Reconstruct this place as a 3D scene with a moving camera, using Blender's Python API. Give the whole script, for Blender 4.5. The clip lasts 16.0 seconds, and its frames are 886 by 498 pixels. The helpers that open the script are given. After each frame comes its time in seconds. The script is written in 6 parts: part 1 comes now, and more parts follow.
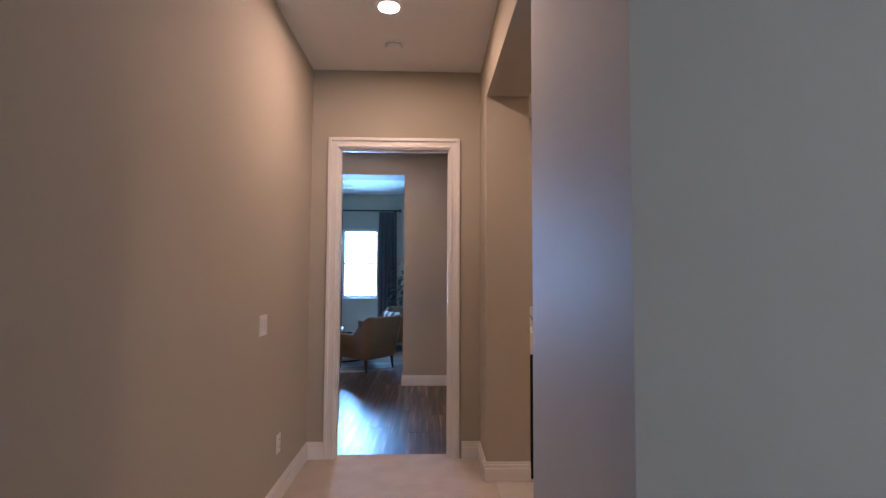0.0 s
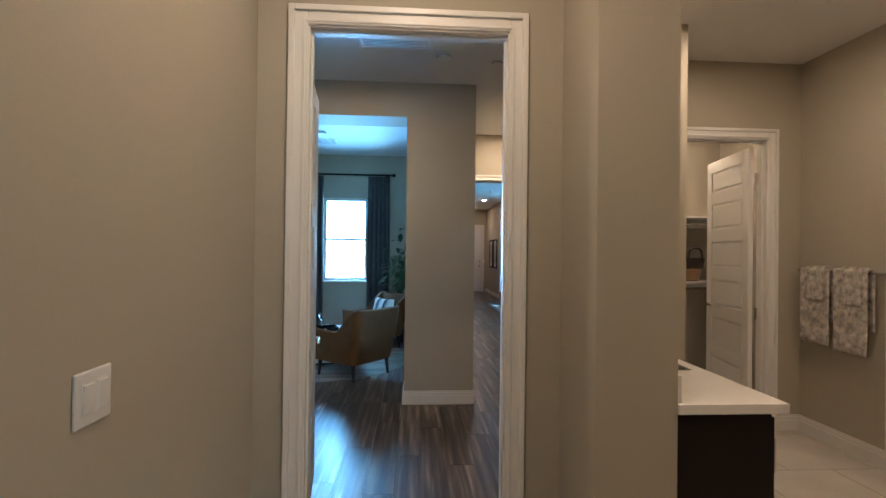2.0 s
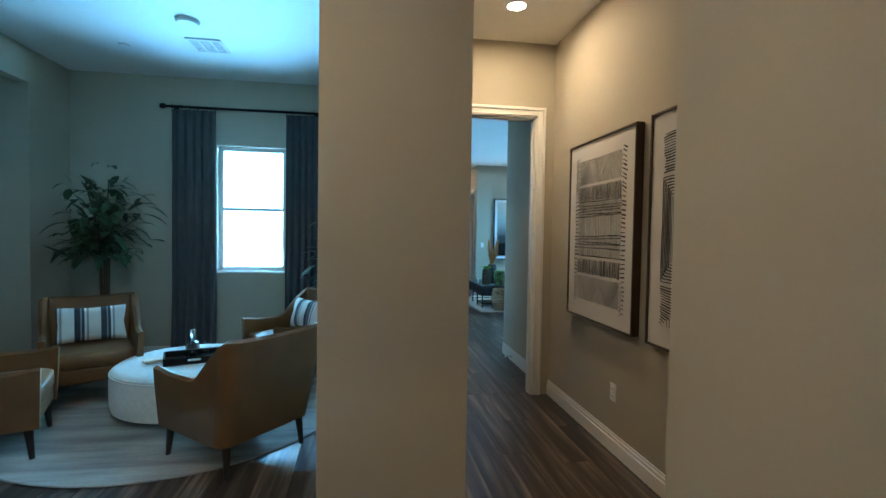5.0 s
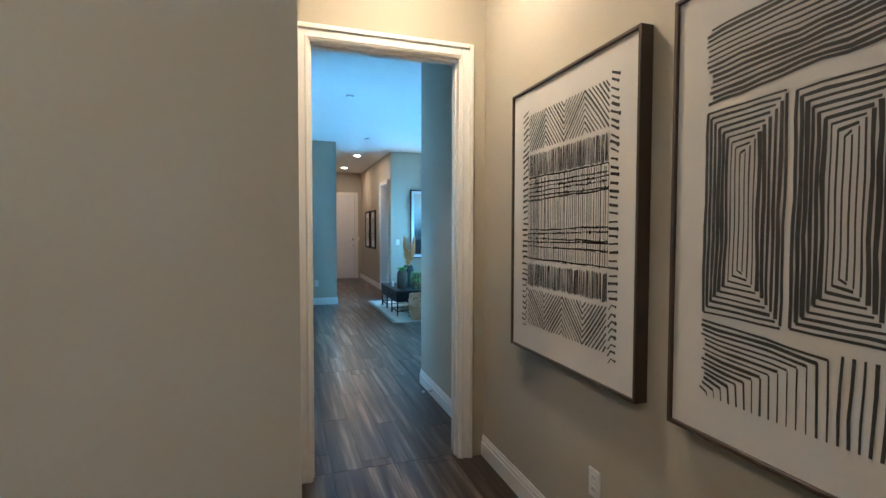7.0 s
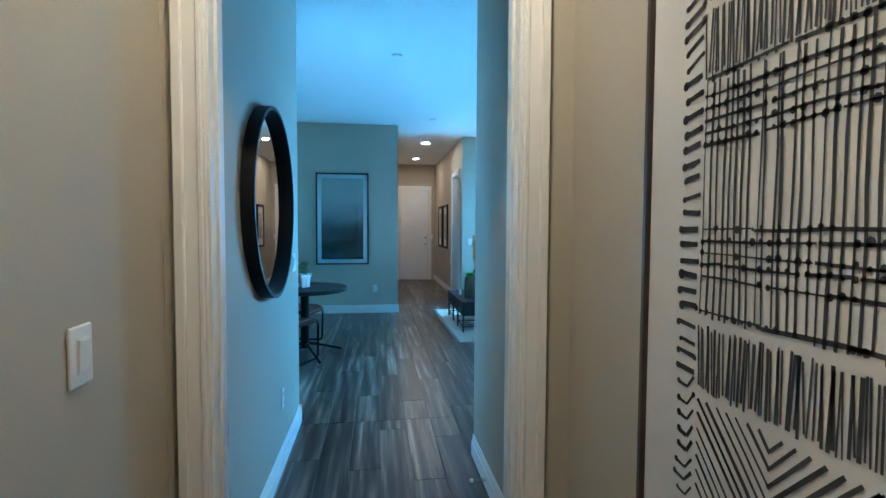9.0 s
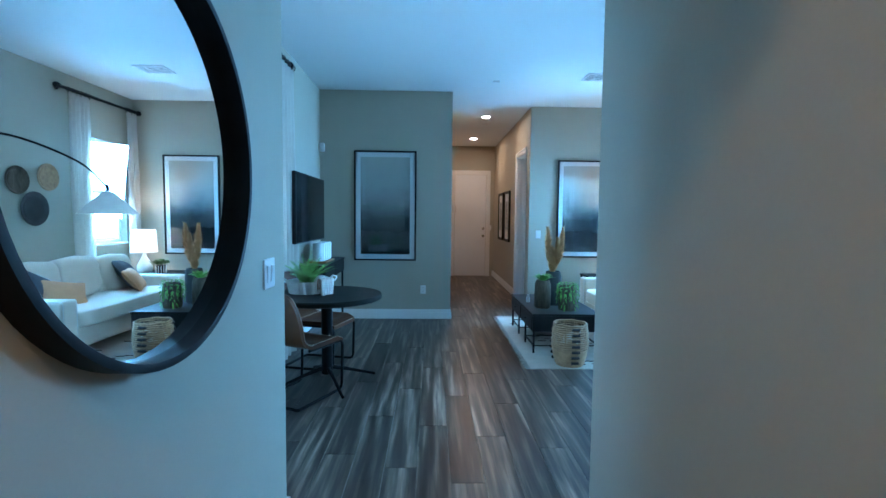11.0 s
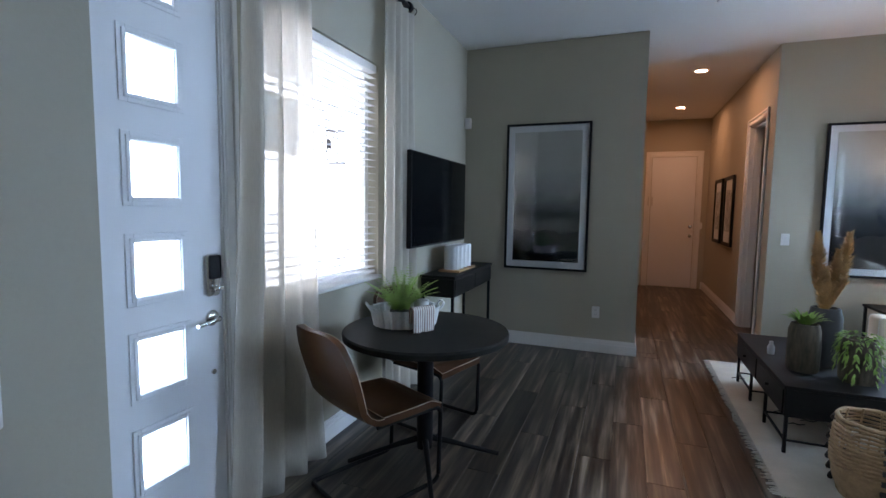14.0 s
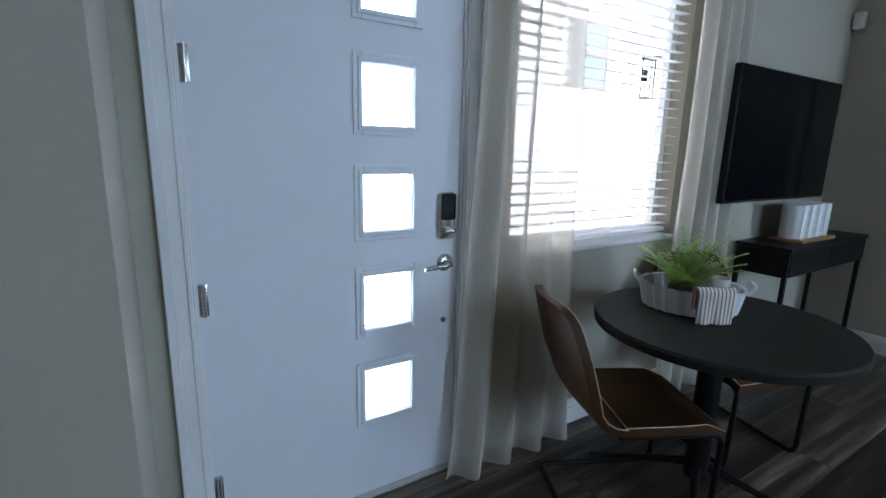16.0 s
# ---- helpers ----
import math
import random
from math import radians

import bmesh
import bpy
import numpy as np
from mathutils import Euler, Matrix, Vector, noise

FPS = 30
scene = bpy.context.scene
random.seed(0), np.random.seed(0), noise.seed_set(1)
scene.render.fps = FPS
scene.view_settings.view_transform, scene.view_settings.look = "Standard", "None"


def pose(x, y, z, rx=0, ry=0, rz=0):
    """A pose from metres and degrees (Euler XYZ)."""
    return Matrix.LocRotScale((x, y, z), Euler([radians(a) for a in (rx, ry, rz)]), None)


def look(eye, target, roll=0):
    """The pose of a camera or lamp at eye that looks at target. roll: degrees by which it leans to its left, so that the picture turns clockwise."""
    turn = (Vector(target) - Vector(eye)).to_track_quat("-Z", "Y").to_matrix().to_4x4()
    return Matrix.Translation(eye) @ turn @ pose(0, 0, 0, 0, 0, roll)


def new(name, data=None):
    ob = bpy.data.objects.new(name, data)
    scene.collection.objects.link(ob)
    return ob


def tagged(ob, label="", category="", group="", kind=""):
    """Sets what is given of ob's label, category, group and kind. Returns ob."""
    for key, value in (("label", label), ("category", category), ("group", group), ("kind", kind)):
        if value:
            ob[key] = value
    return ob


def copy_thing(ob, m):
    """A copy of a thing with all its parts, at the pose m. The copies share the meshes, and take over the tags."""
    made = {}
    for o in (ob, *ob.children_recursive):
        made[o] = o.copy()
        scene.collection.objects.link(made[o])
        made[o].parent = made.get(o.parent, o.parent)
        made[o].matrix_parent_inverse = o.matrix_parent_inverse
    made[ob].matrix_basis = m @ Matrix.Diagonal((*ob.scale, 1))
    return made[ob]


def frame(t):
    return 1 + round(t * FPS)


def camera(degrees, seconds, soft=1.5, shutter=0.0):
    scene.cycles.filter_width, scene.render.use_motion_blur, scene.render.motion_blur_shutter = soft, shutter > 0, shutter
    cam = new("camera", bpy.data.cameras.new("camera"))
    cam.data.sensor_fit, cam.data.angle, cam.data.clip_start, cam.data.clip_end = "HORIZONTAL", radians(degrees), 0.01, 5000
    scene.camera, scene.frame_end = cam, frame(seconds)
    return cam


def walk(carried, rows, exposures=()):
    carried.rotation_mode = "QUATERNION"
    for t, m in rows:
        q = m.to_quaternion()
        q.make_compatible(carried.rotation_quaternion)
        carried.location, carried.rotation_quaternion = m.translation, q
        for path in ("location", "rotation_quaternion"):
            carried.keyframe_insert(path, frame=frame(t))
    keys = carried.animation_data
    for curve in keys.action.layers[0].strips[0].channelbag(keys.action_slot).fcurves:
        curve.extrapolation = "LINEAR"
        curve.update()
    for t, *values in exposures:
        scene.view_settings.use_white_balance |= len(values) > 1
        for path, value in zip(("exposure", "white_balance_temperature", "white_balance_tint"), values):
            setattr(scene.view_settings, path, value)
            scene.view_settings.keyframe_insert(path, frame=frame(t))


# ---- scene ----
cam = camera(85.8, 16.0)
PATH = [
    (0, (0.457, -1.114, 1.412), (0.514, 0.883, 1.522), 0.3),
    (0.5, (0.422, -0.705, 1.461), (0.487, 1.293, 1.518), 1.1),
    (1, (0.358, -0.248, 1.438), (0.423, 1.751, 1.475), 0.7),
    (1.5, (0.228, 0.16, 1.446), (0.363, 2.156, 1.464), 0.8),
    (2, (0.202, 0.56, 1.439), (0.324, 2.556, 1.454), 0.7),
    (2.5, (0.149, 1.016, 1.434), (0.294, 3.011, 1.45), 1.2),
    (3, (0.156, 1.421, 1.456), (0.317, 3.414, 1.396), 1.0),
    (3.5, (0.224, 1.847, 1.42), (0.261, 3.847, 1.385), 1.3),
    (4, (0.221, 2.238, 1.406), (0.372, 4.231, 1.334), 1.1),
    (4.5, (0.267, 2.613, 1.386), (0.548, 4.592, 1.31), 1.1),
    (5, (0.333, 3.018, 1.408), (0.645, 4.992, 1.342), 0.9),
    (5.2, (0.372, 3.177, 1.402), (0.703, 5.148, 1.348), 0.9),
    (7.5, (0.937, 4.622, 1.394), (1.601, 6.507, 1.311), 0.0),
    (8, (1.138, 4.965, 1.390), (1.593, 6.91, 1.294), -0.3),
    (8.5, (1.234, 5.285, 1.395), (1.588, 7.251, 1.299), -0.1),
    (9, (1.34, 5.635, 1.402), (1.621, 7.613, 1.311), 0.3),
    (11.5, (1.483, 7.338, 1.384), (1.382, 9.33, 1.243), 0.6),
    (12, (1.542, 7.625, 1.413), (1.298, 9.605, 1.269), 0.6),
    (12.5, (1.542, 7.905, 1.401), (1.399, 9.893, 1.241), 0.5),
    (13, (1.525, 8.145, 1.406), (1.409, 10.135, 1.24), 0.5),
    (13.5, (1.58, 8.372, 1.405), (1.15, 10.322, 1.279), 0.6),
    (14, (1.576, 8.591, 1.407), (0.864, 10.452, 1.235), 0.8),
    (14.5, (1.55, 8.721, 1.424), (0.613, 10.48, 1.267), 1.1),
    (15, (1.476, 8.861, 1.448), (0.237, 10.423, 1.292), 1.4),
    (15.5, (1.468, 9.052, 1.397), (-0.054, 10.318, 1.109), 1.4),
    (16, (1.472, 9.135, 1.363), (-0.18, 10.183, 0.948), 1.4),
]
EXPOSURES = [
    (0.0, 1.12, 5100, 31), (1.5, 1.1, 4750, 16), (2.5, 0.9, 5200, 5), (3.5, 0.82, 5450, 4), (4.0, 0.86, 5450, 4), (5.0, 1.05, 5050, 0),
    (7.5, 1.7, 4500, 3), (9.0, 1.6, 4150, -3), (11.5, 1.42, 5100, 16), (12.0, 1.38, 5550, 24), (12.5, 1.25, 6050, 29), (13.0, 1.03, 6550, 37),
    (14.0, 0.68, 7500, 42), (16.0, 0.40, 7650, 40),
]
walk(cam, [(t, look(eye, target, roll)) for t, eye, target, roll in PATH], EXPOSURES)

# ---- world, sun and lamps ----
WARM, DAY = (1.0, 0.60, 0.27), (0.34, 0.71, 1.0)
CAN_WATTS = 7.5
world = bpy.data.worlds.new("sky")
scene.world = world
world.use_nodes = True
wn = world.node_tree.nodes
sky = wn.new("ShaderNodeTexSky")
sky.sky_type, sky.sun_disc = "NISHITA", False
sky.sun_elevation, sky.sun_rotation = radians(58), radians(150)
world.node_tree.links.new(sky.outputs[0], wn["Background"].inputs[0])
wn["Background"].inputs[1].default_value = 0.12
sun = new("sun", bpy.data.lights.new("sun", "SUN"))
sun.data.energy, sun.data.angle, sun.data.color = 3.0, radians(0.5), (1.0, 0.95, 0.88)
sun.matrix_world = look((2, -6, 14), (0, 0, 0))


def area(name, loc, target, sx, sy, watts, color, disk=False, spread=180):
    d = bpy.data.lights.new(name, "AREA")
    d.shape, d.size, d.size_y, d.energy, d.color = ("DISK" if disk else "RECTANGLE"), sx, sy, watts, color
    d.spread = radians(spread)
    ob = new(name, d)
    ob.matrix_world = look(loc, target)
    return ob


# daylight standing in the window openings
area("daylight_sitting_room", (-0.945, 8.80, 1.64), (-0.945, 0, 3.0), 0.72, 1.38, 46, DAY, spread=105)
area("daylight_living_far", (4.80, 13.665, 1.68), (2.7, 11.7, 0.5), 0.73, 1.38, 70, DAY, spread=155)
area("daylight_living_near", (4.80, 10.915, 1.68), (1.0, 9.4, 0.3), 0.73, 1.38, 29, DAY, spread=135)
area("daylight_entry_door", (-0.26, 9.88, 1.3), (3, 9.88, 1.3), 0.24, 2.3, 26, DAY)
area("daylight_bedroom", (2.2, -4.2, 1.6), (2.2, 3, 1.4), 1.6, 1.5, 4.2, (0.90, 1.0, 0.84), spread=85)

CANS = [(0.20, 1.72), (-0.35, 3.95), (1.37, 6.375), (2.34, 3.27), (2.32, 15.02), (2.31, 17.18), (2.6, 1.2), (3.0, 5.3)]
for cx, cy in CANS:
    area("can_light", (cx, cy, 3.026), (cx, cy, 0), 0.11, 0.11, CAN_WATTS * (1.12 if cy == 3.95 else 1.15 if cy == 6.375 else 0.43 if cy > 14 else 1.0), WARM if cy < 14 else (1.0, 0.50, 0.20), True)

# ---- materials ----


def nt(name):
    m = bpy.data.materials.new(name)
    m.use_nodes = True
    return m, m.node_tree.nodes, m.node_tree.links, m.node_tree.nodes["Principled BSDF"]


def ramp(n, stops):
    r = n.new("ShaderNodeValToRGB")
    while len(r.color_ramp.elements) < len(stops):
        r.color_ramp.elements.new(0.5)
    for e, (p, c) in zip(r.color_ramp.elements, stops):
        e.position, e.color = p, (*c, 1)
    return r


def tone(c, k):
    return tuple(min(1.0, v * k) for v in c)


def mat(name, base, rough=0.6, metal=0.0, var=0.08, scale=3.0, bump=0.0, bscale=150.0, coat=0.0, spec=0.5, sheen=0.0, stretch=(1, 1, 1), dark=None):
    """A surface with broad and fine variation of colour, gloss and relief."""
    m, n, l, b = nt(name)
    tc = n.new("ShaderNodeTexCoord")
    mp = n.new("ShaderNodeMapping")
    mp.inputs["Scale"].default_value = stretch
    l.new(tc.outputs["Object"], mp.inputs[0])
    big = n.new("ShaderNodeTexNoise")
    big.inputs["Scale"].default_value, big.inputs["Detail"].default_value = scale, 6
    l.new(mp.outputs[0], big.inputs["Vector"])
    fine = n.new("ShaderNodeTexNoise")
    fine.inputs["Scale"].default_value, fine.inputs["Detail"].default_value = bscale, 4
    l.new(mp.outputs[0], fine.inputs["Vector"])
    mix = n.new("ShaderNodeMix")
    mix.data_type = "FLOAT"
    mix.inputs[0].default_value = 0.35
    l.new(big.outputs[0], mix.inputs[2])
    l.new(fine.outputs[0], mix.inputs[3])
    r = ramp(n, [(0.3, dark or tone(base, 1 - var)), (0.7, tone(base, 1 + var))])
    l.new(mix.outputs[0], r.inputs[0])
    l.new(r.outputs[0], b.inputs["Base Color"])
    b.inputs["Roughness"].default_value, b.inputs["Metallic"].default_value = rough, metal
    b.inputs["Specular IOR Level"].default_value, b.inputs["Coat Weight"].default_value = spec, coat
    b.inputs["Coat Roughness"].default_value = 0.04
    b.inputs["Sheen Weight"].default_value = sheen
    if rough > 0.1:
        rr = n.new("ShaderNodeMapRange")
        rr.inputs["To Min"].default_value, rr.inputs["To Max"].default_value = rough * 0.85, min(1, rough * 1.12)
        l.new(big.outputs[0], rr.inputs["Value"])
        l.new(rr.outputs[0], b.inputs["Roughness"])
    if bump:
        bp = n.new("ShaderNodeBump")
        bp.inputs["Strength"].default_value, bp.inputs["Distance"].default_value = bump, 0.004
        l.new(fine.outputs[0], bp.inputs["Height"])
        l.new(bp.outputs[0], b.inputs["Normal"])
    return m


def plank_material(name, island):
    """Dark brown-grey wood planks, each with its own tone and long pale grain."""
    m, n, l, b = nt(name)
    rnd = n.new("ShaderNodeNewGeometry").outputs["Random Per Island"] if island else n.new("ShaderNodeObjectInfo").outputs["Random"]
    geo = n.new("ShaderNodeNewGeometry")
    off = n.new("ShaderNodeVectorMath")
    off.operation = "MULTIPLY_ADD"
    comb = n.new("ShaderNodeCombineXYZ")
    for i in range(3):
        l.new(rnd, comb.inputs[i])
    off.inputs[1].default_value = (37, 61, 13)
    l.new(comb.outputs[0], off.inputs[0])
    l.new(geo.outputs["Position"], off.inputs[2])
    mp = n.new("ShaderNodeMapping")
    mp.inputs["Scale"].default_value = (1, 0.05, 1)
    l.new(off.outputs[0], mp.inputs[0])
    warp = n.new("ShaderNodeTexNoise")
    warp.inputs["Scale"].default_value, warp.inputs["Detail"].default_value, warp.inputs["Distortion"].default_value = 22, 5, 0.12
    l.new(mp.outputs[0], warp.inputs["Vector"])
    grain = n.new("ShaderNodeTexNoise")
    grain.inputs["Scale"].default_value, grain.inputs["Detail"].default_value = 70, 4
    l.new(mp.outputs[0], grain.inputs["Vector"])
    base = ramp(n, [(0.34, (0.017, 0.0115, 0.0085)), (0.47, (0.050, 0.036, 0.027)), (0.57, (0.115, 0.085, 0.063)), (0.70, (0.26, 0.20, 0.15))])
    l.new(warp.outputs[0], base.inputs[0])
    gr = ramp(n, [(0.35, (0.80, 0.80, 0.80)), (0.65, (1.15, 1.15, 1.15))])
    gr.color_ramp.elements[1].color = (1.0, 1.0, 1.0, 1)
    l.new(grain.outputs[0], gr.inputs[0])
    mul = n.new("ShaderNodeMix")
    mul.data_type, mul.blend_type = "RGBA", "MULTIPLY"
    mul.inputs[0].default_value = 1
    l.new(base.outputs[0], mul.inputs[6])
    l.new(gr.outputs[0], mul.inputs[7])
    tint = n.new("ShaderNodeHueSaturation")
    val = n.new("ShaderNodeMapRange")
    val.inputs["To Min"].default_value, val.inputs["To Max"].default_value = 0.62, 1.5
    l.new(rnd, val.inputs["Value"])
    l.new(val.outputs[0], tint.inputs["Value"])
    l.new(mul.outputs[2], tint.inputs["Color"])
    l.new(tint.outputs[0], b.inputs["Base Color"])
    ro = n.new("ShaderNodeMapRange")
    ro.inputs["To Min"].default_value, ro.inputs["To Max"].default_value = 0.27, 0.36
    l.new(grain.outputs[0], ro.inputs["Value"])
    l.new(ro.outputs[0], b.inputs["Roughness"])
    b.inputs["Specular IOR Level"].default_value = 0.5
    bp = n.new("ShaderNodeBump")
    bp.inputs["Strength"].default_value, bp.inputs["Distance"].default_value = 0.05, 0.0015
    l.new(grain.outputs[0], bp.inputs["Height"])
    l.new(bp.outputs[0], b.inputs["Normal"])
    return m


def sheer(name, color, clear):
    """Thin woven cloth that lets part of the light straight through."""
    m, n, l, b = nt(name)
    out = n["Material Output"]
    tr, tl, mx, mx2 = (n.new(k) for k in ("ShaderNodeBsdfTransparent", "ShaderNodeBsdfTranslucent", "ShaderNodeMixShader", "ShaderNodeMixShader"))
    b.inputs["Base Color"].default_value, b.inputs["Roughness"].default_value = (*color, 1), 0.9
    tl.inputs[0].default_value = (*color, 1)
    w = n.new("ShaderNodeTexNoise")
    w.inputs["Scale"].default_value, w.inputs["Detail"].default_value = 60, 4
    mp, tc = n.new("ShaderNodeMapping"), n.new("ShaderNodeTexCoord")
    mp.inputs["Scale"].default_value = (4, 4, 0.4)
    l.new(tc.outputs["Object"], mp.inputs[0])
    l.new(mp.outputs[0], w.inputs["Vector"])
    r = n.new("ShaderNodeMapRange")
    r.inputs["From Min"].default_value, r.inputs["From Max"].default_value = 0.3, 0.7
    r.inputs["To Min"].default_value, r.inputs["To Max"].default_value = clear * 0.9, clear * 1.1
    l.new(w.outputs[0], r.inputs["Value"])
    mx.inputs[0].default_value = 0.5
    l.new(b.outputs[0], mx.inputs[1])
    l.new(tl.outputs[0], mx.inputs[2])
    l.new(r.outputs[0], mx2.inputs[0])
    l.new(mx.outputs[0], mx2.inputs[1])
    l.new(tr.outputs[0], mx2.inputs[2])
    l.new(mx2.outputs[0], out.inputs[0])
    return m


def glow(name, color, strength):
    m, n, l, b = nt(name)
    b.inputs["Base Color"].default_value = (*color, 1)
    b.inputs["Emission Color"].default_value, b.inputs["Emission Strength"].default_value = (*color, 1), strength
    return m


def glass(name, rough=0.0):
    m, n, l, b = nt(name)
    b.inputs["Base Color"].default_value = (1, 1, 1, 1)
    b.inputs["Transmission Weight"].default_value, b.inputs["Roughness"].default_value, b.inputs["IOR"].default_value = 1, rough, 1.45
    return m


def bands(name, axis, stops, scale=1.0, rough=0.8, offset=0.0, wave=0.0):
    """Colour that runs along one axis of the object, from stop to stop (woven stripes, a print's tones)."""
    m, n, l, b = nt(name)
    tc = n.new("ShaderNodeTexCoord")
    sep = n.new("ShaderNodeSeparateXYZ")
    l.new(tc.outputs["Object"], sep.inputs[0])
    ma = n.new("ShaderNodeMath")
    ma.operation = "MULTIPLY_ADD"
    ma.inputs[1].default_value, ma.inputs[2].default_value = scale, offset
    l.new(sep.outputs[axis], ma.inputs[0])
    src = ma.outputs[0]
    ns = n.new("ShaderNodeTexNoise")
    ns.inputs["Scale"].default_value, ns.inputs["Detail"].default_value = 7, 8
    l.new(tc.outputs["Object"], ns.inputs["Vector"])
    if wave:
        m2 = n.new("ShaderNodeMath")
        m2.operation = "MULTIPLY_ADD"
        m2.inputs[1].default_value = wave
        l.new(ns.outputs[0], m2.inputs[0])
        l.new(src, m2.inputs[2])
        src = m2.outputs[0]
    r = ramp(n, stops)
    l.new(src, r.inputs[0])
    l.new(r.outputs[0], b.inputs["Base Color"])
    b.inputs["Roughness"].default_value = rough
    return m


PAINT = mat("taupe_wall_paint", (0.43, 0.392, 0.312), 0.7, var=0.03, scale=1.2, bump=0.10, bscale=90, spec=0.25)
CEIL = mat("white_ceiling_paint", (0.74, 0.73, 0.71), 0.75, var=0.02, scale=1.0, bump=0.12, bscale=80)
TRIM = mat("white_trim_paint", (0.76, 0.745, 0.72), 0.38, var=0.02, scale=5)
DOORP = mat("white_door_paint", (0.74, 0.74, 0.75), 0.6, spec=0.3, var=0.02, scale=4)
CARPET = mat("beige_carpet", (0.47, 0.42, 0.36), 0.95, var=0.16, scale=5, bump=0.9, bscale=350)
TILE = mat("beige_stone_tile", (0.50, 0.46, 0.41), 0.42, var=0.16, scale=3.5)
GROUT = mat("grout", (0.36, 0.33, 0.30), 0.9, var=0.1, scale=20)
SUB = mat("floor_joint", (0.03, 0.024, 0.02), 0.9)
PLANK_O, PLANK_I = plank_material("wood_plank", False), plank_material("wood_plank_field", True)
BLACK = mat("black_metal", (0.010, 0.010, 0.011), 0.5, spec=0.14, var=0.2, scale=15)
BLACKWOOD = mat("black_stained_wood", (0.012, 0.011, 0.010), 0.5, spec=0.16, var=0.35, scale=6, bump=0.15, bscale=60, stretch=(1, 0.15, 1))
TABLETOP = mat("charcoal_tabletop", (0.0195, 0.0195, 0.0165), 0.62, spec=0.13, var=0.25, scale=8, bump=0.1, bscale=120)
ESPRESSO = mat("espresso_cabinet", (0.009, 0.0065, 0.0055), 0.42, spec=0.18, var=0.25, scale=5, stretch=(1, 1, 0.2))
QUARTZ = mat("white_quartz", (0.80, 0.78, 0.75), 0.2, var=0.03, scale=12)
CHROME = mat("brushed_nickel", (0.62, 0.60, 0.57), 0.22, metal=1.0, var=0.05, scale=30)
LEATHER = mat("tan_leather", (0.155, 0.072, 0.022), 0.36, var=0.22, scale=7, bump=0.25, bscale=220)
BROWNLEATHER = mat("dark_brown_leather", (0.068, 0.023, 0.007), 0.42, spec=0.2, var=0.28, scale=6, bump=0.25, bscale=200)
STITCH = mat("pale_stitching", (0.48, 0.38, 0.30), 0.8)
WALNUT = mat("dark_walnut_leg", (0.020, 0.012, 0.008), 0.4, var=0.3, scale=10)
CREAM = mat("cream_linen", (0.70, 0.61, 0.49), 0.92, var=0.06, scale=5, bump=0.35, bscale=320, sheen=0.2)
IVORY = mat("ivory_boucle", (0.70, 0.67, 0.62), 0.95, var=0.10, scale=30, bump=0.9, bscale=240, sheen=0.2)
PEACH = mat("apricot_linen", (0.60, 0.32, 0.16), 0.92, var=0.10, scale=9, bump=0.35, bscale=300)
SLATE = mat("slate_blue_linen", (0.075, 0.085, 0.105), 0.9, var=0.15, scale=9, bump=0.35, bscale=300)
PIPING = mat("white_piping", (0.72, 0.70, 0.66), 0.85)
CHARCLOTH = mat("charcoal_curtain_cloth", (0.075, 0.075, 0.078), 0.92, var=0.15, scale=8, bump=0.3, bscale=260)
SHEER = sheer("sheer_linen", (0.78, 0.72, 0.64), 0.34)
PAPER = mat("cream_paper", (0.60, 0.58, 0.56), 0.85, var=0.03, scale=6)
INK = mat("black_ink", (0.036, 0.036, 0.038), 0.7, var=0.3, scale=40)
MATBOARD = mat("white_mount_board", (0.72, 0.73, 0.73), 0.8, var=0.02)
FRAMEWOOD = mat("dark_brown_frame", (0.045, 0.028, 0.018), 0.42, var=0.3, scale=10)
WHITEPLASTIC = mat("white_plastic", (0.74, 0.73, 0.71), 0.35, var=0.02)
DARKSLOT = mat("dark_slot", (0.03, 0.03, 0.03), 0.7)
SCREEN = mat("tv_screen", (0.003, 0.0035, 0.005), 0.12, spec=0.3, var=0.1)
MIRROR = mat("mirror_silver", (0.90, 0.92, 0.92), 0.01, metal=1.0, var=0.0)
RATTAN = mat("rattan", (0.38, 0.23, 0.12), 0.65, var=0.3, scale=25, bump=0.3, bscale=150)
RATTANDARK = mat("dark_woven_cord", (0.035, 0.027, 0.022), 0.75, var=0.3, scale=25)
RUGIVORY = mat("ivory_wool_rug", (0.56, 0.51, 0.43), 0.97, var=0.13, scale=6, bump=1.0, bscale=180)
FRINGE = mat("rug_fringe", (0.50, 0.45, 0.38), 0.97, var=0.1, scale=30)
LEAF = mat("fern_leaf", (0.16, 0.31, 0.05), 0.55, var=0.4, scale=12)
DARKLEAF = mat("dark_plant_leaf", (0.035, 0.075, 0.026), 0.45, var=0.4, scale=6)
SUCC = mat("succulent_leaf", (0.12, 0.19, 0.05), 0.55, var=0.3, scale=14)
SOIL = mat("soil", (0.03, 0.022, 0.016), 0.95, var=0.4, scale=40)
BARK = mat("plant_stem", (0.09, 0.06, 0.04), 0.8, var=0.3, scale=20)
PAMPAS = mat("dried_pampas", (0.62, 0.36, 0.16), 0.95, var=0.25, scale=20, bump=0.5, bscale=200)
CERAMICGREY = mat("weathered_grey_ceramic", (0.125, 0.10, 0.07), 0.8, spec=0.2, var=0.5, scale=11, bump=0.9, bscale=60, stretch=(1, 1, 0.25), dark=(0.035, 0.028, 0.02))
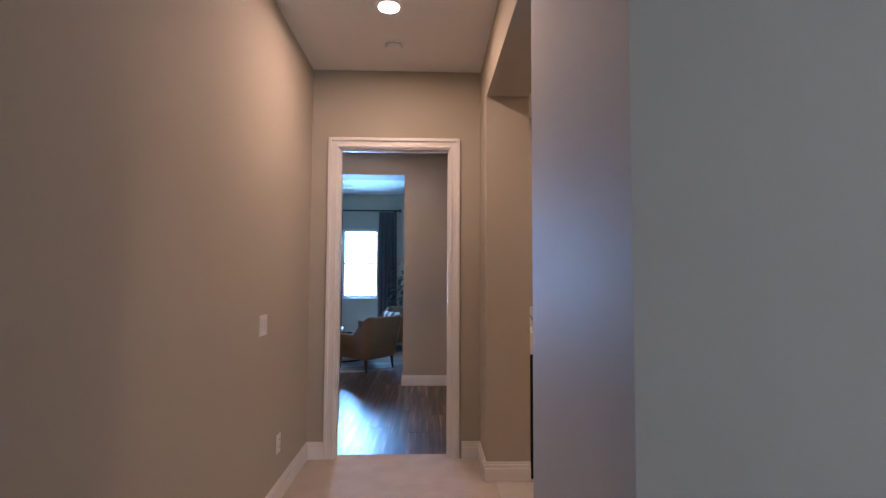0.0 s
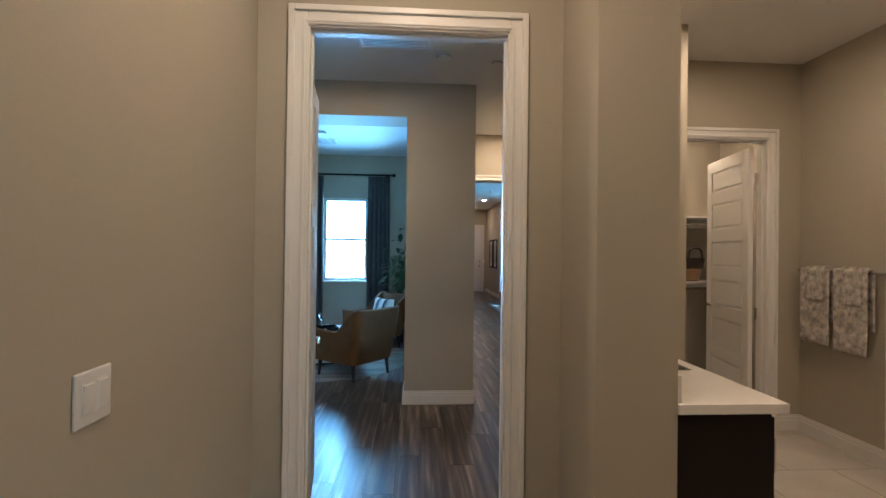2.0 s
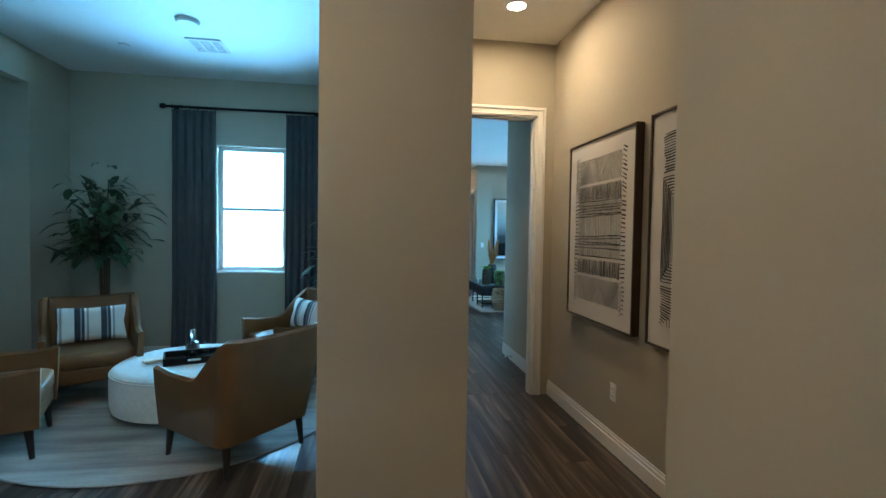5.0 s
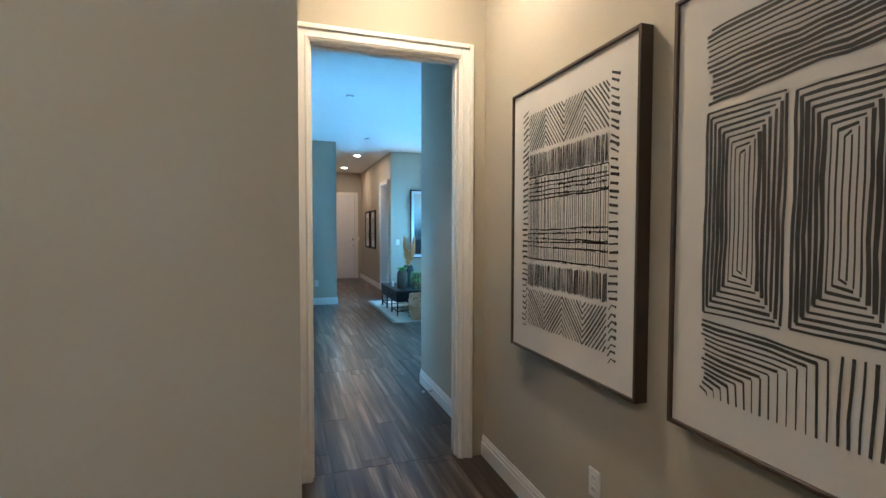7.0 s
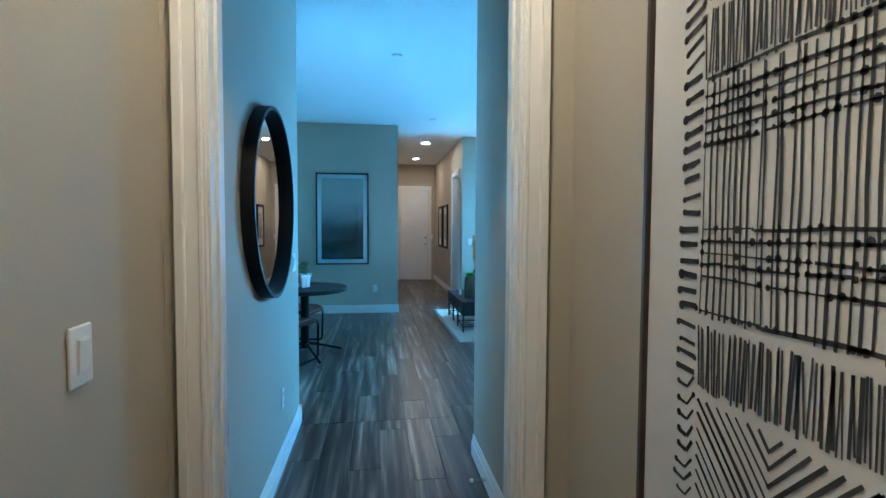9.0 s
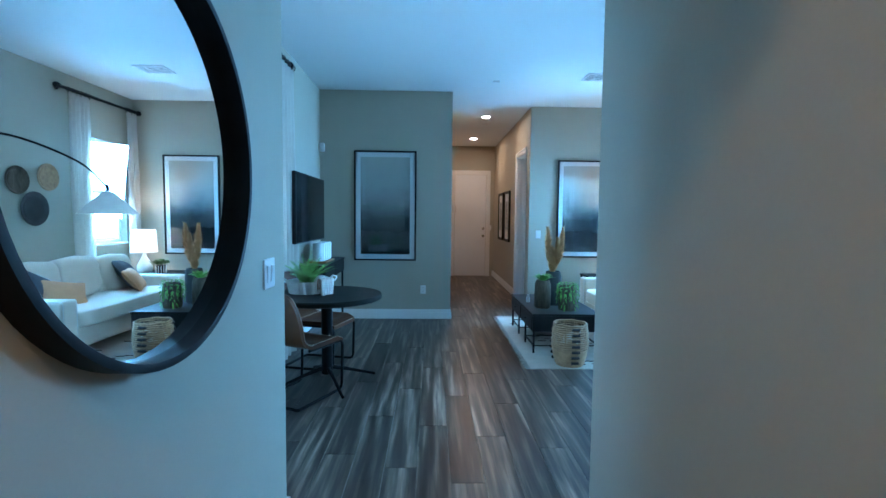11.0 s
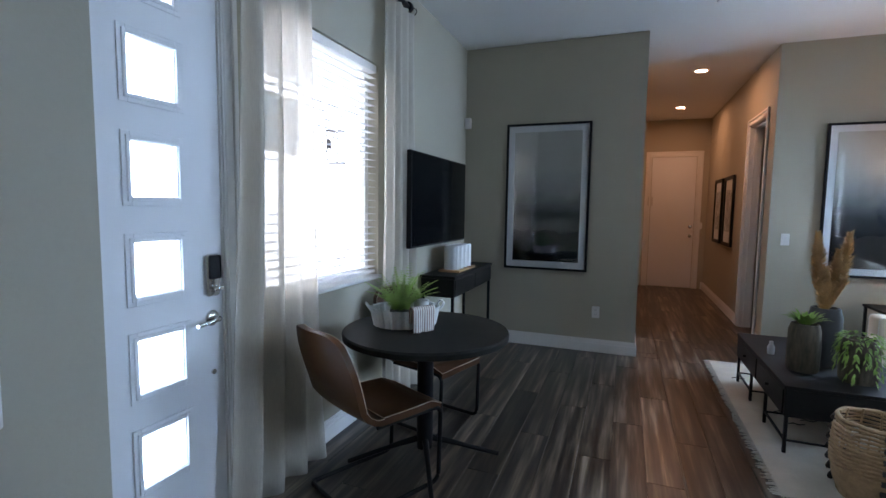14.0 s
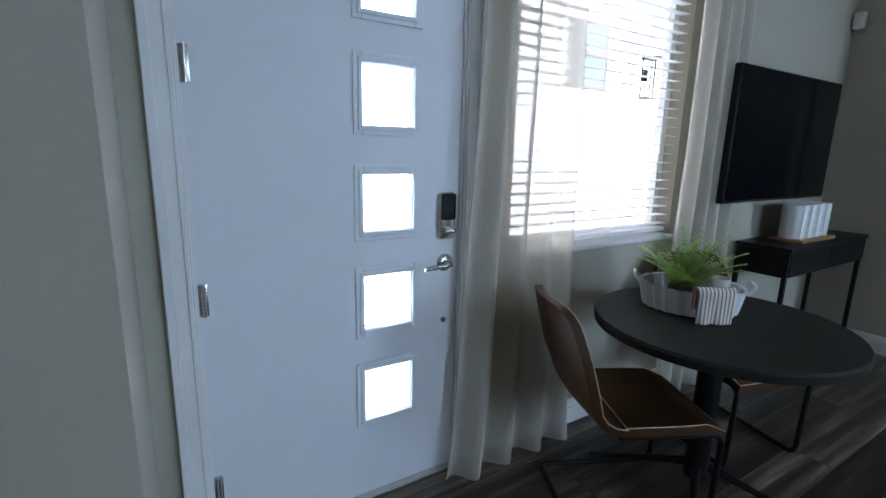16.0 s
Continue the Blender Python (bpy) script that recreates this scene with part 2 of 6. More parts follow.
BLUEPOT = mat("blue_grey_glaze", (0.15, 0.19, 0.21), 0.35, var=0.15, scale=6)
DARKCERAMIC = mat("charcoal_ceramic", (0.05, 0.05, 0.05), 0.6, var=0.3, scale=9)
WHITECERAMIC = mat("white_ceramic", (0.76, 0.75, 0.73), 0.25, var=0.03, scale=10)
TRAYTIN = mat("washed_grey_tin", (0.74, 0.74, 0.73), 0.5, var=0.14, scale=14, bump=0.2, bscale=80)
OAK = mat("honey_wood", (0.34, 0.17, 0.07), 0.5, var=0.25, scale=9, stretch=(1, 0.2, 1))
GLASS, FROST = glass("clear_glass"), glass("frosted_glass", 0.45)
TOWEL = mat("printed_towel", (0.58, 0.54, 0.49), 0.97, var=0.5, scale=24, bump=0.7, bscale=200, dark=(0.13, 0.12, 0.12))
WHITETOWEL = mat("white_towel", (0.76, 0.74, 0.71), 0.97, var=0.05, bump=0.7, bscale=200)
PORCELAIN = mat("white_porcelain", (0.78, 0.78, 0.76), 0.12, var=0.01)
GROUND = mat("concrete_ground", (0.38, 0.36, 0.33), 0.9, var=0.12, scale=2, bump=0.3, bscale=60)
SLATMAT = sheer("white_blind_slat", (0.86, 0.87, 0.88), 0.12)
SHADEWHITE = sheer("lit_lamp_shade", (0.90, 0.82, 0.72), 0.04)
ARCSHADE = mat("linen_arc_shade", (0.82, 0.77, 0.70), 0.9, var=0.06, scale=12, bump=0.2, bscale=200)
BULB = glow("lamp_bulb", (1.0, 0.78, 0.56), 310.0)
LENS = glow("can_light_lens", (1.0, 0.78, 0.55), 60.0)
# emits on its own, in place of sunlight on the neighbouring wall
OUTDOOR = glow("glowing_outdoor_backdrop", (0.62, 0.88, 1.0), 6.5)
FARPANE = glow("glowing_sky_blue_pane", (0.35, 0.72, 1.0), 0.45)
# print tones; the top stops are lifted to paint in the glass reflection
PRINTSKY = bands("misty_print_with_glare", 2, [(0.0, (0.006, 0.007, 0.009)), (0.24, (0.010, 0.012, 0.014)), (0.38, (0.030, 0.034, 0.037)), (0.46, (0.10, 0.108, 0.11)), (0.56, (0.25, 0.255, 0.24)), (0.75, (0.40, 0.40, 0.36)), (1.0, (0.48, 0.47, 0.42))], scale=0.78, offset=0.46, wave=0.13, rough=0.06)


def stripes(name, axis, per_metre, stops, rough=0.92, bump=0.3):
    """Woven stripes that repeat along one axis of the object."""
    m, n, l, b = nt(name)
    tc, sep, ma, fr = n.new("ShaderNodeTexCoord"), n.new("ShaderNodeSeparateXYZ"), n.new("ShaderNodeMath"), n.new("ShaderNodeMath")
    l.new(tc.outputs["Object"], sep.inputs[0])
    ma.operation, fr.operation = "MULTIPLY", "FRACT"
    ma.inputs[1].default_value = per_metre
    l.new(sep.outputs[axis], ma.inputs[0])
    l.new(ma.outputs[0], fr.inputs[0])
    r = ramp(n, stops)
    r.color_ramp.interpolation = "CONSTANT"
    l.new(fr.outputs[0], r.inputs[0])
    l.new(r.outputs[0], b.inputs["Base Color"])
    b.inputs["Roughness"].default_value = rough
    ns, bp = n.new("ShaderNodeTexNoise"), n.new("ShaderNodeBump")
    ns.inputs["Scale"].default_value = 260
    l.new(tc.outputs["Object"], ns.inputs["Vector"])
    bp.inputs["Strength"].default_value, bp.inputs["Distance"].default_value = bump, 0.003
    l.new(ns.outputs[0], bp.inputs["Height"])
    l.new(bp.outputs[0], b.inputs["Normal"])
    return m


WH, NV, GY = (0.70, 0.69, 0.66), (0.050, 0.058, 0.075), (0.27, 0.29, 0.32)
STRIPES = stripes("navy_striped_cushion", 0, 5.5, [(0.0, WH), (0.34, NV), (0.56, GY), (0.62, NV), (0.72, WH), (0.80, GY), (0.88, WH)])
TEASTRIPE = stripes("striped_tea_towel", 0, 70, [(0.0, (0.70, 0.66, 0.60)), (0.6, (0.33, 0.20, 0.17))])
LAKERUG = mat("washed_grey_beige_rug", (0.36, 0.33, 0.29), 0.97, var=0.55, scale=3.2, bump=0.8, bscale=200, stretch=(0.45, 2.6, 1), dark=(0.11, 0.105, 0.10))

# ---- helpers for shapes ----


def bm_new():
    return bmesh.new()


def part(name, bm, material, parent=None, label="", smooth=False):
    me = bpy.data.meshes.new(name)
    bmesh.ops.recalc_face_normals(bm, faces=bm.faces)
    bm.to_mesh(me)
    bm.free()
    me.materials.append(material)
    if smooth:
        for p in me.polygons:
            p.use_smooth = True
        me.set_sharp_from_angle(angle=radians(38))
    ob = new(name, me)
    if parent:
        ob.parent = parent
    if label:
        ob["label"] = label
    return ob


def thing(name, label, category, loc=(0, 0, 0), rz=0.0, group="", kind=""):
    e = new(name)
    e.empty_display_size = 0.1
    e.matrix_basis = pose(*loc, 0, 0, rz)
    return tagged(e, label, category, group, kind)


def solid(name, bm, material, label, category="", kind="", group="", smooth=False):
    return tagged(part(name, bm, material, None, "", smooth), label, category, group, kind)


def box(bm, x0, y0, z0, x1, y1, z1, bev=0.0, seg=2):
    t = bmesh.new()
    bmesh.ops.create_cube(t, size=1)
    for v in t.verts:
        v.co = Vector(((x0 + x1) / 2 + v.co.x * (x1 - x0), (y0 + y1) / 2 + v.co.y * (y1 - y0), (z0 + z1) / 2 + v.co.z * (z1 - z0)))
    if bev:
        bmesh.ops.bevel(t, geom=t.edges[:], offset=bev, segments=seg, profile=0.5, affect="EDGES")
    join(bm, t)
    return bm


def join(bm, t, m=None):
    if m is not None:
        bmesh.ops.transform(t, matrix=m, verts=t.verts)
    me = bpy.data.meshes.new("tmp")
    t.to_mesh(me)
    t.free()
    bm.from_mesh(me)
    bpy.data.meshes.remove(me)


def tube(bm, pts, r, seg=10, r1=None):
    """A round bar along a line of points."""
    pts = [Vector(p) for p in pts]
    rings, up = [], Vector((0, 0, 1))
    for i, p in enumerate(pts):
        d = (pts[min(i + 1, len(pts) - 1)] - pts[max(i - 1, 0)]).normalized()
        a = d.cross(up if abs(d.z) < 0.95 else Vector((1, 0, 0))).normalized()
        c = d.cross(a)
        rad = r if r1 is None else r + (r1 - r) * i / (len(pts) - 1)
        rings.append([bm.verts.new(p + rad * (a * math.cos(2 * math.pi * k / seg) + c * math.sin(2 * math.pi * k / seg))) for k in range(seg)])
    for A, C in zip(rings, rings[1:]):
        for k in range(seg):
            bm.faces.new((A[k], A[(k + 1) % seg], C[(k + 1) % seg], C[k]))
    bm.faces.new(rings[0])
    bm.faces.new(rings[-1])
    return bm


def bend(pts, r=0.05, n=5):
    """Points along a path with its corners rounded."""
    pts = [Vector(p) for p in pts]
    out = [pts[0]]
    for a, b, c in zip(pts, pts[1:], pts[2:]):
        d0, d1 = (a - b).normalized() * r, (c - b).normalized() * r
        for i in range(n + 1):
            t = i / n
            out.append((b + d0) * (1 - t) ** 2 + b * 2 * t * (1 - t) + (b + d1) * t * t)
    return out + [pts[-1]]


def lathe(bm, prof, seg=28, c=(0, 0, 0), sx=1.0, sy=1.0, cap=True):
    """A turned shape from (radius, height) pairs."""
    rings = [[bm.verts.new((c[0] + sx * r * math.cos(2 * math.pi * k / seg), c[1] + sy * r * math.sin(2 * math.pi * k / seg), c[2] + z)) for k in range(seg)] for r, z in prof]
    for A, C in zip(rings, rings[1:]):
        for k in range(seg):
            bm.faces.new((A[k], A[(k + 1) % seg], C[(k + 1) % seg], C[k]))
    if cap and prof[0][0] > 1e-6:
        bm.faces.new(rings[0])
    if cap and prof[-1][0] > 1e-6:
        bm.faces.new(rings[-1])
    return bm


def cushion(bm, c, s, e=0.45, seg=24, lumps=0.012, m=None):
    """A stuffed block: rounded edges, swollen faces, slightly uneven."""
    t = bmesh.new()
    bmesh.ops.create_uvsphere(t, u_segments=seg, v_segments=seg // 2 + 2, radius=1)
    for v in t.verts:
        p = v.co
        q = Vector([math.copysign(abs(a) ** e, a) for a in p])
        q = Vector((q.x * s[0], q.y * s[1], q.z * s[2]))
        q += p * lumps * noise.noise(q * 5 + Vector(c) * 3)
        v.co = q
    if m is not None:
        bmesh.ops.transform(t, matrix=m, verts=t.verts)
    bmesh.ops.translate(t, vec=Vector(c), verts=t.verts)
    join(bm, t)
    return bm


def pillow(bm, w, h, d, n=14):
    """A scatter cushion in the xz plane with pinched corners."""
    for side in (1, -1):
        g = []
        for i in range(n + 1):
            row = []
            for j in range(n + 1):
                u, v = 2 * i / n - 1, 2 * j / n - 1
                puff = (max(0, 1 - u * u) * max(0, 1 - v * v)) ** 0.42
                k = 1 - 0.09 * (1 - abs(u)) * abs(v) - 0.0
                kk = 1 - 0.09 * (1 - abs(v)) * abs(u)
                row.append(bm.verts.new((u * w / 2 * kk, side * (puff * d / 2 + 0.006 * noise.noise(Vector((u * 2, v * 2, side * 3)))), v * h / 2 * k)))
            g.append(row)
        for i in range(n):
            for j in range(n):
                bm.faces.new((g[i][j], g[i + 1][j], g[i + 1][j + 1], g[i][j + 1]))
    bmesh.ops.remove_doubles(bm, verts=bm.verts, dist=0.012 * min(w, h))
    return bm


# ---- setting ----
H = 3.05
S = dict(kind="structure")


def wall(name, pieces, label="taupe painted wall with light orange-peel texture"):
    bm = bm_new()
    for x0, x1, y0, y1, z0, z1 in pieces:
        box(bm, x0, y0, z0, x1, y1, z1)
    return solid(name, bm, PAINT, label, "wall", **S)


wall("wall_hall_left", [(-0.62, -0.48, -4.0, 2.65, 0, H)])
wall("wall_bedroom", [(0.86, 4.0, -0.18, -0.02, 0, H), (0.86, 1.166, -0.02, 0.74, 0, H), (0.86, 1.166, 0.74, 2.24, 2.70, H), (0.86, 1.166, 2.24, 2.65, 0, H)])
wall("wall_bedroom_back", [(-0.62, 1.4, -4.12, -4.0, 0, H), (3.0, 4.12, -4.12, -4.0, 0, H), (1.4, 3.0, -4.12, -4.0, 0, 0.85), (1.4, 3.0, -4.12, -4.0, 2.35, H), (4.0, 4.12, -4.0, -0.02, 0, H)])
wall("wall_door_1", [(-2.42, -0.262, 2.65, 2.745, 0, H), (0.612, 1.166, 2.65, 2.745, 0, H), (-0.262, 0.612, 2.65, 2.745, 2.415, H)])
wall("wall_vestibule_right", [(0.93, 1.166, 2.745, 3.76, 0, H), (0.93, 2.09, 3.76, 3.88, 0, H), (2.065, 2.09, 3.88, 4.35, 0, H)])
wall("wall_vestibule_left", [(-2.42, -2.30, 2.745, 5.09, 0, H)])
wall("wall_sitting_front", [(-2.88, -1.58, 5.09, 5.465, 0, H), (-1.58, 0.124, 5.09, 5.465, 2.723, H), (0.124, 0.78, 5.09, 5.465, 0, H)])
wall("wall_mirror", [(0.656, 0.78, 5.465, 7.06, 0, H), (0.656, 0.80, 7.06, 9.10, 0, H)])
wall("wall_art", [(1.925, 2.065, 3.88, 7.06, 0, H), (1.94, 2.065, 7.06, 8.465, 0, H)])
wall("wall_door_2", [(0.78, 0.898, 7.0, 7.12, 0, H), (1.758, 1.925, 7.0, 7.12, 0, H), (0.898, 1.758, 7.0, 7.12, 2.415, H)])
wall("wall_sitting_window", [(-2.88, -1.31, 8.60, 8.74, 0, H), (-0.585, 0.656, 8.60, 8.74, 0, H), (-1.31, -0.585, 8.60, 8.74, 0, 0.95), (-1.31, -0.585, 8.60, 8.74, 2.33, H)])
wall("wall_sitting_left", [(-2.88, -2.76, 5.465, 6.30, 0, H), (-2.88, -2.76, 7.98, 8.60, 0, H), (-2.88, -2.76, 6.30, 7.98, 2.735, H)])
wall("wall_side_hall", [(-4.42, -2.88, 7.98, 8.10, 0, H), (-4.42, -4.30, 6.0, 7.98, 0, H), (-4.42, -2.88, 5.88, 6.0, 0, H)])
wall("wall_entry_south", [(-0.20, 0.656, 8.94, 9.10, 0, H)])
wall("wall_entry_door", [(-0.20, -0.05, 9.10, 9.245, 0, H), (-0.20, -0.05, 9.245, 10.175, 2.44, H), (-0.20, -0.05, 10.175, 10.43, 0, H), (-0.20, -0.05, 10.43, 11.56, 0, 0.93), (-0.20, -0.05, 10.43, 11.56, 2.37, H), (-0.20, -0.05, 11.56, 13.60, 0, H)])
wall("wall_living_south", [(2.065, 4.74, 8.345, 8.465, 0, H)])
wall("wall_living_right", [(4.588, 4.74, 8.465, 10.55, 0, H), (4.588, 4.74, 11.28, 13.30, 0, H), (4.588, 4.74, 14.03, 14.367, 0, H), (4.588, 4.74, 10.55, 11.28, 0, 0.98), (4.588, 4.74, 10.55, 11.28, 2.37, H), (4.588, 4.74, 13.30, 14.03, 0, 0.98), (4.588, 4.74, 13.30, 14.03, 2.37, H)])
wall("wall_living_back", [(2.917, 4.588, 14.247, 14.367, 0, H)])
wall("wall_print", [(-0.05, 1.705, 13.478, 13.60, 0, H)])
wall("wall_back_hall_left", [(1.585, 1.705, 13.60, 18.287, 0, H)])
wall("wall_back_hall_right", [(2.917, 3.037, 14.367, 14.57, 0, H), (2.917, 3.037, 15.29, 18.287, 0, H), (2.917, 3.037, 14.57, 15.29, 2.41, H)])
wall("wall_back_hall_end", [(1.585, 3.037, 18.287, 18.41, 0, H)])
wall("wall_side_room", [(3.037, 4.62, 16.0, 16.12, 0, H), (4.50, 4.62, 14.367, 16.0, 0, H)])
wall("wall_bath_right", [(3.42, 3.54, -0.02, 2.75, 0, H), (3.42, 3.54, 3.52, 4.47, 0, H), (3.42, 3.54, 2.75, 3.52, 2.41, H)])
wall("wall_bath_back", [(2.09, 2.28, 4.35, 4.47, 0, H), (3.13, 3.42, 4.35, 4.47, 0, H), (2.28, 3.13, 4.35, 4.47, 2.41, H)])
wall("wall_closet", [(2.065, 4.0, 6.10, 6.22, 0, H), (3.88, 4.0, 4.47, 6.10, 0, H), (2.065, 2.09, 4.47, 6.10, 0, H)])
wall("wall_toilet_room", [(3.54, 5.0, 4.0, 4.12, 0, H), (4.9, 5.02, 2.3, 4.0, 0, H), (3.54, 5.0, 2.2, 2.3, 0, H)])

bm = bm_new()
# overshoots the outer walls: an added, unseen eave that keeps sun off the windows
box(bm, -4.6, -4.3, H, 5.3, 18.6, H + 0.14)
solid("ceiling", bm, CEIL, "white textured flat ceiling, extended outside as an unseen eave", "ceiling", **S)
bm = bm_new()
box(bm, -4.4, 2.74, -0.14, 4.74, 18.4, -0.008)
solid("floor", bm, SUB, "dark underlay below the plank floor", "floor", **S)
bm = bm_new()
box(bm, -0.62, -4.12, -0.14, 4.12, -0.02, 0)
box(bm, -0.62, -0.02, -0.14, 0.92, 2.74, 0)
solid("carpet_floor", bm, CARPET, "beige cut-pile carpet of the hallway", "carpet", **S)
bm = bm_new()
box(bm, -60, -60, -0.30, 60, 70, -0.16)
solid("ground", bm, GROUND, "pale concrete ground outside the house", "ground", **S)


def trim_run(name, runs, label="white painted two-step baseboard"):
    """Baseboards: (x0, y0, x1, y1, nx, ny) along walls; n points into the room."""
    for x0, y0, x1, y1, nx, ny in runs:
        bm = bm_new()
        for d, z0, z1 in ((0.016, 0, 0.088), (0.011, 0.088, 0.112), (0.007, 0.112, 0.130)):
            box(bm, min(x0, x1) + min(0, nx * d), min(y0, y1) + min(0, ny * d), z0, max(x0, x1) + max(0, nx * d), max(y0, y1) + max(0, ny * d), z1, 0.002, 1)
        solid(name, bm, TRIM, label, "baseboard", **S)


trim_run("baseboard", [
    (-0.48, -4, -0.48, 2.65, 1, 0), (-0.48, 2.65, -0.347, 2.65, 0, -1), (0.715, 2.65, 0.86, 2.65, 0, -1), (0.86, 2.24, 0.86, 2.65, -1, 0),
    (0.844, 2.24, 1.166, 2.24, 0, -1), (0.86, -0.18, 0.86, 0.74, -1, 0), (0.86, -0.18, 4.0, -0.18, 0, -1), (1.166, 0.0, 1.166, 0.74, 1, 0),
    (0.93, 2.745, 0.93, 3.88, -1, 0), (0.93, 3.88, 1.925, 3.88, 0, 1), (1.925, 3.88, 1.925, 7.0, -1, 0), (0.124, 5.09, 0.78, 5.09, 0, -1),
    (0.78, 5.09, 0.78, 7.0, 1, 0), (0.124, 5.465, 0.656, 5.465, 0, 1), (0.124, 5.074, 0.124, 5.481, -1, 0), (-1.58, 5.074, -1.58, 5.481, 1, 0), (-2.30, 5.09, -1.58, 5.09, 0, -1), (-2.76, 5.465, -1.58, 5.465, 0, 1), (-2.76, 8.60, 0.656, 8.60, 0, -1), (0.656, 5.465, 0.656, 8.60, -1, 0),
    (-2.76, 5.465, -2.76, 6.30, 1, 0), (-2.76, 7.98, -2.76, 8.60, 1, 0), (-3.10, 7.98, -2.76, 7.98, 0, -1), (0.80, 7.12, 0.80, 9.10, 1, 0),
    (1.94, 7.12, 1.94, 8.465, -1, 0), (-0.05, 9.10, 0.816, 9.10, 0, 1), (-0.05, 10.25, -0.05, 13.478, 1, 0), (-0.05, 13.478, 1.705, 13.478, 0, -1),
    (1.705, 13.462, 1.705, 18.287, 1, 0), (2.88, 18.287, 2.917, 18.287, 0, -1), (2.917, 15.36, 2.917, 18.287, -1, 0), (2.917, 14.247, 2.917, 14.50, -1, 0),
    (2.901, 14.247, 4.588, 14.247, 0, -1), (4.588, 8.465, 4.588, 14.247, -1, 0), (1.94, 8.465, 4.588, 8.465, 0, 1), (1.70, 3.76, 2.09, 3.76, 0, -1),
    (2.09, 3.76, 2.09, 4.35, 1, 0), (3.22, 4.35, 3.42, 4.35, 0, -1), (3.42, 3.61, 3.42, 4.35, -1, 0), (3.42, 0, 3.42, 2.66, -1, 0), (3.54, 4.0, 4.9, 4.0, 0, -1),
])


def casing(a0, a1, top, along, faces, depth, w=0.085):
    """Moulded casing on both faces of an opening and the jamb between. along: 'x' or 'y'; faces: (position, outward sign)."""
    bm = bm_new()

    def b(u0, u1, v0, v1, z0, z1, bev=0.003):
        if along == "x":
            box(bm, u0, v0, z0, u1, v1, z1, bev, 1)
        else:
            box(bm, v0, u0, z0, v1, u1, z1, bev, 1)
    for f, sg in faces:
        for o0, o1, d in ((0.004, w, 0.012), (0.012, 0.026, 0.017), (w - 0.026, w, 0.024)):
            v0, v1 = sorted((f, f + sg * d))
            b(a0 - o1, a0 - o0, v0, v1, 0, top + o1)
            b(a1 + o0, a1 + o1, v0, v1, 0, top + o1)
            b(a0 - o0, a1 + o0, v0, v1, top + o0, top + o1)
    d0, d1 = depth
    b(a0 - 0.01, a0 + 0.003, d0 - 0.001, d1 + 0.001, 0, top, 0.001)
    b(a1 - 0.003, a1 + 0.01, d0 - 0.001, d1 + 0.001, 0, top, 0.001)
    b(a0 + 0.003, a1 - 0.003, d0 - 0.001, d1 + 0.001, top - 0.004, top + 0.01, 0.001)
    mid = (d0 + d1) / 2
    b(a0 + 0.003, a0 + 0.012, mid - 0.016, mid + 0.016, 0, top - 0.004, 0.001)
    b(a1 - 0.012, a1 - 0.003, mid - 0.016, mid + 0.016, 0, top - 0.004, 0.001)
    b(a0 + 0.012, a1 - 0.012, mid - 0.016, mid + 0.016, top - 0.014, top - 0.004, 0.001)
    return bm


def lever(parent, x, z, side, flip=1):
    """Round rose and lever on a leaf that lies in the xz plane."""
    bm = bm_new()
    t = bmesh.new()
    lathe(t, [(0.033, 0), (0.033, 0.006), (0.026, 0.012), (0.012, 0.014), (0.012, 0.045)], 24)
    join(bm, t, pose(x, 0, z, -90 * side, 0, 0))
    tube(bm, bend([(x, side * 0.042, z), (x - flip * 0.02, side * 0.050, z), (x - flip * 0.115, side * 0.050, z - 0.004)], 0.012), 0.0085)
    part("door_handle", bm, CHROME, parent, "brushed nickel lever handle", True)


def hinge(parent, x, y, z):
    bm = bm_new()
    box(bm, x - 0.004, y - 0.016, z - 0.05, x + 0.004, y + 0.016, z + 0.05, 0.002)
    for k in range(5):
        tube(bm, [(x, y - 0.016, z - 0.05 + 0.0205 * k), (x, y - 0.016, z - 0.032 + 0.0205 * k)], 0.007, 10)
    part("hinge", bm, CHROME, parent, "nickel butt hinge", True)


def panel_leaf(parent, w, h, rails, material=TRIM, st=0.105):
    """A moulded leaf from x = 0 (hinge) to w, 40 mm thick about y = 0, with wide sunk panels one above another."""
    bm = bm_new()
    box(bm, 0, -0.018, 0.008, st, 0.018, h, 0.002, 1)
    box(bm, w - st, -0.018, 0.008, w, 0.018, h, 0.002, 1)
    edges = [0.008 + 0.16] + rails + [h - 0.11]
    zs = [(0.008, edges[0])] + [(r - 0.06, r + 0.06) for r in rails] + [(h - 0.11, h)]
    for z0, z1 in zs:
        box(bm, st, -0.018, z0, w - st, 0.018, z1, 0.0015, 1)
    leaf = part("leaf", bm, material, parent, "white panelled door leaf")
    for (a, b2), (c2, d) in zip(zs, zs[1:]):
        pb = bm_new()
        box(pb, st, -0.009, b2, w - st, 0.009, c2)
        box(pb, st + 0.022, -0.0145, b2 + 0.022, w - st - 0.022, 0.0145, c2 - 0.022, 0.005, 2)
        part("panel", pb, material, leaf)
    return leaf


d1 = thing("door_1", "white panelled door standing open in a moulded frame", "door", **S)
part("door_frame", casing(-0.262, 0.612, 2.415, "x", [(2.65, -1), (2.745, 1)], (2.65, 2.745)), TRIM, d1)
bm = bm_new()
box(bm, 0.6065, 2.69, 0.875, 0.6095, 2.72, 0.945, 0.001)
part("strike_plate", bm, CHROME, d1, "nickel strike plate")
RAILS = [0.52, 0.90, 1.27, 1.64, 2.01]
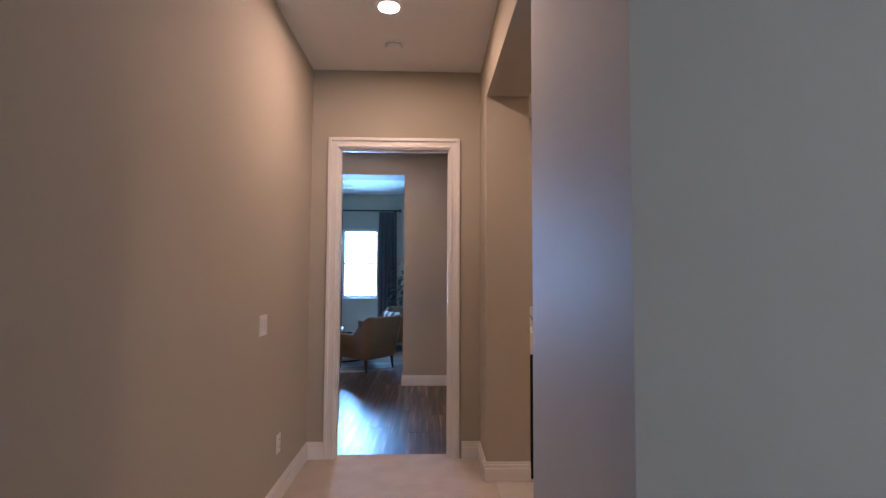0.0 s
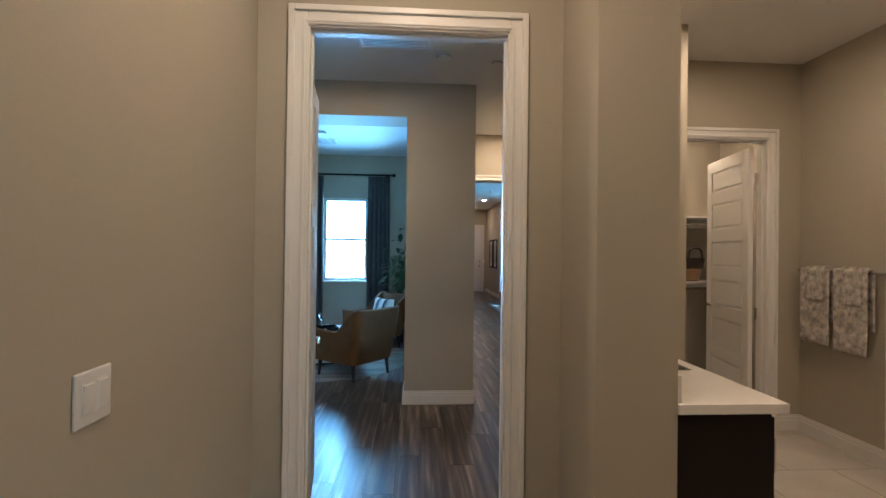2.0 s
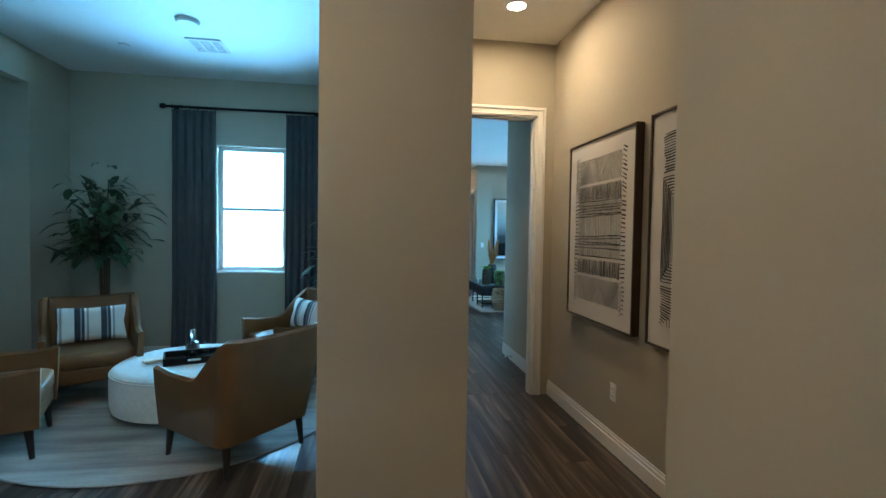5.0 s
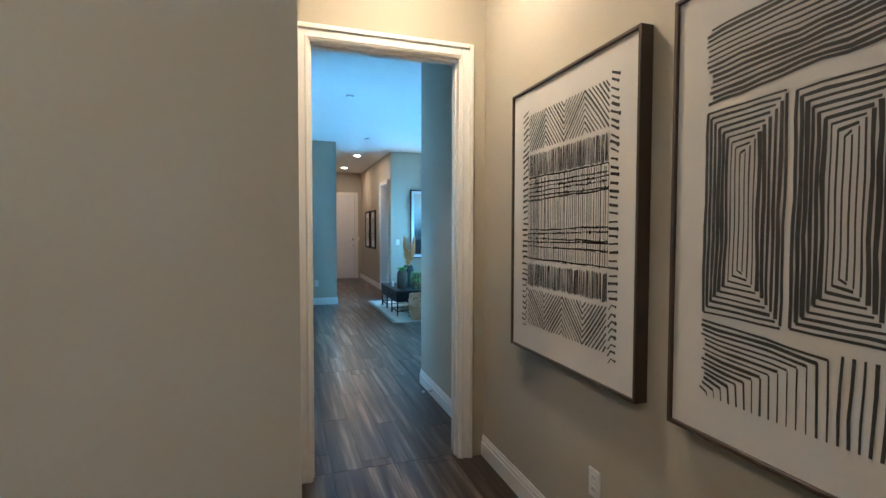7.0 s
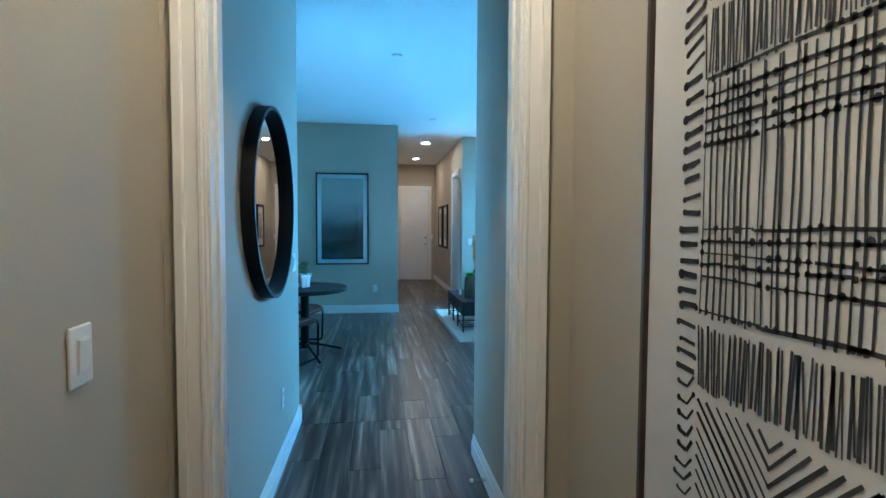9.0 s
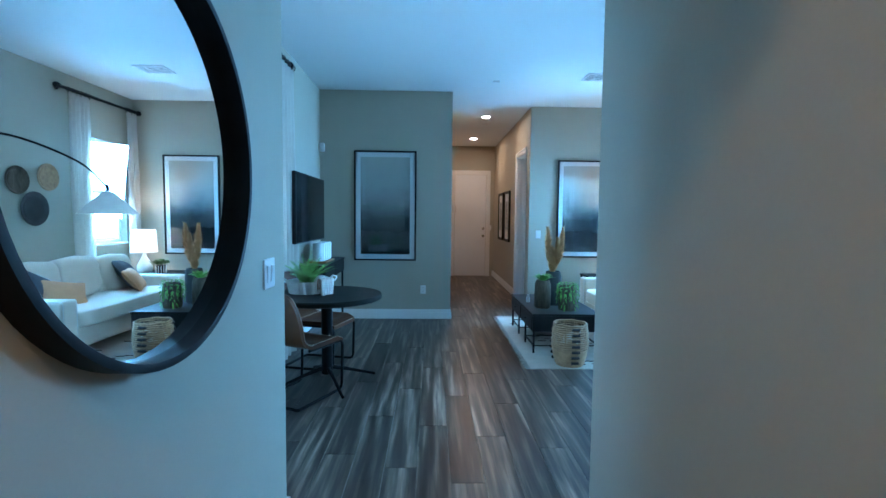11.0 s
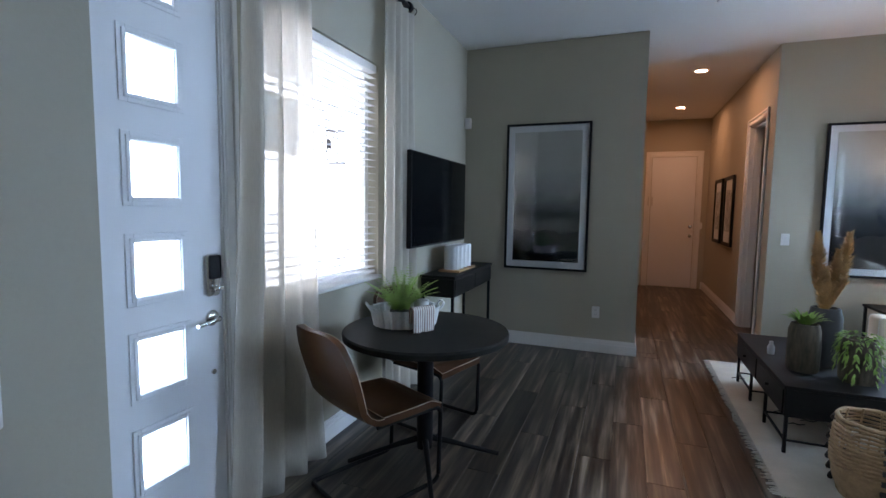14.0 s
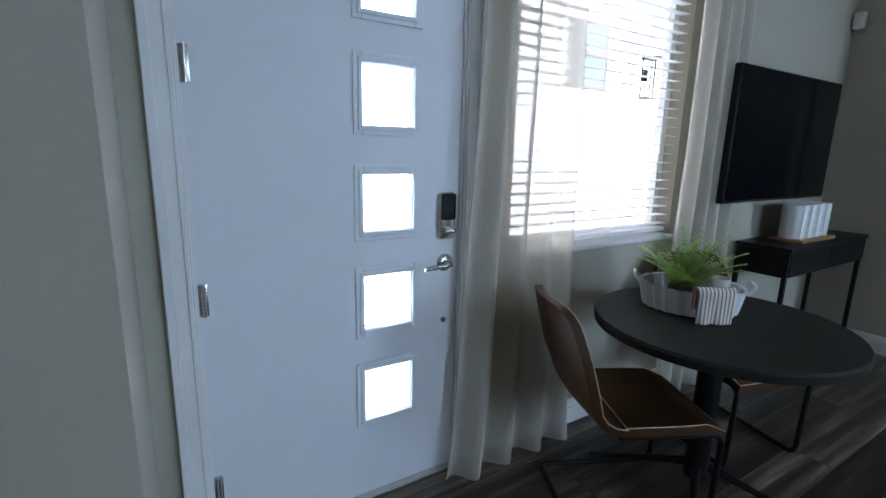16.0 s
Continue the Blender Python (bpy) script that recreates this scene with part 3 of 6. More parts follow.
leaf = panel_leaf(d1, 0.86, 2.39, RAILS, DOORP, 0.17)
leaf.matrix_basis = pose(-0.335, 2.770, 0, 0, 0, 96.3)
lever(leaf, 0.785, 0.90, -1)
lever(leaf, 0.785, 0.90, 1)
for hz in (0.25, 0.95, 1.6, 2.2):
    hinge(d1, -0.256, 2.705, hz)

d2 = thing("door_2", "white moulded doorway without a leaf in view", "doorway", **S)
part("door_frame", casing(0.898, 1.758, 2.415, "x", [(7.0, -1), (7.12, 1)], (7.0, 7.12)), TRIM, d2)
d3 = thing("door_3", "white moulded frame of the open closet door", "door", **S)
part("door_frame", casing(2.28, 3.13, 2.41, "x", [(4.35, -1), (4.47, 1)], (4.35, 4.47)), TRIM, d3)
leaf = panel_leaf(d3, 0.82, 2.38, RAILS)
leaf.matrix_basis = pose(3.10, 4.50, 0, 0, 0, 80)
lever(leaf, 0.76, 0.95, 1)
for hz in (0.95, 2.1):
    hinge(d3, 3.11, 4.46, hz)
d4 = thing("door_4", "white moulded frame of the toilet room", "doorway", **S)
part("door_frame", casing(2.75, 3.52, 2.41, "y", [(3.42, -1), (3.54, 1)], (3.42, 3.54)), TRIM, d4)
d5 = thing("door_5", "white panelled back hall door standing ajar", "door", **S)
part("door_frame", casing(14.57, 15.29, 2.41, "y", [(2.917, -1), (3.037, 1)], (2.917, 3.037)), TRIM, d5)
leaf = panel_leaf(d5, 0.68, 2.38, RAILS)
leaf.matrix_basis = pose(3.06, 15.26, 0, 0, 0, -10)
lever(leaf, 0.62, 0.95, -1)
d6 = thing("door_6", "closed flat white door at the end of the back hall", "door", **S)
part("door_frame", casing(1.965, 2.735, 2.40, "x", [(18.287, -1)], (18.25, 18.287)), TRIM, d6)
bm = bm_new()
box(bm, 1.985, 18.262, 0.01, 2.715, 18.2855, 2.38, 0.002)
leaf = part("leaf", bm, DOORP, d6)
bm = bm_new()
t = bmesh.new()
lathe(t, [(0.03, 0), (0.03, 0.008), (0.012, 0.012), (0.012, 0.04), (0.028, 0.05), (0.028, 0.066), (0.015, 0.075)], 20)
join(bm, t, pose(2.655, 18.262, 0.96, 90))
t = bmesh.new()
lathe(t, [(0.03, 0), (0.03, 0.018), (0.02, 0.022)], 20)
join(bm, t, pose(2.655, 18.262, 1.13, 90))
part("door_knob", bm, CHROME, leaf, "nickel knob and deadbolt", True)
bm = bm_new()
box(bm, 1.93, 18.262, 1.50, 2.02, 18.256, 1.66, 0.002)
solid("door_notice", bm, PAPER, "small white paper notice taped to the back hall door", "notice")
solid("door_7", casing(-3.70, -3.16, 2.41, "x", [(7.98, -1)], (7.95, 7.98)), TRIM, "white frame of a side hall door", "doorway", **S)

# entry door with a column of small square lights
d8 = thing("door_8", "white entry door with a column of square frosted lights", "door", **S)
part("door_frame", casing(9.245, 10.175, 2.44, "y", [(-0.05, 1)], (-0.16, -0.05)), TRIM, d8)
LY0, LY1 = 9.777, 9.968
LIGHTS = [(c - 0.098, c + 0.098) for c in (0.448, 0.809, 1.169, 1.530, 1.890, 2.250)]
bm = bm_new()
X0, X1 = -0.105, -0.060
box(bm, X0, 9.2485, 0.027, X1, LY0, 2.4355)
box(bm, X0, LY1, 0.027, X1, 10.1715, 2.4355)
zz = 0.027
for a, b in LIGHTS + [(2.4355, 2.42)]:
    box(bm, X0, LY0, zz, X1, LY1, a)
    zz = b
leaf = part("leaf", bm, DOORP, d8)
for a, b in LIGHTS:
    bm = bm_new()
    for o, t0, t1 in ((0.034, 0.0, 0.006), (0.018, 0.0, 0.011)):
        box(bm, X1 + t0, LY0 - o, a - o, X1 + t1, LY0 - 0.002, b + o, 0.002, 1)
        box(bm, X1 + t0, LY1 + 0.002, a - o, X1 + t1, LY1 + o, b + o, 0.002, 1)
        box(bm, X1 + t0, LY0 - 0.002, a - o, X1 + t1, LY1 + 0.002, a - 0.002, 0.002, 1)
        box(bm, X1 + t0, LY0 - 0.002, b + 0.002, X1 + t1, LY1 + 0.002, b + o, 0.002, 1)
    part("light_frame", bm, DOORP, leaf)
    bm = bm_new()
    box(bm, -0.088, LY0, a, -0.082, LY1, b)
    p = part("pane", bm, FROST, leaf, "frosted glass pane")
    p.visible_shadow = False
bm = bm_new()
box(bm, X1, 10.078, 1.02, X1 + 0.022, 10.146, 1.20, 0.012, 3)
lk = part("door_lock", bm, CHROME, leaf, "nickel keypad deadbolt", True)
bm = bm_new()
box(bm, X1 + 0.022, 10.083, 1.095, X1 + 0.027, 10.141, 1.195, 0.008, 3)
part("keypad", bm, BLACK, lk, "black keypad")
bm = bm_new()
tube(bm, [(X1 + 0.022, 10.112, 1.055), (X1 + 0.045, 10.112, 1.055)], 0.012)
box(bm, X1 + 0.042, 10.088, 1.049, X1 + 0.05, 10.136, 1.061, 0.003)
part("thumb_turn", bm, CHROME, lk, "", True)
bm = bm_new()
t = bmesh.new()
lathe(t, [(0.034, 0), (0.034, 0.006), (0.026, 0.012), (0.012, 0.014), (0.012, 0.045)], 24)
join(bm, t, pose(X1, 10.112, 0.925, 0, 90))
tube(bm, bend([(X1 + 0.04, 10.112, 0.925), (X1 + 0.052, 10.10, 0.925), (X1 + 0.052, 9.995, 0.918)], 0.012), 0.0085)
part("door_handle", bm, CHROME, leaf, "brushed nickel lever handle", True)
bm = bm_new()
tube(bm, [(X1, 10.112, 0.69), (X1 + 0.008, 10.112, 0.69)], 0.011, 16)
part("door_viewer", bm, CHROME, leaf, "small round nickel cap", True)
for hz in (0.25, 0.90, 1.57, 2.2):
    bm = bm_new()
    box(bm, -0.062, 9.245, hz - 0.05, -0.052, 9.275, hz + 0.05, 0.002)
    tube(bm, [(-0.048, 9.262, hz - 0.05), (-0.048, 9.262, hz + 0.05)], 0.007, 10)
    part("hinge", bm, CHROME, d8, "nickel butt hinge", True)
bm = bm_new()
box(bm, -0.19, 9.25, 0.0, -0.03, 10.17, 0.026, 0.006)
part("threshold", bm, CHROME, d8, "metal door threshold")


# windows
def window(name, axis, a0, a1, z0, z1, face, inward, depth=0.13, rail=True, label="white vinyl single-hung window"):
    """A vinyl window in an opening; axis: the wall's direction; face: room side; inward: sign of the room."""
    th = thing(name, label, "window", **S)
    back = face - inward * depth

    def b(bm, u0, u1, v0, v1, zz0, zz1, bev=0.003):
        v0, v1 = sorted((v0, v1))
        (box(bm, u0, v0, zz0, u1, v1, zz1, bev, 1) if axis == "x" else box(bm, v0, u0, zz0, v1, u1, zz1, bev, 1))
    bm = bm_new()
    f0, f1, w = back, back + inward * 0.05, 0.045
    b(bm, a0, a0 + w, f0, f1, z0, z1)
    b(bm, a1 - w, a1, f0, f1, z0, z1)
    b(bm, a0 + w, a1 - w, f0, f1, z0, z0 + w)
    b(bm, a0 + w, a1 - w, f0, f1, z1 - w, z1)
    zm = (z0 + z1) / 2
    if rail:
        b(bm, a0 + w, a1 - w, f0 + inward * 0.004, f1 + inward * 0.004, zm - 0.02, zm + 0.02)
    part("window_frame", bm, WHITEPLASTIC, th)
    for q0, q1 in (((z0 + w, zm - 0.02), (zm + 0.02, z1 - w)) if rail else ((z0 + w, z1 - w),)):
        bm = bm_new()
        b(bm, a0 + w, a1 - w, back + inward * 0.022, back + inward * 0.028, q0, q1, 0)
        p = part("pane", bm, GLASS, th, "clear glass pane")
        p.visible_shadow = False
    bm = bm_new()
    b(bm, a0 - 0.02, a1 + 0.02, f1, face + inward * 0.022, z0 - 0.022, z0 + 0.002, 0.006)
    part("window_sill", bm, TRIM, th, "white painted sill")
    return th


window("window_1", "x", -1.31, -0.585, 0.95, 2.33, 8.60, -1)
window("window_2", "y", 10.43, 11.56, 0.93, 2.37, -0.05, 1, rail=False, label="white vinyl picture window")
window("window_3", "y", 13.30, 14.03, 0.98, 2.37, 4.588, -1)
window("window_4", "y", 10.55, 11.28, 0.98, 2.37, 4.588, -1)
window("window_5", "x", 1.4, 3.0, 0.85, 2.35, -4.0, 1)


def blind(name, y0, y1, z0, z1, x, inward, tilt, pitch=0.046, lift=0.0):
    th = thing(name, "white horizontal faux-wood blind, lowered with open slats", "blind", (x, 0, 0))
    bm = bm_new()
    box(bm, -0.028, y0, z1 - 0.05, 0.028, y1, z1, 0.004)
    part("headrail", bm, SLATMAT, th)
    me = None
    z = z1 - 0.085
    while z > z0 + 0.04 + lift:
        if me is None:
            bm = bm_new()
            box(bm, -0.0235, y0 + 0.006, -0.0014, 0.0235, y1 - 0.006, 0.0014)
            s = part("slat", bm, SLATMAT, th)
            me = s.data
        else:
            s = new("slat", me)
            s.parent = th
        s.matrix_basis = pose(0, 0, z, 0, tilt, 0)
        z -= pitch
    bm = bm_new()
    box(bm, -0.024, y0 + 0.006, z0 + 0.008 + lift, 0.024, y1 - 0.006, z0 + 0.03 + lift, 0.004)
    part("bottom_rail", bm, SLATMAT, th)
    for f in (0.15, 0.5, 0.85):
        bm = bm_new()
        yy = y0 + (y1 - y0) * f
        for xx in (-0.016, 0.016):
            tube(bm, [(xx, yy, z0 + 0.02 + lift), (xx, yy, z1 - 0.05)], 0.0010, 5)
        part("ladder_cord", bm, SLATMAT, th)
    return th


blind("window_blind", 10.44, 11.55, 0.94, 2.365, -0.088, 1, 3)
blind("window_blind", 13.31, 14.02, 2.14, 2.365, 4.625, -1, 0, 0.02)
blind("window_blind", 10.56, 11.27, 2.14, 2.365, 4.625, -1, 0, 0.02)


def curtain(bm, u0, u1, z0, z1, folds, amp, flare=0.0, seed=0, pinch=0.0):
    """A hanging cloth along x with deep soft folds; pinch draws the top together."""
    n, m = folds * 14, 26
    g = []
    for j in range(m + 1):
        f = j / m
        row = []
        for i in range(n + 1):
            u = i / n
            c = (u0 + u1) / 2
            half = (u1 - u0) / 2 * (1 - pinch * (1 - f) ** 0.7 + flare * f * f)
            ph = 2 * math.pi * folds * u + 0.7 * math.sin(2.3 * f + seed) * f + 0.8 * noise.noise(Vector((u * 3, f * 1.2, seed)))
            a = amp * (0.55 + 0.6 * f) * (0.8 + 0.5 * noise.noise(Vector((u * 4 + seed, f, 0.3))))
            row.append(bm.verts.new((c + (2 * u - 1) * half + 0.02 * f * noise.noise(Vector((u * 2, f * 3, seed + 5))),
                                     a * math.sin(ph) + 0.03 * f * noise.noise(Vector((u * 2.5, seed, f * 2))),
                                     z1 + (z0 - z1) * f + (0.012 * noise.noise(Vector((u * 9, seed, 1))) if j == m else 0))))
        g.append(row)
    for j in range(m):
        for i in range(n):
            bm.faces.new((g[j][i], g[j][i + 1], g[j + 1][i + 1], g[j + 1][i]))
    return bm


def curtain_set(name, label, loc, rz, rod, panels, material, z0, ztop, rod_r=0.014, ring=True, group=""):
    """Two curtains as things of their own and the rod that carries them; x runs along the wall, y into the room."""
    th = thing("curtain_rod", "black metal curtain rod with end caps and rings", "curtain rod", loc, rz, group)
    bm = bm_new()
    tube(bm, [(rod[0], 0.09, ztop), (rod[1], 0.09, ztop)], rod_r, 14)
    part("rod", bm, BLACK, th, "", True)
    for e in rod:
        bm = bm_new()
        s = 1 if e == rod[1] else -1
        t = bmesh.new()
        lathe(t, [(rod_r, 0), (rod_r * 1.9, 0.004), (rod_r * 2.0, 0.03), (rod_r * 1.6, 0.05), (0.004, 0.056)], 16)
        join(bm, t, pose(e, 0.09, ztop, 0, 90 * s, 0))
        part("finial", bm, BLACK, th, "", True)
        bm = bm_new()
        xx = e - s * 0.08
        tube(bm, [(xx, 0.002, ztop), (xx, 0.09, ztop)], 0.007)
        t = bmesh.new()
        lathe(t, [(0.026, 0), (0.026, 0.008)], 16)
        join(bm, t, pose(xx, 0.002, ztop, -90, 0, 0))
        part("bracket", bm, BLACK, th, "", True)
    k = 0
    for a, b, folds, flare, pinch in panels:
        k += 1
        bm = curtain(bm_new(), a, b, z0, ztop - 0.03, folds, 0.032 if folds > 4 else 0.044, flare, seed=k * 3.1 + loc[1], pinch=pinch)
        bmesh.ops.translate(bm, vec=(0, 0.09, 0), verts=bm.verts)
        c = part(name, bm, material, None, "", True)
        c.matrix_basis = pose(*loc, 0, 0, rz)
        so = c.modifiers.new("cloth", "SOLIDIFY")
        so.thickness = 0.0025
        tagged(c, label, "curtain", group)
        for i in range(folds + 1):
            bm = bm_new()
            xx = a + (b - a) * (0.5 + (i / folds - 0.5) * (1 - pinch))
            tube(bm, [(xx, 0.09 + (rod_r + 0.006) * math.cos(q), ztop + (rod_r + 0.006) * math.sin(q)) for q in [2 * math.pi * w / 16 for w in range(17)]], 0.003, 6)
            tube(bm, [(xx, 0.09, ztop - rod_r - 0.006), (xx, 0.09, ztop - rod_r - 0.03)], 0.003, 6)
            part("curtain_ring", bm, BLACK, th, "", True)


curtain_set("curtain", "charcoal grey floor-length curtain hung from rings", (0, 8.60, 0), 180, (0.17, 1.80), [(1.285, 1.745, 5, 0, 0.05), (0.20, 0.575, 5, 0, 0.05)], CHARCLOTH, 0.02, 2.71, group="sitting room curtains")
curtain_set("sheer_curtain", "sheer oatmeal linen curtain falling to the floor", (-0.05, 0, 0), -90, (-11.82, -10.02), [(-10.74, -10.16, 4, 0.20, 0.24), (-11.98, -11.46, 4, 0.05, 0.18)], SHEER, 0.01, 2.85, 0.018, group="living room curtains")
curtain_set("sheer_curtain", "sheer white linen curtain beside the sofa window", (4.588, 0, 0), 90, (12.73, 14.22), [(13.95, 14.20, 4, 0, 0.05), (12.87, 13.24, 5, 0, 0.05)], SHEER, 0.02, 2.85, 0.018, group="living room curtains")
curtain_set("sheer_curtain", "sheer white linen curtain beside the sofa window", (4.588, 0, 0), 90, (10.15, 11.85), [(11.28, 11.72, 5, 0, 0.05), (10.20, 10.58, 5, 0, 0.05)], SHEER, 0.02, 2.85, 0.018, group="living room curtains")

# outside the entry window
# self-glowing backdrop: gives the bright view and daylight through the window
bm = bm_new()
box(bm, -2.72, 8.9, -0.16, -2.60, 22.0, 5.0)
solid("backdrop", bm, OUTDOOR, "glowing backdrop standing in for the sunlit neighbouring wall", "backdrop", **S)
th = thing("wall_lantern", "dark metal box lantern on the neighbouring wall", "lantern", (-2.60, 14.7, 2.3))
bm = bm_new()
for yy in (-0.09, 0.09):
    for xx in (0.02, 0.20):
        box(bm, xx - 0.008, yy - 0.008, -0.25, xx + 0.008, yy + 0.008, 0.2)
box(bm, 0.0, -0.11, 0.2, 0.22, 0.11, 0.23, 0.004)
box(bm, 0.0, -0.11, -0.27, 0.22, 0.11, -0.25, 0.004)
part("cage", bm, BLACK, th)
bm = bm_new()
box(bm, 0.0, -0.05, -0.05, 0.012, 0.05, 0.1, 0.002)
part("back_plate", bm, BLACK, th)

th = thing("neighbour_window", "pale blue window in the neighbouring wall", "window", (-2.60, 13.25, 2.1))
# panes emit a weak blue of their own instead of reflecting the sky
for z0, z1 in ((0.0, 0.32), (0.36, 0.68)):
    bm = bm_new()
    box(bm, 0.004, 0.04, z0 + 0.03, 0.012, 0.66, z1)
    part("pane", bm, FARPANE, th, "self-glowing sky-blue pane")
bm = bm_new()
for a in ((0.0, -0.03, 0.04, 0.71), (0.66, -0.03, 0.70, 0.71), (0.04, -0.03, 0.66, 0.03), (0.04, 0.32, 0.66, 0.39), (0.04, 0.68, 0.66, 0.71)):
    box(bm, 0.004, a[0], a[1], 0.03, a[2], a[3])
part("window_frame", bm, WHITEPLASTIC, th)


# ceiling fixtures
def can(cx, cy):
    th = thing("recessed_light", "lit round recessed ceiling light with white trim ring", "ceiling light", (cx, cy, H), group="recessed lights")
    bm = bm_new()
    t = bmesh.new()
    lathe(t, [(0.062, -0.001), (0.088, -0.001), (0.088, -0.006), (0.080, -0.010), (0.064, -0.008), (0.062, -0.001)], 32, cap=False)
    join(bm, t)
    part("trim_ring", bm, WHITEPLASTIC, th, "", True)
    bm = bm_new()
    lathe(bm, [(0.060, -0.0015), (0.060, -0.004), (0.04, -0.005)], 32)
    part("lens", bm, LENS, th, "glowing lens")


for cx, cy in CANS:
    can(cx, cy)


def detector(cx, cy, r, h, label):
    th = thing("smoke_detector", label, "smoke detector", (cx, cy, H))
    bm = bm_new()
    lathe(bm, [(r, 0), (r, -h * 0.35), (r * 0.92, -h * 0.5), (r * 0.85, -h), (r * 0.2, -h * 1.05)], 28)
    part("housing", bm, WHITEPLASTIC, th, "", True)
    bm = bm_new()
    lathe(bm, [(r * 0.94, -h * 0.42), (r * 0.965, -h * 0.42), (r * 0.965, -h * 0.5), (r * 0.94, -h * 0.5)], 28, cap=False)
    part("slot_ring", bm, DARKSLOT, th)


detector(0.195, 2.20, 0.065, 0.032, "white round smoke detector on the hall ceiling")
detector(0.428, 4.435, 0.065, 0.032, "white round smoke detector on the vestibule ceiling")
detector(0.886, 4.54, 0.05, 0.02, "small white round ceiling cover plate")
detector(-1.085, 7.094, 0.09, 0.03, "white round smoke detector on the sitting room ceiling")
detector(-1.837, 7.73, 0.045, 0.016, "small white round ceiling cover plate")
detector(2.209, 12.963, 0.045, 0.018, "small white round sprinkler cover on the ceiling")
detector(1.55, 10.3, 0.05, 0.018, "small white round sprinkler cover on the ceiling")


def vent(x0, x1, y0, y1, cells, label):
    th = thing("ceiling_vent", label, "vent", ((x0 + x1) / 2, (y0 + y1) / 2, H))
    w, d = (x1 - x0) / 2, (y1 - y0) / 2
    bm = bm_new()
    for a in ((-w, -d, w, -d + 0.025), (-w, d - 0.025, w, d), (-w, -d + 0.025, -w + 0.025, d - 0.025), (w - 0.025, -d + 0.025, w, d - 0.025)):
        box(bm, a[0], a[1], -0.012, a[2], a[3], -0.001, 0.003, 1)
    for i in range(1, cells):
        xx = -w + 2 * w * i / cells
        box(bm, xx - 0.007, -d + 0.025, -0.011, xx + 0.007, d - 0.025, -0.002)
    part("frame", bm, WHITEPLASTIC, th)
    # no real hole: a thin dark sheet paints the duct's inner shade
    bm = bm_new()
    box(bm, -w + 0.02, -d + 0.02, -0.0025, w - 0.02, d - 0.02, -0.001)
    part("backing", bm, DARKSLOT, th, "dark sheet standing for the shade inside the duct")
    n = max(4, int(2 * d / 0.03))
    for i in range(n):
        bm = bm_new()
        yy = -d + 0.03 + (2 * d - 0.06) * (i + 0.5) / n
        box(bm, -w + 0.025, yy - 0.009, -0.0095, w - 0.025, yy + 0.003, -0.0075)
        part("slat", bm, WHITEPLASTIC, th)


vent(-0.23, 0.32, 4.06, 4.34, 1, "white slatted return-air grille in the ceiling")
vent(-1.24, -0.94, 7.45, 7.76, 3, "white square supply vent in the sitting room ceiling")
vent(3.22, 3.57, 12.57, 12.86, 3, "white supply vent in the living room ceiling")


# wall plates
def plate(name, loc, rz, gangs, label, category):
    """A wall plate; x along the wall, -y out of it."""
    th = thing(name, label, category, loc, rz)
    w = 0.036 + 0.023 * (gangs - 1)
    bm = bm_new()
    box(bm, -w, -0.007, -0.058, w, 0, 0.058, 0.004)
    part("cover_plate", bm, WHITEPLASTIC, th)
    for g in range(gangs):
        cx = (g - (gangs - 1) / 2) * 0.046
        if name == "outlet":
            for zz in (-0.024, 0.024):
                bm = bm_new()
                box(bm, cx - 0.016, -0.0095, zz - 0.014, cx + 0.016, -0.006, zz + 0.014, 0.003)
                sk = part("socket", bm, WHITEPLASTIC, th)
                bm = bm_new()
                for dx in (-0.006, 0.006):
                    box(bm, cx + dx - 0.001, -0.0102, zz - 0.004, cx + dx + 0.001, -0.0092, zz + 0.006)
                part("slot", bm, DARKSLOT, sk)
        else:
            bm = bm_new()
            box(bm, cx - 0.0175, -0.0085, -0.035, cx + 0.0175, -0.006, 0.035, 0.0015)
            part("bezel", bm, TRIM, th)
            bm = bm_new()
            t = bmesh.new()
            box(t, cx - 0.0155, -0.012, -0.032, cx + 0.0155, -0.006, 0.032, 0.002)
            join(bm, t, Matrix.Rotation(radians(3), 4, "X"))
            part("rocker", bm, WHITEPLASTIC, th)
    return th


plate("light_switch", (-0.48, 1.62, 1.125), 90, 2, "white two-gang rocker switch on the hall wall", "light switch")
plate("light_switch", (0.78, 6.62, 1.155), 90, 1, "white rocker switch beside the cased doorway", "light switch")
plate("light_switch", (0.80, 8.90, 1.16), 90, 2, "white two-gang rocker switch near the mirror", "light switch")
plate("light_switch", (3.064, 14.247, 1.14), 0, 1, "white rocker switch beside the framed print", "light switch")
plate("outlet", (-0.48, 1.95, 0.36), 90, 1, "white wall outlet low on the hall wall", "outlet")
plate("outlet", (1.925, 5.88, 0.39), -90, 1, "white wall outlet below the ink pictures", "outlet")
plate("outlet", (0.80, 8.48, 0.40), 90, 1, "white wall outlet below the round mirror", "outlet")
plate("outlet", (1.333, 13.478, 0.40), 0, 1, "white wall outlet below the framed print", "outlet")
plate("outlet", (1.52, 3.76, 1.04), 0, 1, "white wall outlet above the vanity", "outlet")
plate("light_switch", (2.82, 18.287, 1.15), 0, 1, "white rocker switch beside the back hall door", "light switch")
th = thing("alarm_sensor", "small white alarm sensor high on the wall corner", "sensor", (0.0, 13.43, 2.29), 0)
bm = bm_new()
box(bm, -0.045, -0.025, -0.055, 0.02, 0.03, 0.055, 0.012, 3)
part("housing", bm, WHITEPLASTIC, th, "", True)
bm = bm_new()
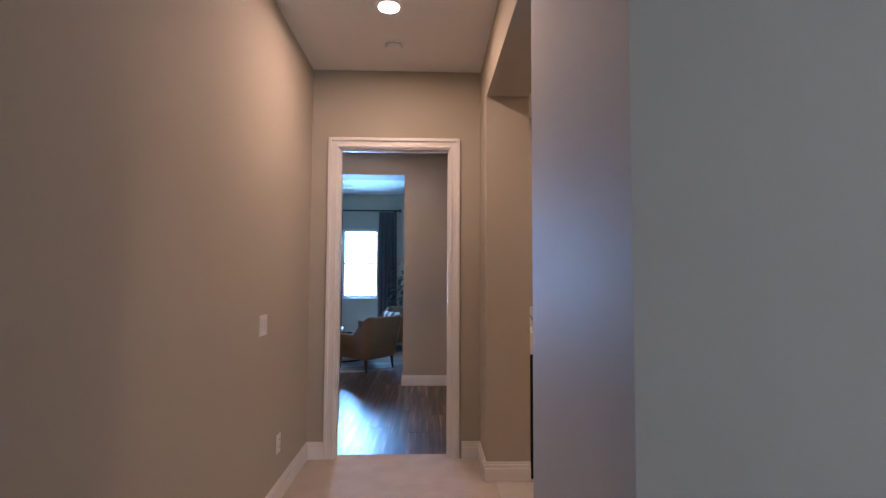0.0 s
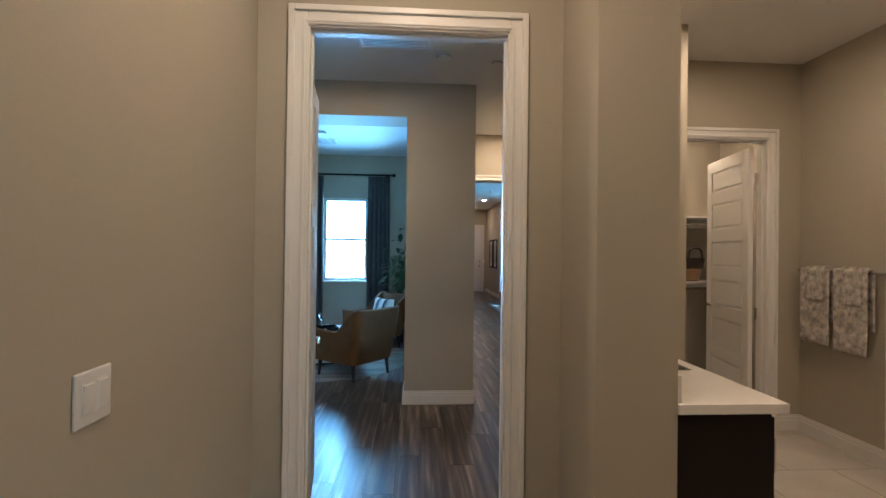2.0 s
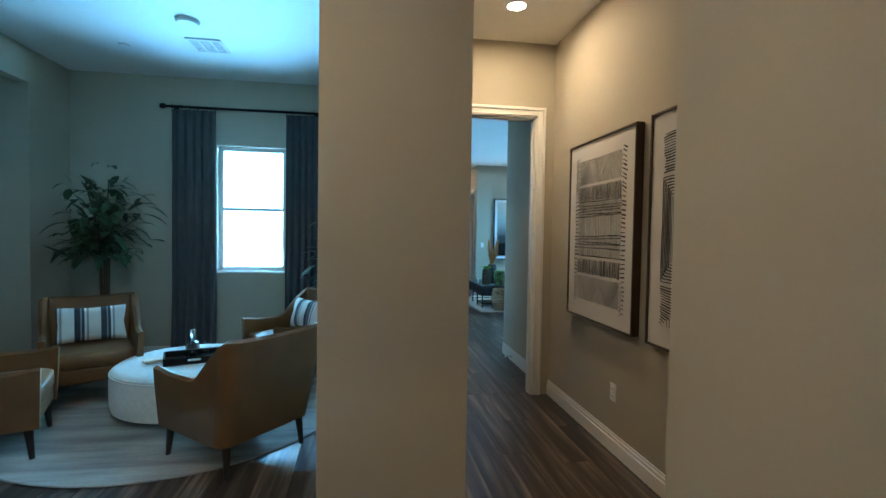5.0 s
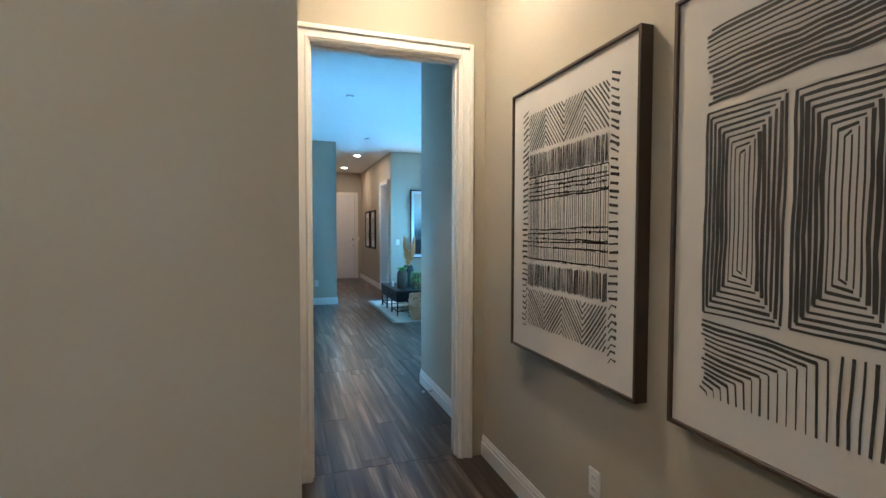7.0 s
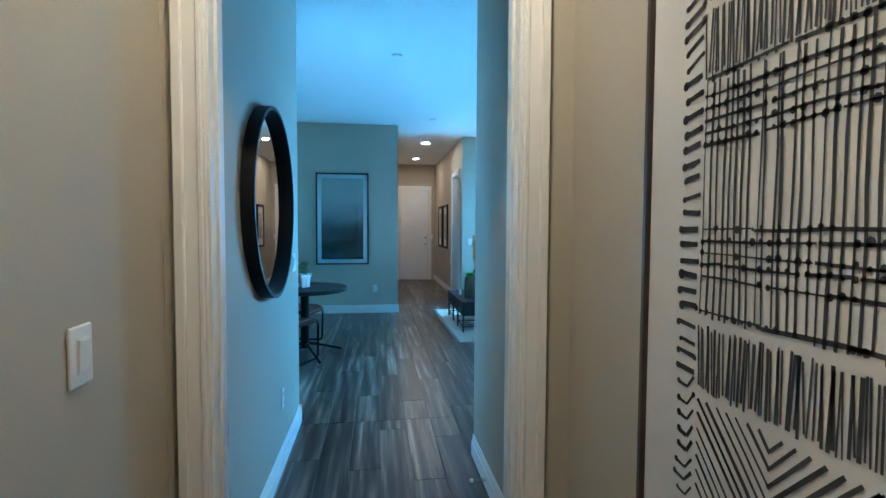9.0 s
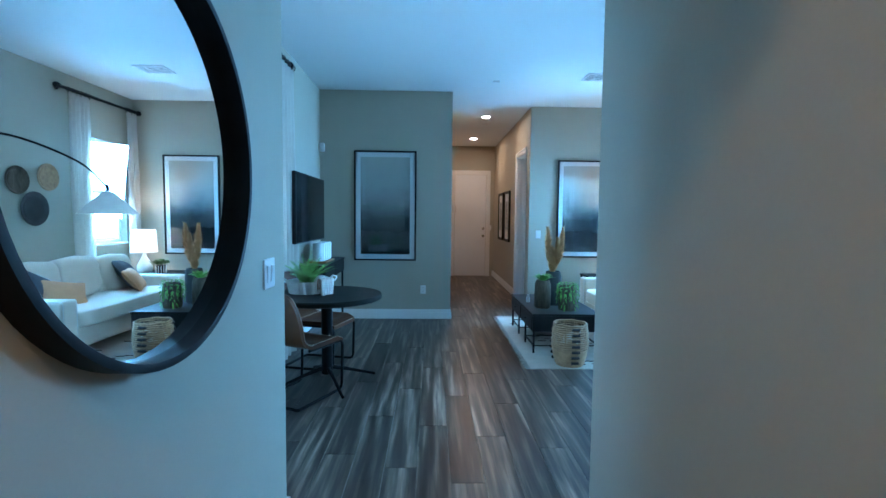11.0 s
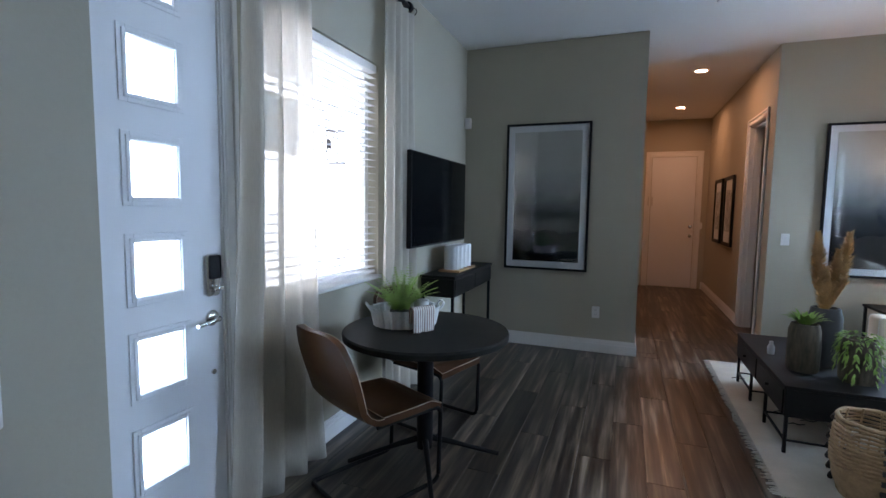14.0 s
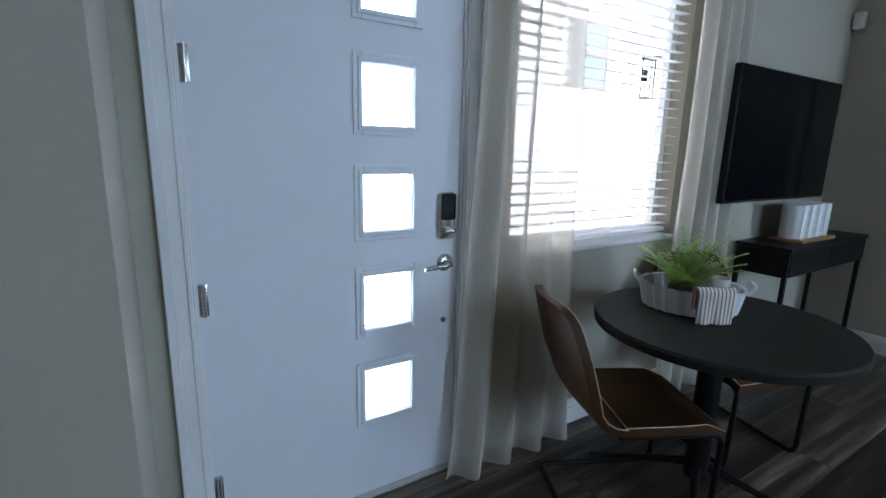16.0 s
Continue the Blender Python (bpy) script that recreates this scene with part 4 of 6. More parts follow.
cushion(bm, (-0.01, -0.026, -0.015), (0.022, 0.008, 0.025), 0.6, 16, 0)
part("sensor_lens", bm, PORCELAIN, th, "", True)
th = thing("door_stop", "nickel spring door stop on the baseboard", "door stop", (1.924, 8.06, 0.06), 0)
bm = bm_new()
tube(bm, [(-0.075 * k / 60, 0.008 * math.cos(k * 1.05), 0.008 * math.sin(k * 1.05)) for k in range(61)], 0.0016, 5)
part("spring", bm, CHROME, th)
bm = tube(bm_new(), [(-0.072, 0, 0), (-0.09, 0, 0)], 0.0095, 12)
part("rubber_tip", bm, WHITEPLASTIC, th, "white rubber tip", True)

# ---- bathroom and closet ----
th = thing("vanity", "dark espresso bathroom vanity cabinet with shaker doors", "vanity", (1.166, 2.25, 0))
bm = bm_new()
box(bm, 0.0, 0.0, 0.09, 0.365, 1.50, 0.86)
box(bm, 0.0, 0.02, 0.0, 0.31, 1.50, 0.09)
part("body", bm, ESPRESSO, th)
for k in range(3):
    bm = bm_new()
    y0, y1 = 0.012 + 0.497 * k, 0.497 * (k + 1)
    for a in ((y0, 0.11, y0 + 0.06, 0.84), (y1 - 0.06, 0.11, y1, 0.84), (y0 + 0.06, 0.11, y1 - 0.06, 0.17), (y0 + 0.06, 0.78, y1 - 0.06, 0.84)):
        box(bm, 0.367, a[0], a[1], 0.387, a[2], a[3], 0.002, 1)
    box(bm, 0.367, y0 + 0.06, 0.17, 0.375, y1 - 0.06, 0.78)
    dr = part("cabinet_door", bm, ESPRESSO, th)
    bm = bm_new()
    tube(bm, bend([(0.385, y0 + 0.03, 0.62), (0.41, y0 + 0.03, 0.62), (0.41, y0 + 0.03, 0.75), (0.385, y0 + 0.03, 0.75)], 0.01), 0.005)
    part("handle", bm, CHROME, dr, "nickel bar pull", True)
th = thing("countertop", "white quartz vanity top with backsplash and sink", "countertop", (1.166, 2.23, 0.862))
bm = bm_new()
box(bm, 0, 0, 0, 0.42, 0.50, 0.038, 0.003)
box(bm, 0, 0.98, 0, 0.42, 1.529, 0.038, 0.003)
box(bm, 0, 0.50, 0, 0.07, 0.98, 0.038, 0.003)
box(bm, 0.36, 0.50, 0, 0.42, 0.98, 0.038, 0.003)
part("slab", bm, QUARTZ, th)
bm = bm_new()
box(bm, 0, 0.013, 0.039, 0.018, 1.51, 0.14, 0.002)
box(bm, 0.018, 1.51, 0.039, 0.42, 1.528, 0.14, 0.002)
part("backsplash", bm, QUARTZ, th)
bm = bm_new()
lathe(bm, [(0.02, -0.14), (0.12, -0.13), (0.20, -0.06), (0.235, 0.03), (0.25, 0.034)], 32, (0.215, 0.74, 0), 0.58, 1.0)
part("sink", bm, PORCELAIN, th, "white oval undermount sink", True)
th = thing("faucet", "brushed nickel single-lever bathroom faucet", "faucet", (1.20, 2.97, 0.90))
bm = bm_new()
lathe(bm, [(0.028, 0.0), (0.028, 0.01), (0.018, 0.02), (0.017, 0.12)], 20)
tube(bm, bend([(0, 0, 0.11), (0, 0, 0.16), (0.13, 0, 0.17), (0.14, 0, 0.13)], 0.03), 0.011)
part("spout", bm, CHROME, th, "", True)
bm = bm_new()
tube(bm, [(0, 0.02, 0.11), (0, 0.075, 0.135)], 0.006)
part("handle", bm, CHROME, th, "", True)


def towel(bm, w, drop, back, seed, r=0.012):
    """A towel folded over a bar along x; y is out of the wall."""
    g = []
    prof = [(r + 0.012, -drop * (1 - k / 12)) for k in range(13)] + [((r + 0.012) * math.cos(a), (r + 0.012) * math.sin(a)) for a in [math.pi * q / 6 for q in range(1, 6)]] + [(-r - 0.012, -back * k / 8) for k in range(9)]
    for i in range(13):
        u = i / 12
        row = []
        for y, z in prof:
            f = min(1, -z / drop) if z < 0 else 0
            row.append(bm.verts.new(((u - 0.5) * w * (1 - 0.05 * f), y + (0.012 * noise.noise(Vector((u * 3, z * 4, seed))) + 0.004 * math.sin(u * 14 + seed)) * f, z + (0.006 * noise.noise(Vector((u * 6, seed, 2)))) * f)))
        g.append(row)
    for i in range(12):
        for j in range(len(prof) - 1):
            bm.faces.new((g[i][j], g[i + 1][j], g[i + 1][j + 1], g[i][j + 1]))
    return bm


th = thing("towel_bar", "brushed nickel towel bar on the bathroom wall", "towel bar", (3.42, 3.91, 1.33), -90)
bm = bm_new()
tube(bm, [(-0.37, -0.065, 0), (0.37, -0.065, 0)], 0.009)
part("bar", bm, CHROME, th, "", True)
for s in (-1, 1):
    bm = bm_new()
    t = bmesh.new()
    lathe(t, [(0.026, 0), (0.026, 0.008), (0.012, 0.014), (0.012, 0.07)], 18)
    join(bm, t, pose(s * 0.365, 0, 0, 90))
    part("post", bm, CHROME, th, "", True)
for k, (off, w, dr) in enumerate(((-0.20, 0.27, 0.56), (0.11, 0.27, 0.58))):
    for q, (ww, dd, yy) in enumerate(((w, dr, 0.0), (w * 0.62, dr * 0.40, 0.011))):
        bm = towel(bm_new(), ww, dd, dd * 0.7, k * 4.1 + q * 2, 0.012 + yy)
        tw = part("bath_towel" if q == 0 else "hand_towel", bm, TOWEL, None, "", True)
        tw.matrix_basis = pose(3.42 - 0.065, 3.91 - off - 0.02 * q, 1.33, 0, 0, 90)
        so = tw.modifiers.new("cloth", "SOLIDIFY")
        so.thickness = 0.007
        tagged(tw, "cream towel printed with small dark leaves, folded over the bar", "towel", "printed towels")
th = thing("towel_ring", "brushed nickel towel ring on the bathroom wall", "towel ring", (1.62, 3.76, 1.38))
bm = bm_new()
t = bmesh.new()
lathe(t, [(0.024, 0), (0.024, 0.008), (0.01, 0.012), (0.01, 0.05)], 18)
join(bm, t, pose(0, 0, 0, 90))
part("post", bm, CHROME, th, "", True)
bm = bm_new()
tube(bm, [(0.085 * math.sin(a), -0.05, -0.085 - 0.0 + 0.085 * math.cos(a)) for a in [2 * math.pi * k / 28 for k in range(29)]], 0.005, 8)
part("ring", bm, CHROME, th, "", True)
bm = towel(bm_new(), 0.15, 0.22, 0.16, 8, 0.006)
tw = part("hand_towel", bm, WHITETOWEL, None, "", True)
tw.matrix_basis = pose(1.62, 3.71, 1.21, 0, 0, 180)
so = tw.modifiers.new("cloth", "SOLIDIFY")
so.thickness = 0.012
tagged(tw, "white hand towel tied through the towel ring", "towel")

for z in (1.86, 1.13):
    th = thing("closet_shelf", "pale wooden closet shelf with a hanging rod below", "shelf", (2.10, 5.62, z), group="closet shelves")
    bm = bm_new()
    box(bm, 0, 0.08, 0, 1.77, 0.478, 0.019, 0.002)
    part("board", bm, TRIM, th)
    bm = bm_new()
    tube(bm, [(0, 0.16, -0.06), (1.77, 0.16, -0.06)], 0.016, 12)
    part("rod", bm, CHROME, th, "", True)
    bm = bm_new()
    box(bm, 0, 0.458, -0.09, 1.77, 0.478, -0.001)
    part("cleat", bm, TRIM, th)
th = thing("tote_basket", "black and natural woven tote basket on the closet shelf", "basket", (3.34, 5.86, 1.152))
bm = bm_new()
lathe(bm, [(0.10, 0), (0.12, 0.01), (0.145, 0.10), (0.16, 0.14), (0.15, 0.14), (0.13, 0.09), (0.11, 0.02)], 24)
bs = part("base", bm, RATTAN, th, "natural woven base", True)
bm = bm_new()
lathe(bm, [(0.161, 0.14), (0.18, 0.26), (0.172, 0.26), (0.152, 0.14)], 24, cap=False)
part("rim", bm, RATTANDARK, th, "black woven upper half", True)
bm = bm_new()
for s in (-1, 1):
    tube(bm, bend([(-0.08, s * 0.165, 0.22), (-0.07, s * 0.16, 0.37), (0.07, s * 0.16, 0.37), (0.08, s * 0.165, 0.22)], 0.06), 0.011)
part("handle", bm, RATTANDARK, th, "black handles", True)
th = thing("toilet", "white porcelain toilet with closed lid", "toilet", (4.35, 3.35, 0))
bm = bm_new()
lathe(bm, [(0.14, 0), (0.13, 0.1), (0.15, 0.22), (0.20, 0.34), (0.205, 0.38), (0.10, 0.385)], 28, (0, 0, 0), 1.25, 0.92)
part("bowl", bm, PORCELAIN, th, "", True)
bm = bm_new()
lathe(bm, [(0.21, 0.39), (0.212, 0.405), (0.205, 0.43), (0.05, 0.435)], 28, (0, 0, 0), 1.2, 0.92)
part("lid", bm, PORCELAIN, th, "", True)
bm = bm_new()
box(bm, 0.24, -0.22, 0.38, 0.43, 0.22, 0.74, 0.02, 3)
box(bm, 0.23, -0.23, 0.742, 0.44, 0.23, 0.775, 0.012, 3)
part("tank", bm, PORCELAIN, th, "", True)


# ---- pictures and mirror ----
def picture_frame(th, w, h, d, fw, material, label=""):
    """Four mitred-looking bars round a picture; x across, z up, -y out of the wall, origin at the lower edge's middle."""
    bm = bm_new()
    for a in ((-w / 2, 0, -w / 2 + fw, h), (w / 2 - fw, 0, w / 2, h), (-w / 2 + fw, 0, w / 2 - fw, fw), (-w / 2 + fw, h - fw, w / 2 - fw, h)):
        box(bm, a[0], -d, a[1], a[2], -0.002, a[3], 0.002, 1)
    return part("frame", bm, material, th, label)


def stroke(bm, x0, z0, x1, z1, w, y, jit=0.0):
    """One brushed ink line, a hair proud of the paper."""
    a, b = Vector((x0, 0, z0)), Vector((x1, 0, z1))
    d = (b - a)
    n = max(1, int(d.length / 0.06))
    s = d.cross(Vector((0, 1, 0))).normalized() * w / 2
    prev = None
    for i in range(n + 1):
        p = a + d * i / n + s * jit * 2 * noise.noise(Vector((x0 * 9 + i * 0.6, z0 * 11, 1.5)))
        k = 0.75 + 0.5 * abs(noise.noise(Vector((x0 * 31 + i, z0 * 17, 4))))
        q = [bm.verts.new((p.x + s.x * k, y, p.z + s.z * k)), bm.verts.new((p.x - s.x * k, y, p.z - s.z * k))]
        if prev:
            bm.faces.new((prev[0], q[0], q[1], prev[1]))
        prev = q
    return bm


def ink_weave(bm, w, h, y):
    """Chevrons, combs and beaded rows, like a woven cloth, in uneven brush strokes."""
    rr = random.Random(2)
    L, R, B, T = -w / 2, w / 2, 0.0, h
    inner = 0.062
    for k in range(38):
        f = k / 37
        z = B + (T - B) * f
        for s, e in ((L, L + inner - 0.012), (R, R - inner + 0.012)):
            slant = 0.018 if f > 0.72 else 0.007 if f > 0.50 else rr.uniform(-0.003, 0.003) if f > 0.30 else -0.004
            if f < 0.20:
                slant = -0.022 if s > 0 else 0.022
            z2, cut = z + rr.uniform(-0.004, 0.004), rr.uniform(0.0, 0.012)
            s2 = s + math.copysign(cut, e - s)
            mid = s2 + (e - s2) * 0.55
            wd = rr.uniform(0.0075, 0.0125)
            if f < 0.20:
                stroke(bm, s2, z2 + slant * 0.2, mid, z2, wd * 0.8, y, 0.4)
                stroke(bm, mid, z2, e, z2 + slant, wd * 0.7, y, 0.4)
            else:
                stroke(bm, s2, z2 - slant / 2, e, z2 + slant / 2, wd, y, 0.5)
            bm_dot(bm, s2, z2 - (slant / 2 if f >= 0.20 else -slant * 0.2), wd * rr.uniform(0.55, 0.8), y)
            if rr.random() < 0.5:
                bm_dot(bm, e, z2 + (slant / 2 if f >= 0.20 else slant), wd * rr.uniform(0.45, 0.65), y)
    X0, X1 = L + inner, R - inner
    W = X1 - X0
    for z0, z1, up in ((0.82 * h, 0.985 * h, 1), (0.015 * h, 0.18 * h, 0)):
        for c in range(4):
            cx0 = X0 + W * c / 4
            for k in range(7):
                f = k / 7 + rr.uniform(-0.012, 0.012) * (k > 0)
                xa, xb = cx0, cx0 + W / 4
                wd = rr.uniform(0.006, 0.0095)
                if (c + up) % 2:
                    stroke(bm, xa, z0 + (z1 - z0) * f, xa + (xb - xa) * (1 - f), z1, wd, y, 0.5)
                    stroke(bm, xa + (xb - xa) * f, z0, xb, z0 + (z1 - z0) * (1 - f), wd * rr.uniform(0.8, 1.2), y, 0.5)
                else:
                    stroke(bm, xa, z1 - (z1 - z0) * f, xa + (xb - xa) * (1 - f), z0, wd, y, 0.5)
                    stroke(bm, xa + (xb - xa) * f, z1, xb, z1 - (z1 - z0) * (1 - f), wd * rr.uniform(0.8, 1.2), y, 0.5)
    for z0, z1, n, wd in ((0.70 * h, 0.80 * h, 92, 0.005), (0.20 * h, 0.30 * h, 92, 0.005), (0.32 * h, 0.69 * h, 42, 0.0052)):
        for k in range(n + 1):
            x = X0 + W * k / n + rr.uniform(-0.002, 0.002)
            stroke(bm, x, z0 + rr.uniform(-0.006, 0.006), x + rr.uniform(-0.006, 0.006), z1 + rr.uniform(-0.006, 0.004), wd * rr.uniform(0.6, 1.35), y, 0.5)
    for zc, n in ((0.685, 1), (0.62, 5), (0.41, 5), (0.315, 1)):
        for k in range(n):
            z = (zc - 0.019 * (k - n / 2)) * h
            t = rr.uniform(-0.012, 0.012)
            x = X0
            while x < X1:
                x2 = min(X1, x + rr.uniform(0.05, 0.22))
                za, zb = z + t * (x - X0) / W, z + t * (x2 - X0) / W + rr.uniform(-0.003, 0.003)
                stroke(bm, x, za, x2, zb, rr.uniform(0.003, 0.0075), y, 0.8)
                x = x2 + rr.uniform(-0.004, 0.010)
            for q in range(40):
                if rr.random() < 0.6:
                    bm_dot(bm, X0 + W * q / 39, z + t * q / 39 + rr.uniform(-0.002, 0.002), rr.uniform(0.003, 0.0068), y)


def bm_dot(bm, x, z, r, y):
    bm.faces.new([bm.verts.new((x + r * math.cos(a), y, z + r * math.sin(a))) for a in [2 * math.pi * k / 7 for k in range(7)]])


def ink_maze(bm, w, h, y):
    """Nested upright boxes between fields of bold sloping lines."""
    rr = random.Random(7)
    w, cz = 0.90, h * 0.50
    for cx in (-0.30, 0.01, 0.31):
        for k in range(9):
            hw, hh = 0.009 + 0.0165 * k, 0.155 + 0.0155 * k
            bold = 0.0066 if k < 3 else 0.0148
            for a in ((-hw, -hh, -hw, hh), (hw, -hh, hw, hh)):
                stroke(bm, cx + a[0], cz + a[1], cx + a[2], cz + a[3], bold * rr.uniform(0.8, 1.15), y, 0.5)
            for a in ((-hw, hh, hw, hh + 0.008), (-hw, -hh, hw, -hh - 0.006)):
                stroke(bm, cx + a[0], cz + a[1], cx + a[2], cz + a[3], 0.0075 * rr.uniform(0.8, 1.3), y, 0.6)
    for k in range(15):
        f = k / 14
        stroke(bm, -w / 2 + rr.uniform(0, 0.03), h * 0.795 + 0.195 * h * f, w / 2 - 0.01, h * 0.83 + 0.17 * h * f + 0.02 * (1 - f), 0.0088 * rr.uniform(0.7, 1.4), y, 0.8)
    for k in range(15):
        f = k / 14
        xk, zk = -0.02 - 0.40 * f, h * (0.180 - 0.165 * f)
        stroke(bm, -w / 2 + rr.uniform(0, 0.02), zk + 0.03 * h * (1 - 0.7 * f), xk, zk, 0.0082 * rr.uniform(0.7, 1.4), y, 0.6)
        stroke(bm, xk, zk, xk + 0.003, 0.004 * h, 0.0078 * rr.uniform(0.6, 1.3), y, 0.5)
    for k in range(17):
        x = 0.01 + 0.43 * k / 16
        stroke(bm, x, 0.005 * h, x + 0.004, h * 0.195, 0.0085 * rr.uniform(0.6, 1.4), y, 0.5)


for yc, draw, lab in ((6.065, ink_weave, "large framed ink drawing of woven chevrons and beaded rows"), (5.00, ink_maze, "large framed ink drawing of nested boxes and sloping lines")):
    th = thing("framed_drawing", lab, "picture", (1.925, yc, 0.812), -90, "ink drawings")
    picture_frame(th, 0.925, 1.265, 0.055, 0.013, FRAMEWOOD, "dark brown wooden frame")
    bm = bm_new()
    box(bm, -0.4495, -0.044, 0.013, 0.4495, -0.003, 1.252)
    part("paper", bm, PAPER, th, "cream paper")
    bm = bm_new()
    draw(bm, 0.76, 1.04, -0.0452)
    bmesh.ops.scale(bm, vec=(0.78 if draw is ink_maze else 0.93, 1, 0.99), verts=bm.verts)
    bmesh.ops.translate(bm, vec=(0, 0, 0.118), verts=bm.verts)
    part("ink_drawing", bm, INK, th, "black brushed ink lines")


def landscape_print(loc, rz, w, h, label):
    th = thing("framed_print", label, "picture", loc, rz, "misty prints")
    picture_frame(th, w, h, 0.035, 0.022, BLACK, "thin black frame")
    bm = bm_new()
    box(bm, -w / 2 + 0.022, -0.020, 0.022, w / 2 - 0.022, -0.003, h - 0.022)
    part("mount", bm, MATBOARD, th, "white mount board")
    bm = bm_new()
    m = 0.085
    box(bm, -w / 2 + m, -0.0225, -(h / 2 - m), w / 2 - m, -0.0205, h / 2 - m)
    p = part("print", bm, PRINTSKY, th, "misty grey landscape fading into black, top lightened as glass reflection")
    p.location = (0, 0, h / 2)
    bm = bm_new()
    box(bm, -w / 2 + 0.022, -0.0275, 0.022, w / 2 - 0.022, -0.0255, h - 0.022)
    g = part("glazing", bm, GLASS, th, "clear picture glass")
    g.visible_shadow = False


landscape_print((0.818, 13.478, 0.795), 0, 0.83, 1.465, "tall black-framed misty landscape print under glass")
landscape_print((3.748, 14.247, 0.795), 0, 0.82, 1.465, "tall black-framed misty landscape print behind the coffee table")
for yc in (16.25, 17.05):
    th = thing("framed_picture", "dark framed picture on the back hall wall", "picture", (2.917, yc, 0.93), -90, "back hall pictures")
    picture_frame(th, 0.62, 0.97, 0.035, 0.05, BLACK)
    bm = bm_new()
    box(bm, -0.26, -0.015, 0.05, 0.26, -0.003, 0.92)
    part("mount", bm, MATBOARD, th)
    bm = bm_new()
    for k in range(5):
        stroke(bm, -0.16 + 0.08 * k, 0.2, -0.16 + 0.08 * k, 0.78, 0.04, -0.0165, 0.4)
    part("ink_drawing", bm, INK, th)

th = thing("round_mirror", "round wall mirror in a deep black metal rim", "mirror", (0.80, 8.12, 1.515), 90)
bm = bm_new()
t = bmesh.new()
lathe(t, [(0.445, 0.002), (0.47, 0.002), (0.47, 0.058), (0.460, 0.060), (0.452, 0.058), (0.450, 0.022), (0.445, 0.002)], 72, cap=False)
join(bm, t, pose(0, 0, 0, 90))
part("rim", bm, BLACK, th, "deep black metal rim", True)
bm = bm_new()
t = bmesh.new()
lathe(t, [(0.450, 0.010), (0.450, 0.016), (0.0, 0.016)], 72)
join(bm, t, pose(0, 0, 0, 90))
part("mirror_glass", bm, MIRROR, th, "silvered mirror glass")
for yy, zz, r, m, lab in ((12.60, 1.79, 0.155, RATTAN, "round pale carved wooden plate hung on the wall"), (12.19, 1.73, 0.15, CERAMICGREY, "round grey carved wooden plate hung on the wall"), (12.40, 1.43, 0.19, DARKCERAMIC, "large round black wooden plate hung on the wall")):
    bm = bm_new()
    t = bmesh.new()
    lathe(t, [(0.02, 0.002), (r * 0.6, 0.002), (r * 0.96, 0.028), (r, 0.034), (r * 0.98, 0.042), (r * 0.9, 0.034), (r * 0.72, 0.02), (r * 0.7, 0.026), (r * 0.3, 0.014), (0.01, 0.014)], 36)
    join(bm, t, pose(4.588, yy, zz, 0, -90))
    solid("wall_plate", bm, m, lab, "wall plate", group="wall plates", smooth=True)


# ---- sitting room ----
def smooth01(t):
    t = max(0.0, min(1.0, t))
    return t * t * (3 - 2 * t)


def shell_side(path):
    """A padded upright panel along a line seen from above: low at the front, sweeping up to the back, leaning outwards there."""
    bm = bm_new()
    rings = []
    for i, p in enumerate(path):
        d = (path[min(i + 1, len(path) - 1)] - path[max(i - 1, 0)]).normalized()
        out = Vector((d.y, -d.x, 0))
        if out.dot(p) < 0:
            out = -out
        k = smooth01((p.y - 0.03) / 0.21)
        top = 0.525 + 0.02 * smooth01((-0.2 - p.y) / 0.16) + 0.265 * k - 0.012 * k * (1 - min(1, abs(p.x) / 0.3) ** 2)
        ring = []
        for layer, zs in ((0.0, [0.185 + (top - 0.185) * f / 7 for f in range(8)]), (0.030, [top + 0.014]), (0.060, [0.185 + (top - 0.185) * f / 7 for f in range(7, -1, -1)])):
            for z in zs:
                f = (z - 0.185) / 0.63
                ring.append(bm.verts.new(p - out * layer * (0.75 + 0.25 * k) + Vector((0.03 * f * math.copysign(1, p.x) * (abs(p.x) > 0.2), 0.115 * k * f + 0.02 * f * (k - 1), z)) + out * 0.008 * math.sin(math.pi * min(1, f))))
        rings.append(ring)
    n = len(rings[0])
    for A, C in zip(rings, rings[1:]):
        for q in range(n):
            bm.faces.new((A[q], A[(q + 1) % n], C[(q + 1) % n], C[q]))
    bm.faces.new(rings[0])
    bm.faces.new(rings[-1])
    return bm


